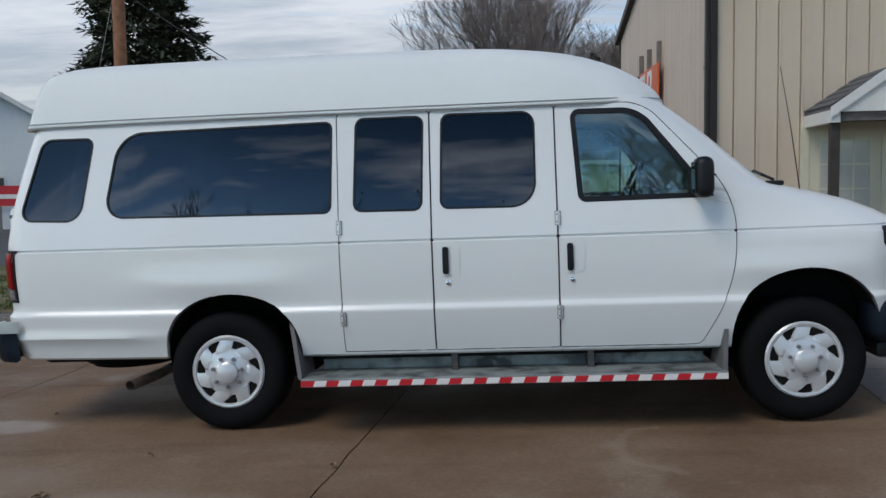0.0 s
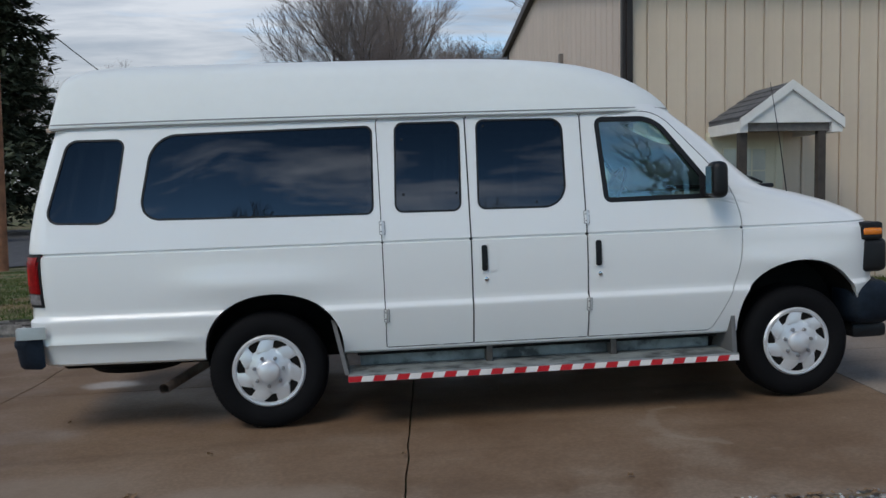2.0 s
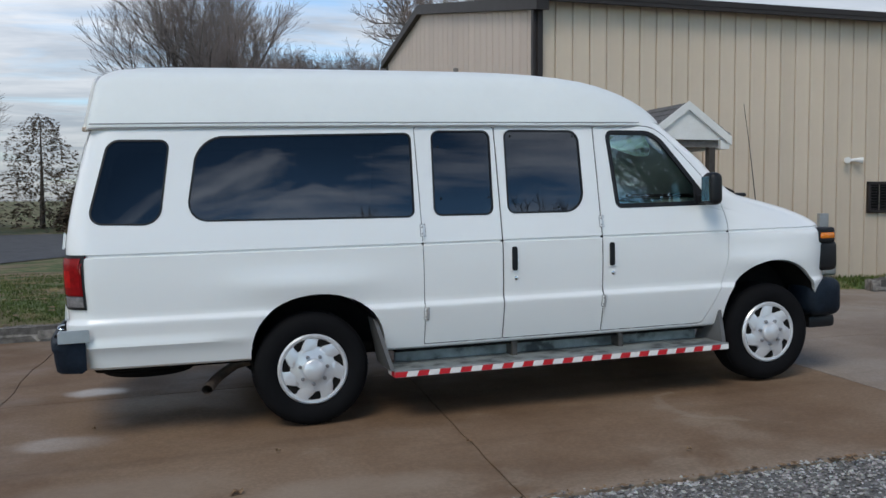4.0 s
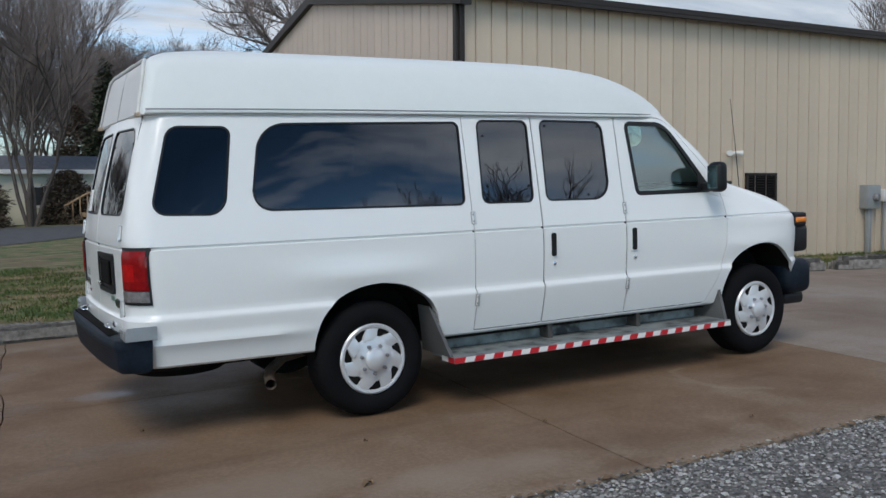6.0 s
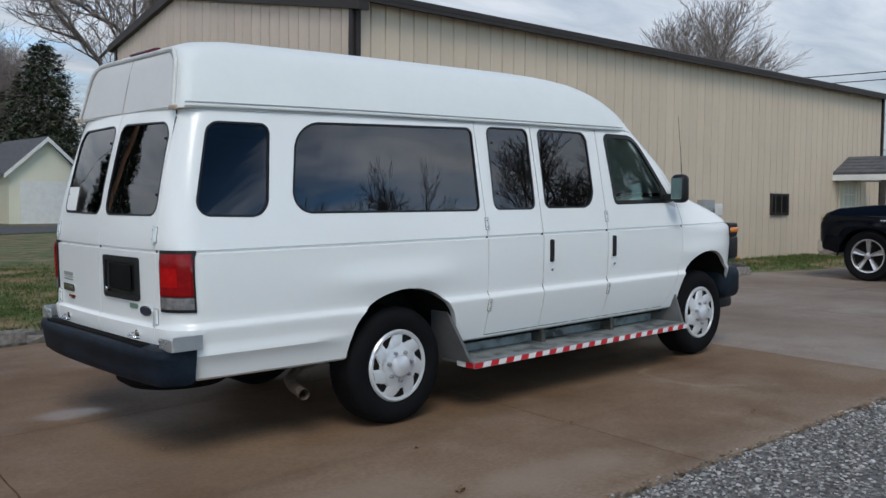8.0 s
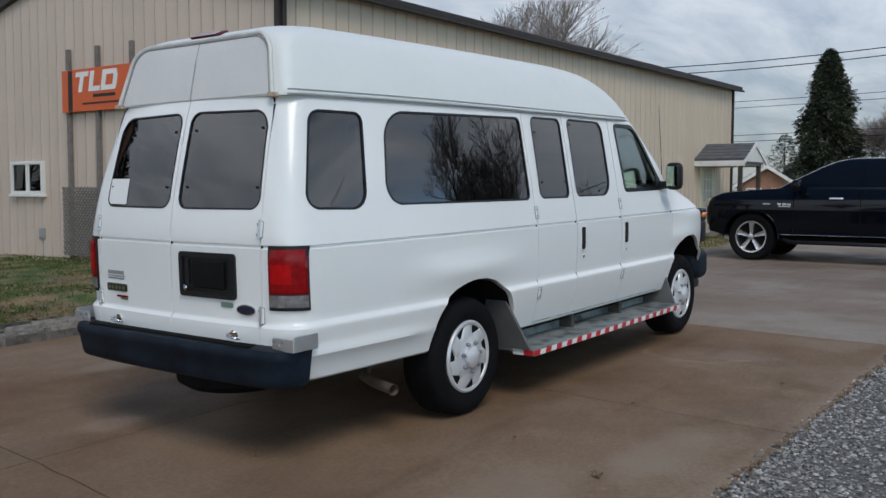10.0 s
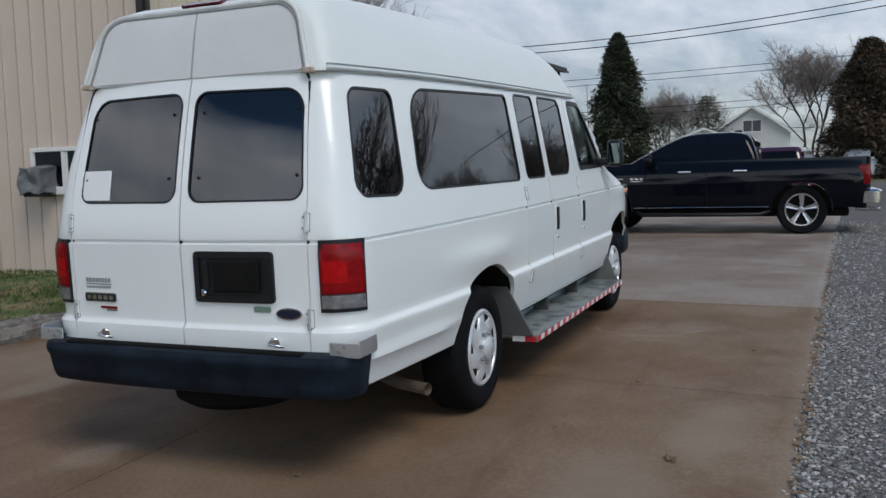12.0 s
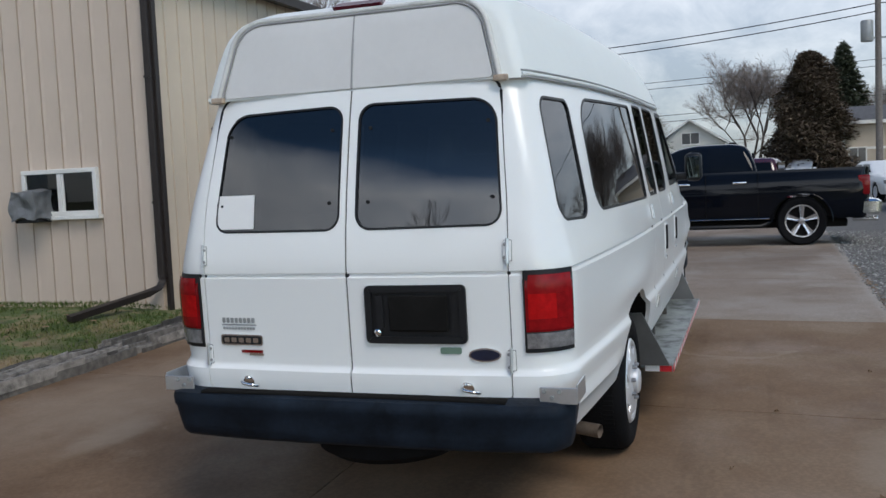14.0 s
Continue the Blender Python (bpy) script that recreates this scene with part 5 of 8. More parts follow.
part("dashboard", box_bm(2.72, 3.3, -0.85, 0.85, 0.99, 1.40, 0.1, 4), M_SEAT, van, "grey moulded dashboard", 40)
bm = bmesh.new()
ring = [(0.19 * math.cos(2 * math.pi * k / 28), 0.19 * math.sin(2 * math.pi * k / 28)) for k in range(29)]
tube([(0, a, b) for a, b in ring], 0.016, 6, bm)
tube([(0, -0.18, 0), (0.03, 0, 0), (0, 0.18, 0)], 0.018, 6, bm)
part("steering_wheel", bm, M_BLACK, van, "", 60, pose(2.68, 0.45, 1.42, 0, 25, 0))


# ---- the metal building ----
FRONT = Matrix.Translation((2.67, 11.6, 0)) @ pose(0, 0, 0, 0, 0, -2.5)
GABLE = Matrix.Translation((2.67, 11.6, 0)) @ pose(0, 0, 0, 0, 0, 0.4)
EAVE, LONG, DEEP, RIDGE, PEAK_Y = 4.27, 17.2, 7.75, 5.12, 5.27
STEP = 0.267
shop = thing("wall_front", FRONT, "long tan ribbed metal wall of a workshop building", "wall", kind="structure")


def siding(top, base, width=STEP):
    """One ribbed siding panel with a proud seam at one edge and a shallow rib in the middle."""
    bm = bmesh.new()
    k = width / 0.30
    prof = [(0.0, 0.0), (0.003 * k, -0.030), (0.012 * k, -0.034), (0.05 * k, -0.027), (0.15 * k, -0.025), (0.25 * k, -0.027), (0.279 * k, -0.030), (0.282 * k, 0.0), (0.30 * k, 0.0)]
    lo = [bm.verts.new((x, y, base)) for x, y in prof]
    hi = [bm.verts.new((x, y, top(x) if callable(top) else top)) for x, y in prof]
    for j in range(len(prof) - 1):
        bm.faces.new((lo[j], lo[j + 1], hi[j + 1], hi[j]))
    return bm


first = part("siding_panel", siding(EAVE, -0.2), M_TAN, shop)
for i in range(1, int(LONG / STEP)):
    ob = new("siding_panel", first.data)
    ob.parent = shop
    ob.matrix_basis = pose(i * STEP, 0, 0)
part("wall_core", box_bm(0.02, LONG, 0.002, 0.2, -0.3, EAVE), M_TAN, shop)
part("base_trim", box_bm(0.0, LONG, -0.050, -0.001, 0.02, 0.07), M_TAN, shop)
part("eave_gutter", box_bm(-0.15, LONG + 0.25, -0.20, 0.02, EAVE + 0.0, EAVE + 0.10, 0.015, 2), M_BROWN, shop, "dark brown metal eave gutter")
part("corner_trim", box_bm(LONG - 0.06, LONG + 0.02, -0.055, 0.05, -0.1, EAVE), M_BROWN, shop)
gend = thing("wall_gable", GABLE, "tan ribbed metal gable wall of a workshop building, in a shaded tone", "wall", kind="structure")


def rake(y):
    return EAVE + (RIDGE - EAVE) * (y / PEAK_Y if y < PEAK_Y else 1 - (y - PEAK_Y) / (DEEP - PEAK_Y) * 0.74)


for i in range(int(DEEP / STEP) + 1):
    y1 = min(DEEP, (i + 1) * STEP)
    ob = part("siding_panel", siding(lambda x, y1=y1: rake(y1 - x), -0.2, y1 - i * STEP), M_TAN_SHADED, gend)
    ob.matrix_basis = pose(0, y1, 0, 0, 0, -90)
bm = bmesh.new()
for x0 in (0.004, 0.2):
    vs = [bm.verts.new((x0, y, z)) for y, z in ((0, -0.3), (DEEP, -0.3), (DEEP, rake(DEEP)), (PEAK_Y, RIDGE), (0, EAVE))]
    bm.faces.new(vs)
part("wall_core", bm, M_TAN_SHADED, gend)
for ya, yb in ((-0.25, PEAK_Y), (PEAK_Y, DEEP + 0.2)):
    za, zb = (EAVE - 0.13, RIDGE) if ya < 0 else (RIDGE, rake(DEEP) - 0.05)
    bm = bmesh.new()
    vs = [bm.verts.new((x, y, z + dz)) for x in (-0.13, 0.06) for y, z in ((ya, za), (yb, zb)) for dz in (-0.06, 0.075)]
    for f in ((0, 1, 3, 2), (4, 6, 7, 5), (0, 4, 5, 1), (2, 3, 7, 6), (0, 2, 6, 4), (1, 5, 7, 3)):
        bm.faces.new([vs[j] for j in f])
    part("rake_trim", bm, M_BROWN, gend, "dark brown metal rake trim")
part("corner_post", box_bm(-0.06, 0.0, DEEP - 0.03, DEEP + 0.06, -0.1, rake(DEEP)), M_BROWN, gend)
bm = bmesh.new()
for ya, yb, za, zb in ((-0.25, PEAK_Y, EAVE - 0.06, RIDGE + 0.07), (PEAK_Y, DEEP + 0.25, RIDGE + 0.07, rake(DEEP) - 0.03)):
    p = [FRONT.inverted() @ GABLE @ Vector((-0.12, y, z)) for y, z in ((ya, za), (yb, zb))]
    q = [Vector((LONG + 0.25, p[0].y, za)), Vector((LONG + 0.25, p[1].y, zb))]
    vs = [bm.verts.new(v) for v in (p[0], q[0], q[1], p[1])]
    ws = [bm.verts.new(v + Vector((0, 0, 0.05))) for v in (p[0], q[0], q[1], p[1])]
    bm.faces.new(vs), bm.faces.new(ws[::-1])
    for j in range(4):
        bm.faces.new((vs[j], vs[(j + 1) % 4], ws[(j + 1) % 4], ws[j]))
tagged(part("roof_1", bm, M_BROWN, None, "", 0, FRONT), "dark brown metal workshop roof", "roof", kind="structure")
for nm, pts in (("wall_east", ((LONG - 0.2, 0.0), (LONG, 0.0), (LONG, DEEP), (LONG - 0.2, DEEP))), ("wall_north", ((0.3, DEEP - 0.2), (LONG, DEEP - 0.2), (LONG, DEEP), (0.3, DEEP)))):
    bm = bmesh.new()
    lo, hi = [bm.verts.new((x, y, -0.3)) for x, y in pts], [bm.verts.new((x, y, EAVE - 0.02)) for x, y in pts]
    for j in range(4):
        bm.faces.new((lo[j], lo[(j + 1) % 4], hi[(j + 1) % 4], hi[j]))
    bm.faces.new(hi)
    tagged(part(nm, bm, M_TAN, None, "", 0, FRONT), "plain tan metal workshop wall", "wall", kind="structure")

# downspout on the corner: square dark pipe with an elbow that runs out over the grass
spout = thing("downspout", GABLE, "dark brown metal downspout with a long elbow over the grass", "downspout")
part("pipe", box_bm(-0.085, -0.005, -0.045, 0.045, 0.50, EAVE - 0.05, 0.012, 2), M_BROWN, spout)
part("corner_flashing", box_bm(-0.03, 0.05, -0.08, -0.03, 0.05, EAVE - 0.03, 0.004, 1), M_BROWN, spout)
bm = bmesh.new()
el = [(-0.052, 0.0, 0.54), (-0.06, 0.0, 0.46), (-0.12, 0.01, 0.39), (-0.30, 0.04, 0.345), (-1.42, 0.24, 0.21)]
tube(el, 0.052, 4, bm)
part("elbow_pipe", bm, M_BROWN, spout)
for z in (1.4, 2.9):
    part("strap", box_bm(-0.091, 0.0, -0.051, 0.051, z, z + 0.03), M_BROWN, spout)


def sash_window(name, m, w, h, label):
    """A white sliding window, face towards -y, its lower left corner at the origin of m."""
    win = thing(name, m, label, "window", kind="structure")
    t = 0.055
    for nm, b in (("window_frame", (0, w, -0.06, 0.01, 0, t)), ("window_frame", (0, w, -0.06, 0.01, h - t, h)), ("window_frame", (0, t, -0.06, 0.01, t, h - t)), ("window_frame", (w - t, w, -0.06, 0.01, t, h - t)), ("mullion", (w * 0.5 - 0.03, w * 0.5 + 0.03, -0.05, 0.01, t, h - t)), ("sash", (w * 0.5 + 0.03, w * 0.5 + 0.06, -0.04, 0.0, t, h - t))):
        part(nm, box_bm(*b, 0.004, 1), M_WPAINT, win)
    part("window_sill", box_bm(-0.03, w + 0.03, -0.085, 0.01, -0.05, -0.002, 0.005, 1), M_WPAINT, win)
    for a, b in ((t, w * 0.5 - 0.03), (w * 0.5 + 0.03, w - t)):
        part("pane", box_bm(a, b, -0.022, -0.018, t, h - t), M_WINDOW, win)
    # flat dark sheet stands in for the unlit room behind the glass
    part("dark_room_sheet", box_bm(t, w - t, -0.015, -0.012, t, h - t), M_DARK, win)
    return win


sash_window("window_1", GABLE @ pose(-0.032, 1.96, 1.30, 0, 0, -90), 1.13, 0.58, "white sliding window with an air conditioner in it")
sash_window("window_2", GABLE @ pose(-0.032, 6.80, 1.30, 0, 0, -90), 1.02, 0.58, "small white sliding window in the metal wall")
# covered air conditioner in the first window
ac = thing("air_conditioner", GABLE @ pose(-0.24, 1.74, 1.44), "window air conditioner under a wrinkled grey cover", "air conditioner")
bm = box_bm(-0.10, 0.18, -0.20, 0.20, -0.17, 0.18)
bmesh.ops.subdivide_edges(bm, edges=bm.edges[:], cuts=11, use_grid_fill=True)
for v in bm.verts:
    v.co += 0.045 * noise.noise_vector(v.co * 5) + 0.018 * noise.noise_vector(v.co * 14)
part("cover", bm, M_COVER, ac, "", 60)
part("casing", box_bm(-0.06, 0.2, -0.17, 0.17, -0.21, -0.15, 0.01, 1), M_BLACK, ac)

# orange sign board on posts, and a lattice panel under it
sign = thing("sign_board", GABLE @ pose(-0.10, 5.05, 0) @ Matrix.Diagonal((1, 0.84, 1, 1)), "orange sign board with white lettering shapes on grey posts", "sign")
part("board", box_bm(-0.03, 0.0, -2.45, 0.0, 2.68, 3.38, 0.004, 1), M_ORANGE, sign)
part("dark_band", box_bm(-0.034, -0.030, -0.36, -0.22, 2.69, 3.37), M_BROWN, sign)
for k, (y0, y1) in enumerate(((0.50, 0.92), (0.98, 1.32), (1.38, 1.85))):
    bm = bmesh.new()
    shapes = [[(y0, 3.33), (y1, 3.33), (y1 - 0.02, 3.25), (y0 - 0.02, 3.25)], [(y0 + 0.14, 3.25), (y0 + 0.26, 3.25), (y0 + 0.18, 3.0), (y0 + 0.06, 3.0)]] if k == 0 else [[(y0, 3.33), (y0 + 0.13, 3.33), (y0 + 0.05, 3.0), (y0 - 0.08, 3.0)], [(y0 + 0.05, 3.08), (y1 - 0.04, 3.08), (y1 - 0.06, 3.0), (y0 + 0.03, 3.0)]] if k == 1 else [[(y0, 3.33), (y1 - 0.04, 3.33), (y1 - 0.02, 3.25), (y0 - 0.02, 3.25)], [(y0 - 0.021, 3.249), (y0 + 0.11, 3.249), (y0 + 0.065, 3.081), (y0 - 0.064, 3.081)], [(y1 - 0.13, 3.249), (y1, 3.249), (y1 - 0.045, 3.081), (y1 - 0.175, 3.081)], [(y0 - 0.065, 3.08), (y1 - 0.046, 3.08), (y1 - 0.10, 3.0), (y0 - 0.08, 3.0)]]
    for shp in shapes:
        vs = [bm.verts.new((-0.036, -y, z)) for y, z in shp] + [bm.verts.new((-0.031, -y, z)) for y, z in shp]
        for f in ((0, 1, 2, 3), (7, 6, 5, 4), (0, 4, 5, 1), (1, 5, 6, 2), (2, 6, 7, 3), (3, 7, 4, 0)):
            bm.faces.new([vs[j] for j in f])
    part("white_shape", bm, M_SIGNW, sign)
part("lettering_bar", box_bm(-0.035, -0.031, -1.75, -1.05, 2.90, 2.95), M_BROWN, sign)
part("lettering_bar", box_bm(-0.035, -0.031, -2.10, -0.70, 2.79, 2.82), M_BROWN, sign)
for y in (0.13, 1.10, 2.18):
    part("post", box_bm(0.0, 0.07, -y - 0.045, -y + 0.045, 0.1, 3.74, 0.006, 1), M_WOOD, sign)
lat = thing("lattice_panel", GABLE @ pose(-0.16, 5.03, 0.27), "weathered grey wooden lattice panel against the wall", "lattice")
for k in range(-13, 31):
    for d, y0 in ((1, 0.0), (-1, 0.014)):
        a = k * 0.09
        lo, hi = 0.0, 1.15
        s0, s1 = max(0.0, -a if d > 0 else a - 1.15), min(1.15, 1.8 - a if d > 0 else 1e9)
        pts = []
        for z in (0.0, 1.15):
            y = a + z if d > 0 else a + (1.15 - z)
            pts.append((y, z))
        (ya, za), (yb, zb) = pts
        lo_y, hi_y = 0.0, 2.3
        def clip(p, q):
            (y_a, z_a), (y_b, z_b) = p, q
            t0, t1 = 0.0, 1.0
            dy = y_b - y_a
            for bound, up in ((lo_y, False), (hi_y, True)):
                t = (bound - y_a) / dy
                if (dy > 0) == up:
                    t1 = min(t1, t)
                else:
                    t0 = max(t0, t)
            return t0, t1
        t0, t1 = clip(*pts)
        if t1 - t0 < 0.03:
            continue
        A = Vector((-y0, -(ya + (yb - ya) * t0), za + (zb - za) * t0))
        B = Vector((-y0, -(ya + (yb - ya) * t1), za + (zb - za) * t1))
        dd = (B - A).normalized()
        nn = Vector((1, 0, 0)).cross(dd) * 0.018
        bm = bmesh.new()
        vs = [bm.verts.new(p + o) for o in (Vector((0, 0, 0)), Vector((-0.007, 0, 0))) for p in (A - nn, A + nn, B + nn, B - nn)]
        for f in ((3, 2, 1, 0), (4, 5, 6, 7), (0, 1, 5, 4), (1, 2, 6, 5), (2, 3, 7, 6), (3, 0, 4, 7)):
            bm.faces.new([vs[j] for j in f])
        part("slat", bm, M_WOOD, lat)
mb = thing("outdoor_outlet", GABLE @ pose(-0.03, 5.88, 0.50), "small grey outdoor electrical box on the gable wall", "electrical box")
part("box", box_bm(-0.05, 0.03, -0.07, 0.07, 0, 0.2, 0.015, 2), M_GREYBOX, mb, "", 40)
part("conduit", rod((0, 0, -0.4), (0, 0, 0.0), 0.012), M_GREYBOX, mb)


def porch(m, w, d, z0, ridge_z, label):
    """A small gabled porch roof on two posts over a door; the wall is y = 0, w wide from x = 0."""
    p = thing("porch", m, label, "porch")
    half = w / 2
    bm = bmesh.new()
    for a, b in ((-0.12, half), (w + 0.12, half)):
        za = z0 + 0.02
        vs = [bm.verts.new((x, y, z + dz)) for dz in (0, 0.05) for x, z in ((a, za), (b, ridge_z)) for y in (-d - 0.12, 0.0)]
        for f in ((0, 1, 3, 2), (4, 6, 7, 5), (0, 4, 5, 1), (2, 3, 7, 6), (0, 2, 6, 4), (1, 5, 7, 3)):
            bm.faces.new([vs[j] for j in f])
    part("roof", bm, M_SHINGLE, p, "grey shingle roof")
    n = 5
    for k in range(n):
        for sgn in (-1, 1):
            t0, t1 = k / n, (k + 1) / n
            xa = half + sgn * (half + 0.13) * (1 - t0)
            xb = half + sgn * (half + 0.13) * (1 - t1)
            za, zb = z0 + 0.085 + (ridge_z - z0 - 0.02) * t0, z0 + 0.07 + (ridge_z - z0 - 0.02) * t1
            bm = bmesh.new()
            vs = [bm.verts.new(v) for v in ((xa, -d - 0.13, za), (xa, 0, za), (xb, 0, zb), (xb, -d - 0.13, zb))]
            bm.faces.new(vs)
            r_ = bmesh.ops.extrude_face_region(bm, geom=bm.faces[:])
            for v in r_["geom"]:
                if isinstance(v, bmesh.types.BMVert):
                    v.co.z -= 0.012
            part("shingle_course", bm, M_SHINGLE, p)
    bm = bmesh.new()
    for y in (-d - 0.10, -d - 0.05):
        bm.faces.new([bm.verts.new(v) for v in ((-0.10, y, z0), (w + 0.10, y, z0), (half, y, ridge_z))])
    part("gable_board", bm, M_WPAINT, p, "white gable board")
    for a, b in (((-0.14, z0 - 0.0), (half, ridge_z + 0.02)), ((w + 0.14, z0 - 0.0), (half, ridge_z + 0.02))):
        bm = bmesh.new()
        vs = [bm.verts.new((x, y, z + dz)) for dz in (-0.07, 0.05) for x, z in (a, b) for y in (-d - 0.14, -d - 0.11)]
        for f in ((0, 1, 3, 2), (4, 6, 7, 5), (0, 4, 5, 1), (2, 3, 7, 6), (0, 2, 6, 4), (1, 5, 7, 3)):
            bm.faces.new([vs[j] for j in f])
        part("rake_board", bm, M_WPAINT, p)
    for x in (-0.06, w + 0.06):
        part("fascia", box_bm(x - 0.07, x + 0.03 if x < 0 else x + 0.07, -d - 0.10, 0.0, z0 - 0.12, z0 + 0.02), M_WPAINT, p)
    part("header_beam", box_bm(0.0, w, -d - 0.04, -d + 0.05, z0 - 0.10, z0), M_WOOD, p)
    for x in (-0.06, w - 0.10):
        part("post", box_bm(x - 0.05, x + 0.05, -d - 0.04, -d + 0.06, 0.05, z0 - 0.1, 0.006, 1), M_OLDPOST, p, "weathered dark grey post")
    return p


def glazed_door(m, w, h, label):
    """A pale panelled door with nine small panes, in a frame."""
    d = thing("door_1", m, label, "door", kind="structure")
    for b in ((-0.1, 0.0, -0.05, 0.0, 0, h + 0.1), (w, w + 0.1, -0.05, 0.0, 0, h + 0.1), (0, w, -0.05, 0.0, h, h + 0.1)):
        part("door_frame", box_bm(*b), M_CREAM, d)
    part("leaf", box_bm(0, w, -0.035, -0.005, 0, h), M_CREAM, d, "pale yellow painted door leaf")
    part("kick_panel", box_bm(0.12, w - 0.12, -0.045, -0.035, 0.15, h * 0.42, 0.008, 1), M_CREAM, d)
    for i in range(3):
        for j in range(3):
            pw, ph = (w - 0.32) / 3, h * 0.42 / 3
            x0, z0 = 0.14 + i * (pw + 0.02), h * 0.50 + j * (ph + 0.02)
            part("pane", box_bm(x0, x0 + pw, -0.040, -0.036, z0, z0 + ph), M_DOORPANE, d)
    for i in range(4):
        part("glazing_bar", box_bm(0.118 + i * ((w - 0.32) / 3 + 0.02), 0.138 + i * ((w - 0.32) / 3 + 0.02), -0.048, -0.036, h * 0.48, h * 0.97), M_CREAM, d)
        part("glazing_bar", box_bm(0.12, w - 0.12, -0.047, -0.036, h * 0.50 - 0.02 + i * (h * 0.14 + 0.02), h * 0.50 + i * (h * 0.14 + 0.02)), M_CREAM, d)
    part("door_knob", revolve([(0.0, -0.09), (0.03, -0.08), (0.03, -0.06), (0.01, -0.05), (0.01, -0.035)], 14), M_CHROME, d, "", 50, pose(w - 0.07, 0, 1.0))
    return d


porch(FRONT @ pose(1.23, 0, 0), 1.05, 1.0, 2.26, 2.71, "small white gabled porch with a shingle roof on grey posts")
glazed_door(FRONT @ pose(1.16, -0.03, 0.1), 0.86, 2.0, "pale door with nine panes under the porch")
porch(FRONT @ pose(14.6, 0, 0), 1.4, 1.25, 2.15, 2.60, "far white gabled porch with a shingle roof on grey posts")
d2 = glazed_door(FRONT @ pose(14.9, -0.03, 0.1), 0.86, 2.0, "far pale door with panes under the second porch")

# utilities on the long wall
em = thing("electric_meter", FRONT @ pose(8.62, 0, 0), "grey electric meter cabinet on a conduit beside a smaller box", "electric meter")
part("cabinet", box_bm(0.0, 0.36, -0.22, -0.02, 1.05, 1.50, 0.012, 2), M_GREYBOX, em, "", 40)
part("meter_dome", revolve([(0.0, -0.30), (0.06, -0.29), (0.075, -0.26), (0.075, -0.22)], 20), M_CLEARLENS, em, "", 40, pose(0.20, 0, 1.26))
part("small_box", box_bm(0.52, 0.74, -0.16, -0.02, 1.18, 1.42, 0.012, 2), M_WPAINT, em, "small off-white box", 40)
part("conduit", box_bm(0.11, 0.20, -0.16, -0.06, 0.1, 1.05, 0.02, 2), M_GREYBOX, em, "", 40)
part("conduit", rod((0.62, -0.09, 0.1), (0.62, -0.09, 1.18), 0.022), M_GREYBOX, em, "", 60)
part("conduit", rod((0.68, -0.06, 0.1), (0.68, -0.06, 1.18), 0.012), M_GREYBOX, em, "", 60)
ped = thing("cable_pedestal", FRONT @ pose(9.42, -0.28, 0.08), "green plastic cable pedestal at the foot of the wall", "utility pedestal")
part("shell", revolve([(0.0, 0.40), (0.13, 0.38), (0.165, 0.33), (0.165, 0.30), (0.15, 0.29), (0.155, 0.0)], 16), M_GREEN, ped, "", 50, pose(0, 0, 0, 90, 0, 0))
part("label_plate", box_bm(0.10, 0.15, -0.135, -0.10, 0.18, 0.28, 0.004, 1), M_AMBER, ped)


def louvre(m, w, h, label):
    v = thing("wall_vent", m, label, "vent")
    for b in ((0, w, 0, 0.05), (0, w, h - 0.05, h), (0, 0.05, 0, h), (w - 0.05, w, 0, h)):
        part("frame", box_bm(b[0], b[1], -0.06, 0.0, b[2], b[3], 0.004, 1), M_BROWN, v)
    part("backing", box_bm(0.04, w - 0.04, -0.012, -0.004, 0.04, h - 0.04), M_DARK, v)
    k = 9
    for i in range(k):
        z = 0.06 + (h - 0.14) * i / (k - 1)
        part("slat", box_bm(0.05, w - 0.05, -0.045, -0.012, z, z + 0.012), M_BROWN, v)
    return v


louvre(FRONT @ pose(5.64, -0.02, 1.22), 0.74, 0.50, "dark louvred vent in the metal wall")
louvre(FRONT @ pose(11.5, -0.02, 1.17), 0.78, 0.50, "brown louvred vent with a small window in the metal wall")
lampb = thing("security_light", FRONT @ pose(5.25, -0.02, 2.05), "twin white security floodlight on the metal wall", "wall light")
part("base", revolve([(0.05, 0.0), (0.05, -0.03), (0.02, -0.05), (0.0, -0.05)], 14), M_WPAINT, lampb, "", 40)
for dx in (-0.05, 0.10):
    part("lamp_head", tube([(dx * 0.3, -0.05, 0), (dx, -0.09, 0.01), (dx * 1.9, -0.15, 0.0)], [0.02, 0.03, 0.05], 12), M_WPAINT, lampb, "", 40)
part("arm", rod((0, -0.04, 0.0), (0.27, -0.06, 0.02), 0.012), M_WPAINT, lampb)
gas = thing("gas_meter", FRONT @ pose(4.62, -0.22, 0.08), "grey gas meter with pipes at the foot of the wall", "gas meter")
part("meter_body", box_bm(0.0, 0.26, -0.10, 0.10, 0.18, 0.46, 0.05, 3), M_GREYBOX, gas, "", 40)
part("regulator", revolve([(0.0, -0.08), (0.08, -0.06), (0.09, 0.0), (0.05, 0.05), (0.0, 0.06)], 16), M_GREYBOX, gas, "", 50, pose(-0.12, 0, 0.45))
part("pipe", tube([(-0.12, 0, 0.0), (-0.12, 0, 0.5), (0.05, 0, 0.55), (0.05, 0, 0.42)], 0.022, 8), M_GREYBOX, gas, "", 50)
part("pipe", tube([(0.2, 0, 0.42), (0.2, 0, 0.60), (0.32, 0.05, 0.60), (0.32, 0.2, 0.60)], 0.022, 8), M_GREYBOX, gas, "", 50)
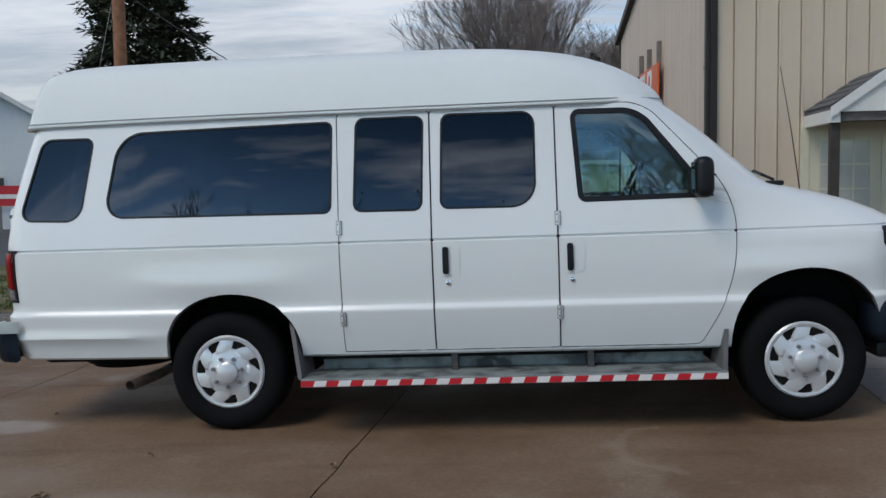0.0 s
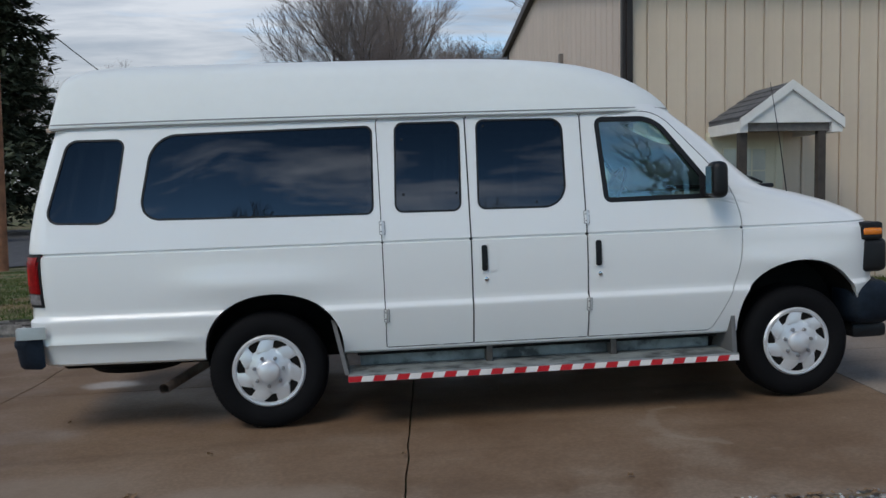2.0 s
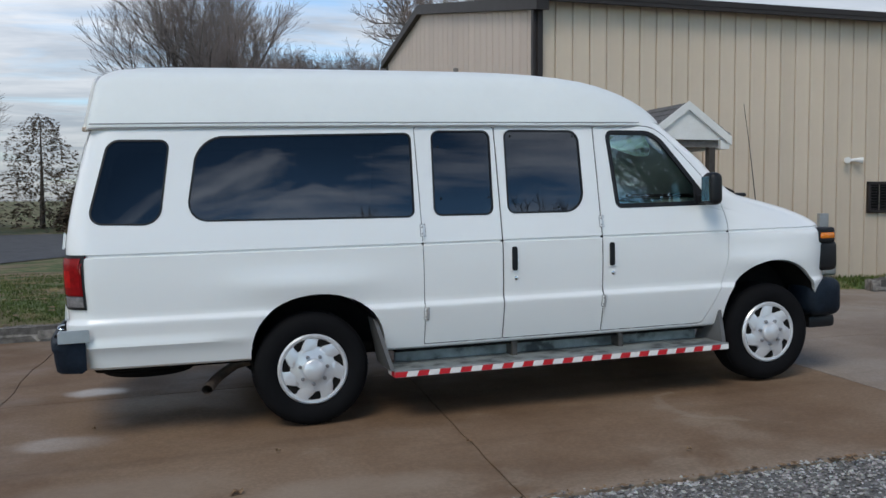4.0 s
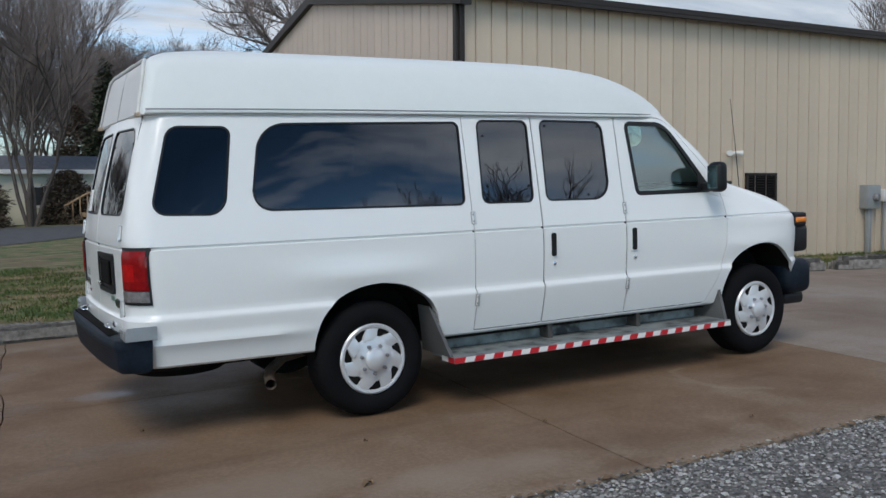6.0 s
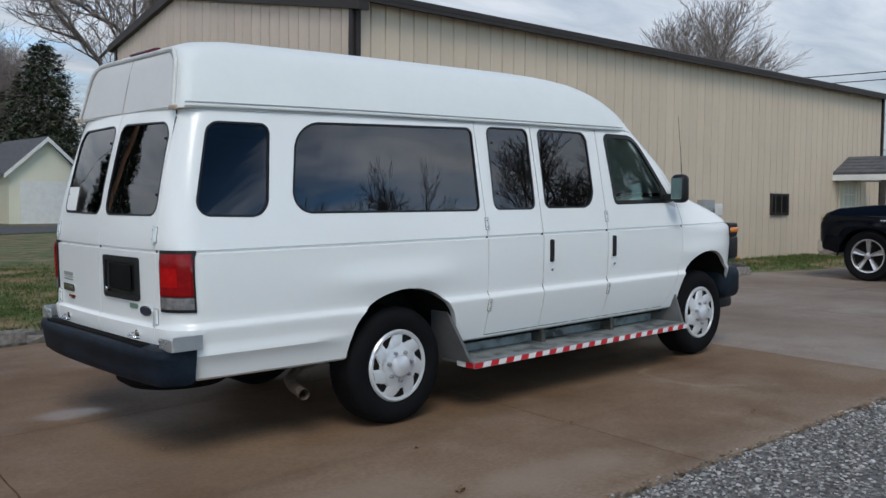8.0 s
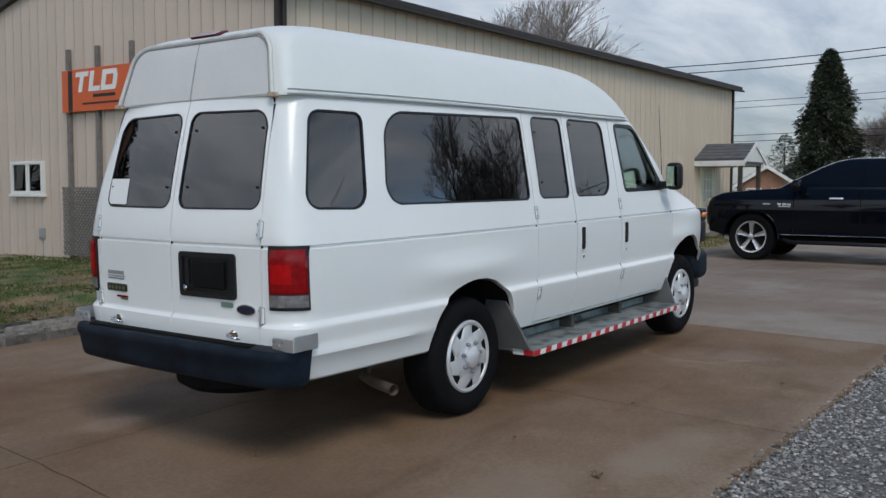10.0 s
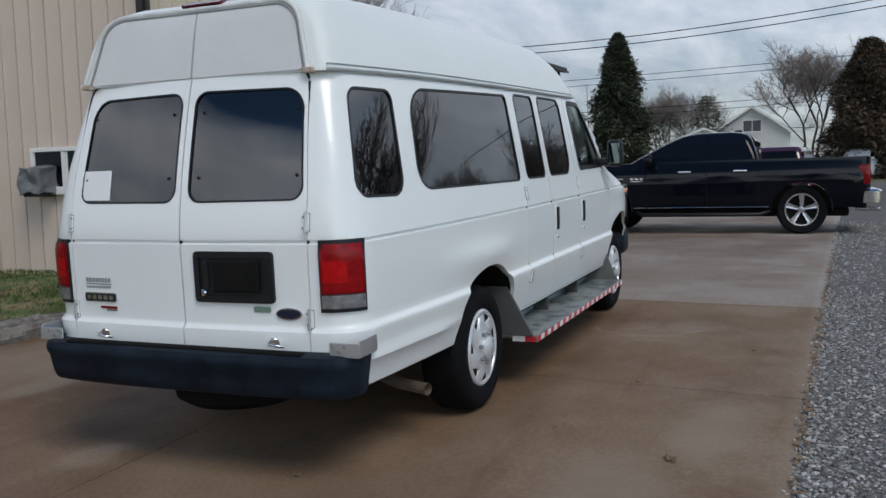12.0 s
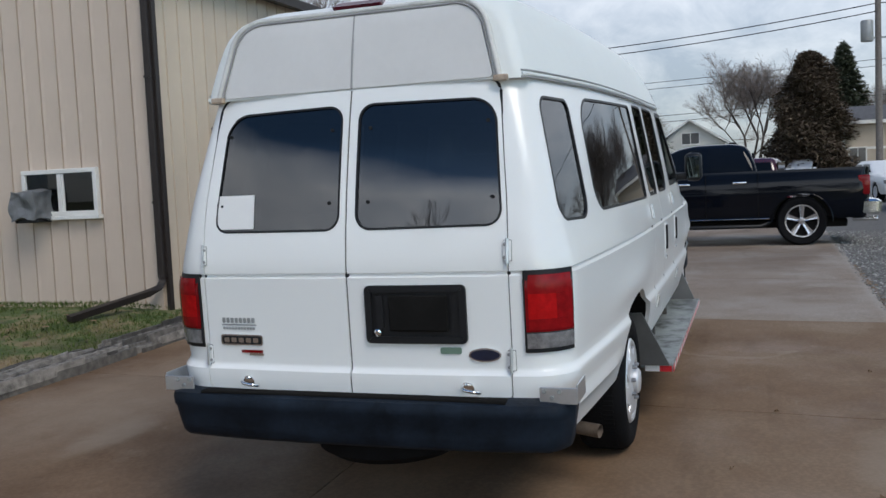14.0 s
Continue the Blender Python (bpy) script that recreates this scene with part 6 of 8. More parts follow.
jb = thing("junction_box", FRONT @ pose(4.72, -0.01, 1.0), "small grey junction box on the metal wall", "electrical box")
part("box", box_bm(0, 0.16, -0.09, 0.0, 0, 0.22, 0.01, 2), M_GREYBOX, jb, "", 40)
part("conduit", rod((0.08, -0.04, -0.9), (0.08, -0.04, 0.0), 0.014), M_GREYBOX, jb)


# ---- the pickup and other vehicles ----
def ring_rect(x0, x1, w, r, n=5):
    """A rounded rectangle in plan, x0 to x1 long and 2 w wide."""
    out = []
    for cx, cy, a0 in ((x1 - r, w - r, 0), (x0 + r, w - r, 90), (x0 + r, -w + r, 180), (x1 - r, -w + r, 270)):
        for k in range(n + 1):
            a = radians(a0 + 90 * k / n)
            out.append((cx + r * math.cos(a), cy + r * math.sin(a)))
    return out


def stack(rows, n=5):
    """A solid through rounded rectangles: rows of z, x0, x1, half width, corner radius."""
    bm = bmesh.new()
    rings = [[bm.verts.new((x, y, z)) for x, y in ring_rect(x0, x1, w, r, n)] for z, x0, x1, w, r in rows]
    k = len(rings[0])
    for a, b in zip(rings, rings[1:]):
        for j in range(k):
            bm.faces.new((a[j], a[(j + 1) % k], b[(j + 1) % k], b[j]))
    bm.faces.new(rings[0][::-1]), bm.faces.new(rings[-1])
    bmesh.ops.recalc_face_normals(bm, faces=bm.faces)
    return bm


def mesh_of(bm):
    me = bpy.data.meshes.new("solid")
    bm.to_mesh(me)
    bm.free()
    return me


def road_wheel(parent, x, y, r, rim, s, spokes=5, mat=None):
    hub = part("wheel", revolve([(0, 0.065), (rim, 0.065), (rim, 0.2), (0, 0.2)], 32), M_DARK, parent, "", 40)
    hub.matrix_basis = pose(x, y, r, 0, 0, 180 if s > 0 else 0)
    part("tyre", revolve([(rim, 0.0), (rim + 0.02, -0.02), (r - 0.04, -0.03), (r - 0.008, 0.0), (r, 0.06), (r, 0.2), (r - 0.03, 0.25), (rim, 0.24)], 48), M_RUBBER, hub, "", 40)
    part("rim", revolve([(rim, 0.02), (rim + 0.006, -0.022), (rim - 0.02, -0.02), (rim - 0.035, 0.03)], 40), mat or M_CHROME, hub, "", 50)
    for k in range(spokes):
        a = 2 * math.pi * k / spokes + 0.3
        bm = bmesh.new()
        rows = []
        for i in range(5):
            t = i / 4
            rr = rim * (0.12 + 0.84 * t)
            h = rim * (0.135 + 0.085 * t * t) / max(rr, 0.05) if t > 0 else 0.62
            yy = -0.012 + 0.02 * (1 - t)
            rows.append([bm.verts.new((rr * math.cos(a + u * h), yy + dy, rr * math.sin(a + u * h))) for u, dy in ((-1, 0.03), (-0.8, 0.0), (0, 0.012), (0.8, 0.0), (1, 0.03))])
        for r0, r1 in zip(rows, rows[1:]):
            for j in range(4):
                bm.faces.new((r0[j], r0[j + 1], r1[j + 1], r1[j]))
        part("spoke", bm, mat or M_CHROME, hub, "", 50)
    part("hub_cap", revolve([(rim * 0.22, 0.01), (rim * 0.20, -0.02), (0, -0.028)], 20), mat or M_CHROME, hub, "", 40)
    return hub


truck = thing("pickup_truck", pose(11.42, 3.95, 0.118, 0, 0, 90) @ Matrix.Diagonal((0.972, 1, 1, 1)), "black crew-cab pickup truck with chrome trim parked across the drive", "truck")
low = mesh_of(stack([(0.47, -1.07, 4.30, 0.93, 0.12), (0.53, -1.10, 4.42, 0.97, 0.14), (0.70, -1.12, 4.47, 0.995, 0.20), (0.95, -1.12, 4.46, 1.0, 0.16), (1.08, -1.12, 4.43, 0.99, 0.16), (1.16, -1.12, 4.36, 0.975, 0.16), (1.24, -1.12, 4.15, 0.955, 0.14), (1.30, -1.12, 3.55, 0.94, 0.10), (1.345, -1.11, 2.85, 0.93, 0.06)]))
cut = []
for s in (-1, 1):
    for cx in (0.0, 3.57):
        pts = [(cx + 0.50 * math.cos(math.pi * k / 20), 0.42 + 0.50 * math.sin(math.pi * k / 20) ** 0.9) for k in range(21)]
        cut.append(prism([(pts[0][0], 0.2)] + pts + [(pts[-1][0], 0.2)], "y", *sorted((s * 0.62, s * 1.3))))
bed = new("bed_cut", mesh_of(stack([(0.85, -1.02, 0.66, 0.80, 0.05), (1.5, -1.02, 0.66, 0.80, 0.05)])))
low = carve(low, cut + [bed])
dressed(low, "body", M_TRUCK, truck, "", 35)
for s in (-1, 1):
    for x in (0.74, 1.66, 2.80):
        part("panel_gap", box_bm(x - 0.004, x + 0.004, *sorted((s * 0.93, s * 1.0015)), 0.50, 1.30), M_DARK, truck)
    part("rocker_trim", box_bm(0.55, 3.02, *sorted((s * 0.90, s * 0.985)), 0.485, 0.50, 0.004, 1), M_CHROME, truck)
    part("side_step", tube([(0.55, s * 0.86, 0.42), (0.7, s * 1.0, 0.36), (2.85, s * 1.0, 0.36), (3.0, s * 0.86, 0.42)], 0.035, 8), M_BLACK, truck, "", 60)
    part("wheel_arch", tube([(0.515 * math.cos(math.pi * k / 16), s * 0.985, 0.42 + 0.515 * math.sin(math.pi * k / 16) ** 0.9) for k in range(17)], 0.016, 6), M_TRUCK, truck, "", 60)
    part("wheel_arch", tube([(3.57 + 0.515 * math.cos(math.pi * k / 16), s * 0.985, 0.42 + 0.515 * math.sin(math.pi * k / 16) ** 0.9) for k in range(17)], 0.016, 6), M_TRUCK, truck, "", 60)
    for x in (1.06, 2.06):
        part("door_handle", box_bm(x - 0.12, x + 0.12, *sorted((s * 0.97, s * 1.03)), 1.125, 1.17, 0.015, 2), M_CHROME, truck, "chrome door handle", 40)
    part("tail_lamp", box_bm(-1.135, -0.93, *sorted((s * 0.82, s * 0.985)), 0.86, 1.20, 0.03, 3), M_REDLENS, truck, "red tail lamp", 40)
    part("headlamp", box_bm(4.18, 4.44, *sorted((s * 0.60, s * 0.945)), 0.96, 1.13, 0.04, 3), M_AMBERCLEAR, truck, "clear and amber headlamp", 40)
    m = part("door_mirror", box_bm(2.62, 2.79, *sorted((s * 1.02, s * 1.24)), 1.27, 1.47, 0.05, 3), M_TRUCK, truck, "", 40)
    part("mirror_arm", box_bm(2.65, 2.75, *sorted((s * 0.90, s * 1.06)), 1.29, 1.35, 0.015, 2), M_TRUCK, m)
    for i in range(3):
        part("badge_bar", box_bm(3.02 - 0.09 * i, 3.09 - 0.09 * i, *sorted((s * 0.99, s * 1.004)), 1.02, 1.06, 0.004, 1), M_CHROME, truck)
    part("badge_bar", box_bm(2.84, 3.08, *sorted((s * 0.99, s * 1.004)), 0.985, 1.005, 0.003, 1), M_CHROME, truck)
    part("badge_bar", box_bm(3.22, 3.36, *sorted((s * 0.985, s * 1.000)), 1.03, 1.055, 0.004, 1), M_CHROME, truck)
    for x in (0.0, 3.57):
        road_wheel(truck, x, s * 0.93, 0.435, 0.285, s, 5, M_ALLOY)
cab = part("cab", stack([(1.31, 0.74, 3.14, 0.93, 0.10), (1.40, 0.76, 2.98, 0.915, 0.12), (1.55, 0.80, 2.69, 0.86, 0.14), (1.70, 0.86, 2.40, 0.80, 0.16), (1.79, 0.92, 2.20, 0.75, 0.18), (1.835, 1.02, 2.04, 0.69, 0.2), (1.86, 1.15, 1.86, 0.58, 0.2), (1.868, 1.3, 1.7, 0.42, 0.2)]), M_TRUCK, truck, "", 45)


def cab_side(x, z, d, s=1):
    return (x, s * (float(np.interp(z, (1.31, 1.40, 1.55, 1.70, 1.79), (0.93, 0.915, 0.86, 0.80, 0.75))) + d), z)


for s in (-1, 1):
    for o in ([(1.00, 1.775), (1.62, 1.785), (1.62, 1.37), (0.90, 1.37)], [(1.70, 1.785), (2.10, 1.775), (2.76, 1.40), (1.70, 1.37)]):
        part("side_window", patch(dense(rounded(o, 0.05), 0.08), lambda u, v, d, s=s: cab_side(u, v, d, s), 0.004, 0.004), M_BLACKGLASS, cab, "black tinted side window", 40)
part("rear_window", box_bm(0.775, 0.81, -0.62, 0.62, 1.42, 1.68, 0.01, 1), M_BLACKGLASS, cab, "", 40, pose(0.02, 0, 0, 0, 0, 0))
part("roof_antenna", box_bm(1.10, 1.24, -0.02, 0.02, 1.85, 1.905, 0.015, 2), M_BLACK, cab)
part("rear_bumper", stack([(0.52, -1.30, -0.88, 0.90, 0.08), (0.55, -1.33, -0.86, 0.96, 0.10), (0.74, -1.33, -0.86, 0.96, 0.10), (0.78, -1.28, -0.88, 0.90, 0.08)]), M_CHROME, truck, "chrome rear bumper", 40)
part("front_bumper", stack([(0.42, 4.1, 4.50, 0.90, 0.2), (0.48, 4.0, 4.56, 0.95, 0.25), (0.66, 4.0, 4.56, 0.95, 0.25), (0.72, 4.0, 4.50, 0.92, 0.25)]), M_CHROME, truck, "chrome front bumper", 40)
part("grille", box_bm(4.36, 4.475, -0.55, 0.55, 0.78, 1.14, 0.03, 2), M_CHROME, truck, "", 40)
part("tailgate", box_bm(-1.145, -1.10, -0.76, 0.76, 0.78, 1.33, 0.015, 2), M_TRUCK, truck, "", 40)
part("underbody", box_bm(-0.8, 4.1, -0.6, 0.6, 0.30, 0.45, 0.04, 2), M_DARK, truck)
part("exhaust_tip", rod((-1.32, 0.45, 0.42), (-0.9, 0.45, 0.43), 0.045, 12), M_CHROME, truck, "", 60)


def car(m, paint, label, category="car", length=4.6, wide=0.9, hood=0.95, top=1.45, cab=(-0.6, 2.3), tall=False, bedlen=0.0):
    """A plain parked car along x, rear axle at x = 0."""
    c = thing("parked_car", m, label, category)
    wb = length * 0.58
    r0, f0 = -length * 0.22, wb + length * 0.2
    body = mesh_of(stack([(0.25, r0 + 0.1, f0 - 0.1, wide - 0.08, 0.15), (0.35, r0, f0, wide - 0.02, 0.2), (0.6, r0 - 0.03, f0 + 0.03, wide, 0.25), (hood - 0.12, r0, f0 - 0.05, wide - 0.02, 0.28), (hood - 0.03, r0 + 0.05, f0 - 0.3, wide - 0.06, 0.3), (hood + 0.02, r0 + 0.1, f0 - 0.8, wide - 0.1, 0.25)], 4))
    cut = []
    for cx in (0.0, wb):
        pts = [(cx + 0.37 * math.cos(math.pi * k / 12), 0.3 + 0.38 * math.sin(math.pi * k / 12)) for k in range(13)]
        for s in (-1, 1):
            cut.append(prism([(pts[0][0], 0.1)] + pts + [(pts[-1][0], 0.1)], "y", *sorted((s * (wide - 0.3), s * 1.2))))
    dressed(carve(body, cut), "body", paint, c, "", 35)
    x0, x1 = cab
    green = part("cabin", stack([(hood - 0.02, x0, x1, wide - 0.09, 0.12), (hood + 0.12, x0 + (0.03 if tall else 0.18), x1 - 0.25, wide - 0.12, 0.15), (top - 0.1, x0 + (0.08 if tall else 0.5), x1 - 0.75, wide - 0.22, 0.18), (top - 0.02, x0 + (0.15 if tall else 0.6), x1 - 0.9, wide - 0.3, 0.18), (top, x0 + 0.4, x1 - 1.1, wide - 0.42, 0.15)], 4), paint, c, "", 40)

    def surf(u, v, d, s):
        return (u, s * (float(np.interp(v, (hood - 0.02, hood + 0.12, top - 0.1), (wide - 0.09, wide - 0.12, wide - 0.22))) + d), v)

    xm = (x0 + x1) / 2 - 0.15
    zt, zb = top - 0.12, hood + 0.06
    for s in (-1, 1):
        for o in ([(x0 + (0.2 if tall else 0.58), zt), (xm - 0.04, zt), (xm - 0.04, zb), (x0 + (0.16 if tall else 0.3), zb)], [(xm + 0.04, zt), (x1 - 0.82, zt), (x1 - 0.36, zb), (xm + 0.04, zb)]):
            part("side_window", patch(dense(rounded(o, 0.04), 0.15), lambda u, v, d, s=s: surf(u, v, d, s), 0.004, 0.004, 2), M_BLACKGLASS, green)
        part("tail_lamp", box_bm(r0 - 0.02, r0 + 0.12, *sorted((s * (wide - 0.22), s * (wide - 0.01))), hood - 0.28, hood - 0.1, 0.02, 2), M_REDLENS, c)
        part("headlamp", box_bm(f0 - 0.2, f0, *sorted((s * (wide - 0.3), s * (wide - 0.05))), 0.6, 0.74, 0.03, 2), M_CLEARLENS, c)
        part("door_mirror", box_bm(x1 - 0.5, x1 - 0.36, *sorted((s * (wide - 0.05), s * (wide + 0.14))), hood + 0.03, hood + 0.15, 0.02, 2), paint, c)
        for x in (0.0, wb):
            road_wheel(c, x, s * (wide - 0.04), 0.33, 0.20, s, 6, M_SILVER)
    part("rear_window", box_bm(x0 + 0.02, x0 + 0.05, -wide + 0.3, wide - 0.3, hood + 0.1, top - 0.14) if tall else box_bm(x0 + 0.28, x0 + 0.31, -0.5, 0.5, hood + 0.12, top - 0.2), M_BLACKGLASS, green)
    part("bumper", box_bm(r0 - 0.06, r0 + 0.1, -wide + 0.1, wide - 0.1, 0.35, 0.55, 0.03, 2), paint, c)
    part("plate_bar", box_bm(r0 - 0.07, r0 - 0.055, -0.2, 0.2, 0.6, 0.7), M_GREYBOX, c)
    return c


car(pose(31.0, 0.15, 0.22, 0, 0, 190), M_CARWHITE, "white sedan parked at the end of the gravel lot", top=1.42)
car(pose(56.5, 0.15, 0.2, 0, 0, 150), M_CARWHITE, "white pickup truck parked behind a white sedan", "truck", 5.6, 0.98, 1.18, 1.85, (0.8, 3.4), True)
car(pose(21.2, -0.35, 0.18, 0, 0, -4), M_TRUCK, "black sport utility vehicle parked with its tail to the drive", "car", 4.8, 0.95, 1.15, 1.75, (-1.0, 2.7), True)
car(pose(19.5, 4.6, 0.18, 0, 0, 80), M_MAROON, "dark maroon car parked behind the black pickup", "car", 4.6, 0.9, 1.12, 1.62, (-0.7, 2.6), True)
car(pose(-15.0, 35.0, -0.12, 0, 0, 200), M_CARWHITE, "white sport utility vehicle parked across the street", "car", 4.8, 0.95, 1.1, 1.75, (-1.0, 2.7), True)


# ---- drive, gravel, road, edges ----
drive = thing("drive", pose(0, 0, 0), "brown damp concrete drive cast in slabs", "driveway", kind="structure")
JX = [-10.4, -7.26, -4.12, -0.98, 2.25, 5.50, 8.60, 11.7, 14.9, 18.0, 25.0]


def joint_wobble(i, y):
    """Sideways wander of the cracked joint number i."""
    k = {2: 1.0, 3: 0.45, 4: 0.35}.get(i, 0.15)
    return k * (0.05 * noise.noise(Vector((y * 0.7, i * 7.3, 0))) + 0.022 * noise.noise(Vector((y * 3.3, i * 3.7, 5))))


for i in range(len(JX) - 1):
    for row in (0, 1):
        xa, xb = JX[i] + 0.005, JX[i + 1] - 0.005
        sk = 0.33
        if row == 0:
            quad = [(xa - 0.03 * 0, 3.69 - 0.03 * xa), (xb, 3.69 - 0.03 * xb), (xb + sk, 6.985), (xa + sk, 6.985)]
        else:
            quad = [(xa + sk, 6.993), (xb + sk, 6.993), (xb + sk * 2, 10.46 if xb < 2.6 else 11.2), (xa + sk * 2, 10.46 if xb < 2.6 else 11.2)]
        nx, ny = 10, 28
        bm = bmesh.new()
        grid = []
        for b in range(ny + 1):
            line = []
            for a in range(nx + 1):
                u, v = a / nx, b / ny
                x = (quad[0][0] * (1 - u) + quad[1][0] * u) * (1 - v) + (quad[3][0] * (1 - u) + quad[2][0] * u) * v
                y = (quad[0][1] * (1 - u) + quad[1][1] * u) * (1 - v) + (quad[3][1] * (1 - u) + quad[2][1] * u) * v
                if a == 0:
                    x += joint_wobble(i, y)
                elif a == nx:
                    x += joint_wobble(i + 1, y)
                edge = a in (0, nx) or b in (0, ny)
                if b == 0 and row == 0:
                    y += 0.02 * noise.noise(Vector((x * 3.1, 0.3, 0)))
                line.append(bm.verts.new((x, y, ground_z(x, y) + (-0.006 if edge else 0.0) + 0.002 * noise.noise(Vector((x, y, 0))))))
            grid.append(line)
        for b in range(ny):
            for a in range(nx):
                bm.faces.new((grid[b][a], grid[b][a + 1], grid[b + 1][a + 1], grid[b + 1][a]))
        rim = grid[0] + [g[-1] for g in grid[1:]] + grid[-1][-2::-1] + [g[0] for g in grid[-2:0:-1]]
        low = [bm.verts.new((v.co.x, v.co.y, v.co.z - 0.12)) for v in rim]
        for j in range(len(rim)):
            k = (j + 1) % len(rim)
            bm.faces.new((rim[j], low[j], low[k], rim[k]))
        part("slab", bm, M_CONC if JX[i] < 2.2 else M_CONC_GREY, drive, "", 60)


def sheet(name, pts, mat, lift, label, category, step=1.5, kind="structure"):
    """A ground sheet over a convex outline, a little above the ground."""
    bm = bmesh.new()
    bm.faces.new([bm.verts.new((x, y, 0)) for x, y in pts])
    bmesh.ops.triangulate(bm, faces=bm.faces[:])
    for _ in range(5):
        long_ = [e for e in bm.edges if e.calc_length() > step]
        if not long_:
            break
        bmesh.ops.subdivide_edges(bm, edges=long_, cuts=1)
        bmesh.ops.triangulate(bm, faces=bm.faces[:])
    for v in bm.verts:
        v.co.z = lawn_z(v.co.x, v.co.y) + lift
    return tagged(part(name, bm, mat, None, "", 60), label, category, kind=kind)


sheet("gravel_lot", [(-12, -8), (46, -8), (46, 2.4), (26, 2.95), (-12, 4.05)], M_GRAVEL, -0.025, "grey crushed gravel lot beside the drive", "gravel")
sheet("road", [(-60, 6), (-14, 15), (-9.4, 18.6), (-6.4, 22.5), (-2.3, 30), (1, 34), (14, 39), (14, 44), (-12, 47), (-60, 47)], M_ASPHALT, -0.03, "worn grey asphalt street", "road", 6)

# gravel stones along the edge of the drive
rng = np.random.default_rng(5)
stone_v, stone_f = [], []
base = [(-1, 0, 0), (0, -1, 0), (1, 0, 0), (0, 1, 0), (0.1, 0.1, 0.8), (-0.5, -0.5, 0.55), (0.5, -0.5, 0.5), (0.5, 0.6, 0.5), (-0.6, 0.5, 0.45)]
faces = [(0, 1, 5), (1, 2, 6), (2, 3, 7), (3, 0, 8), (5, 1, 6), (6, 2, 7), (7, 3, 8), (8, 0, 5), (5, 6, 4), (6, 7, 4), (7, 8, 4), (8, 5, 4)]
spots = [(-5.0, 3.5, 2.6, 34000, 0.007, 0.018), (3.5, 14.0, 2.6, 9000, 0.009, 0.022), (-5.0, 14.0, -1.0, 700, 0.006, 0.016)]
for x0, x1, depth, count, ra, rb in spots:
    for _ in range(count):
        x = x0 + (x1 - x0) * rng.random()
        d = rng.random() ** 1.5 * depth if depth > 0 else -0.05 * rng.random() ** 3
        y = 3.69 - 0.03 * x - d
        r = ra + (rb - ra) * rng.random() ** 2
        a = rng.random() * 6.283
        ca, sa = math.cos(a), math.sin(a)
        sx, sy, sz = r * (0.7 + 0.6 * rng.random()), r * (0.6 + 0.5 * rng.random()), r * (0.5 + 0.6 * rng.random())
        z = ground_z(x, y) + (-0.030 if d > 0 else -0.004) + 0.012 * rng.random() * (d > 0)
        i0 = len(stone_v)
        jit = rng.random((9, 3)) * 0.5 - 0.25
        for (bx, by, bz), (jx, jy, jz) in zip(base, jit):
            px, py = (bx + jx) * sx, (by + jy) * sy
            stone_v.append((x + px * ca - py * sa, y + px * sa + py * ca, z + (bz + 0.4 * jz) * sz))
        stone_f += [(i0 + p, i0 + q, i0 + s_) for p, q, s_ in faces]
tagged(link_mesh("gravel_stones", stone_v, stone_f, M_STONE), "loose grey and white crushed stones", "gravel", kind="stuff")

# split old timbers along the lawn
def timber(x0, y0, x1, y1, z, seed, w=0.50, h=0.15):
    r = random.Random(seed)
    t = thing("landscape_timber", pose(0, 0, 0), "split weathered grey landscape timber edging the lawn", "timber edging", "timbers along the lawn")
    n = 16
    L = math.hypot(x1 - x0, y1 - y0)
    ux, uy = (x1 - x0) / L, (y1 - y0) / L
    for k in range(34):
        off, up = (k % 17 - 8) * w * 0.060 + r.gauss(0, 0.008), (k // 17) * h * 0.30 + 0.028 * r.random()
        bm = bmesh.new()
        rings = []
        hw0, hh0 = w * (0.016 + 0.018 * r.random()), h * (0.18 + 0.22 * r.random())
        a0, a1 = (r.random() * 0.4 * (k > 16) + 0.02 * r.random(), 1 - r.random() * 0.45 * (k > 16) - 0.02 * r.random())
        for i in range(n + 1):
            s_ = a0 + (a1 - a0) * i / n
            x, y = x0 + (x1 - x0) * s_, y0 + (y1 - y0) * s_
            wob = 0.022 * noise.noise(Vector((s_ * 7 + seed, k * 3.1, 0)))
            hw, hh = hw0 * (0.85 + 0.3 * r.random()), hh0 * (0.92 + 0.16 * r.random())
            zz = ground_z(x, y) + z + up + hh
            rings.append([bm.verts.new((x - uy * (off + wob + a), y + ux * (off + wob + a), zz + b)) for a, b in ((-hw, -hh), (hw, -hh), (hw * 0.8, hh), (-hw * 0.7, hh))])
        for p, q in zip(rings, rings[1:]):
            for j in range(4):
                bm.faces.new((p[j], p[(j + 1) % 4], q[(j + 1) % 4], q[j]))
        bm.faces.new(rings[0]), bm.faces.new(rings[-1][::-1])
        part("split_strip", bm, M_TIMBER, t)


for k, xs_ in enumerate((-9.4, -6.95, -4.5, -2.05, 0.4)):
    timber(xs_, 10.55 + 0.02 * (k % 2), xs_ + 2.4, 10.54, -0.03, k)

for k, (xa, ya, xb, yb) in enumerate(((7.35, 10.24, 8.50, 9.88), (8.72, 9.84, 10.25, 9.50))):
    timber(xa, ya, xb, yb, -0.01, 11 + k, 0.22, 0.20)


# grass strip at the foot of the long wall
def strip_front(x):
    return float(np.interp(x, (4.2, 4.6, 7.0, 8.6, 10.3, 12.5, 14.2, 16.0), (11.45, 11.0, 10.55, 9.95, 9.58, 9.0, 9.0, 9.4)))


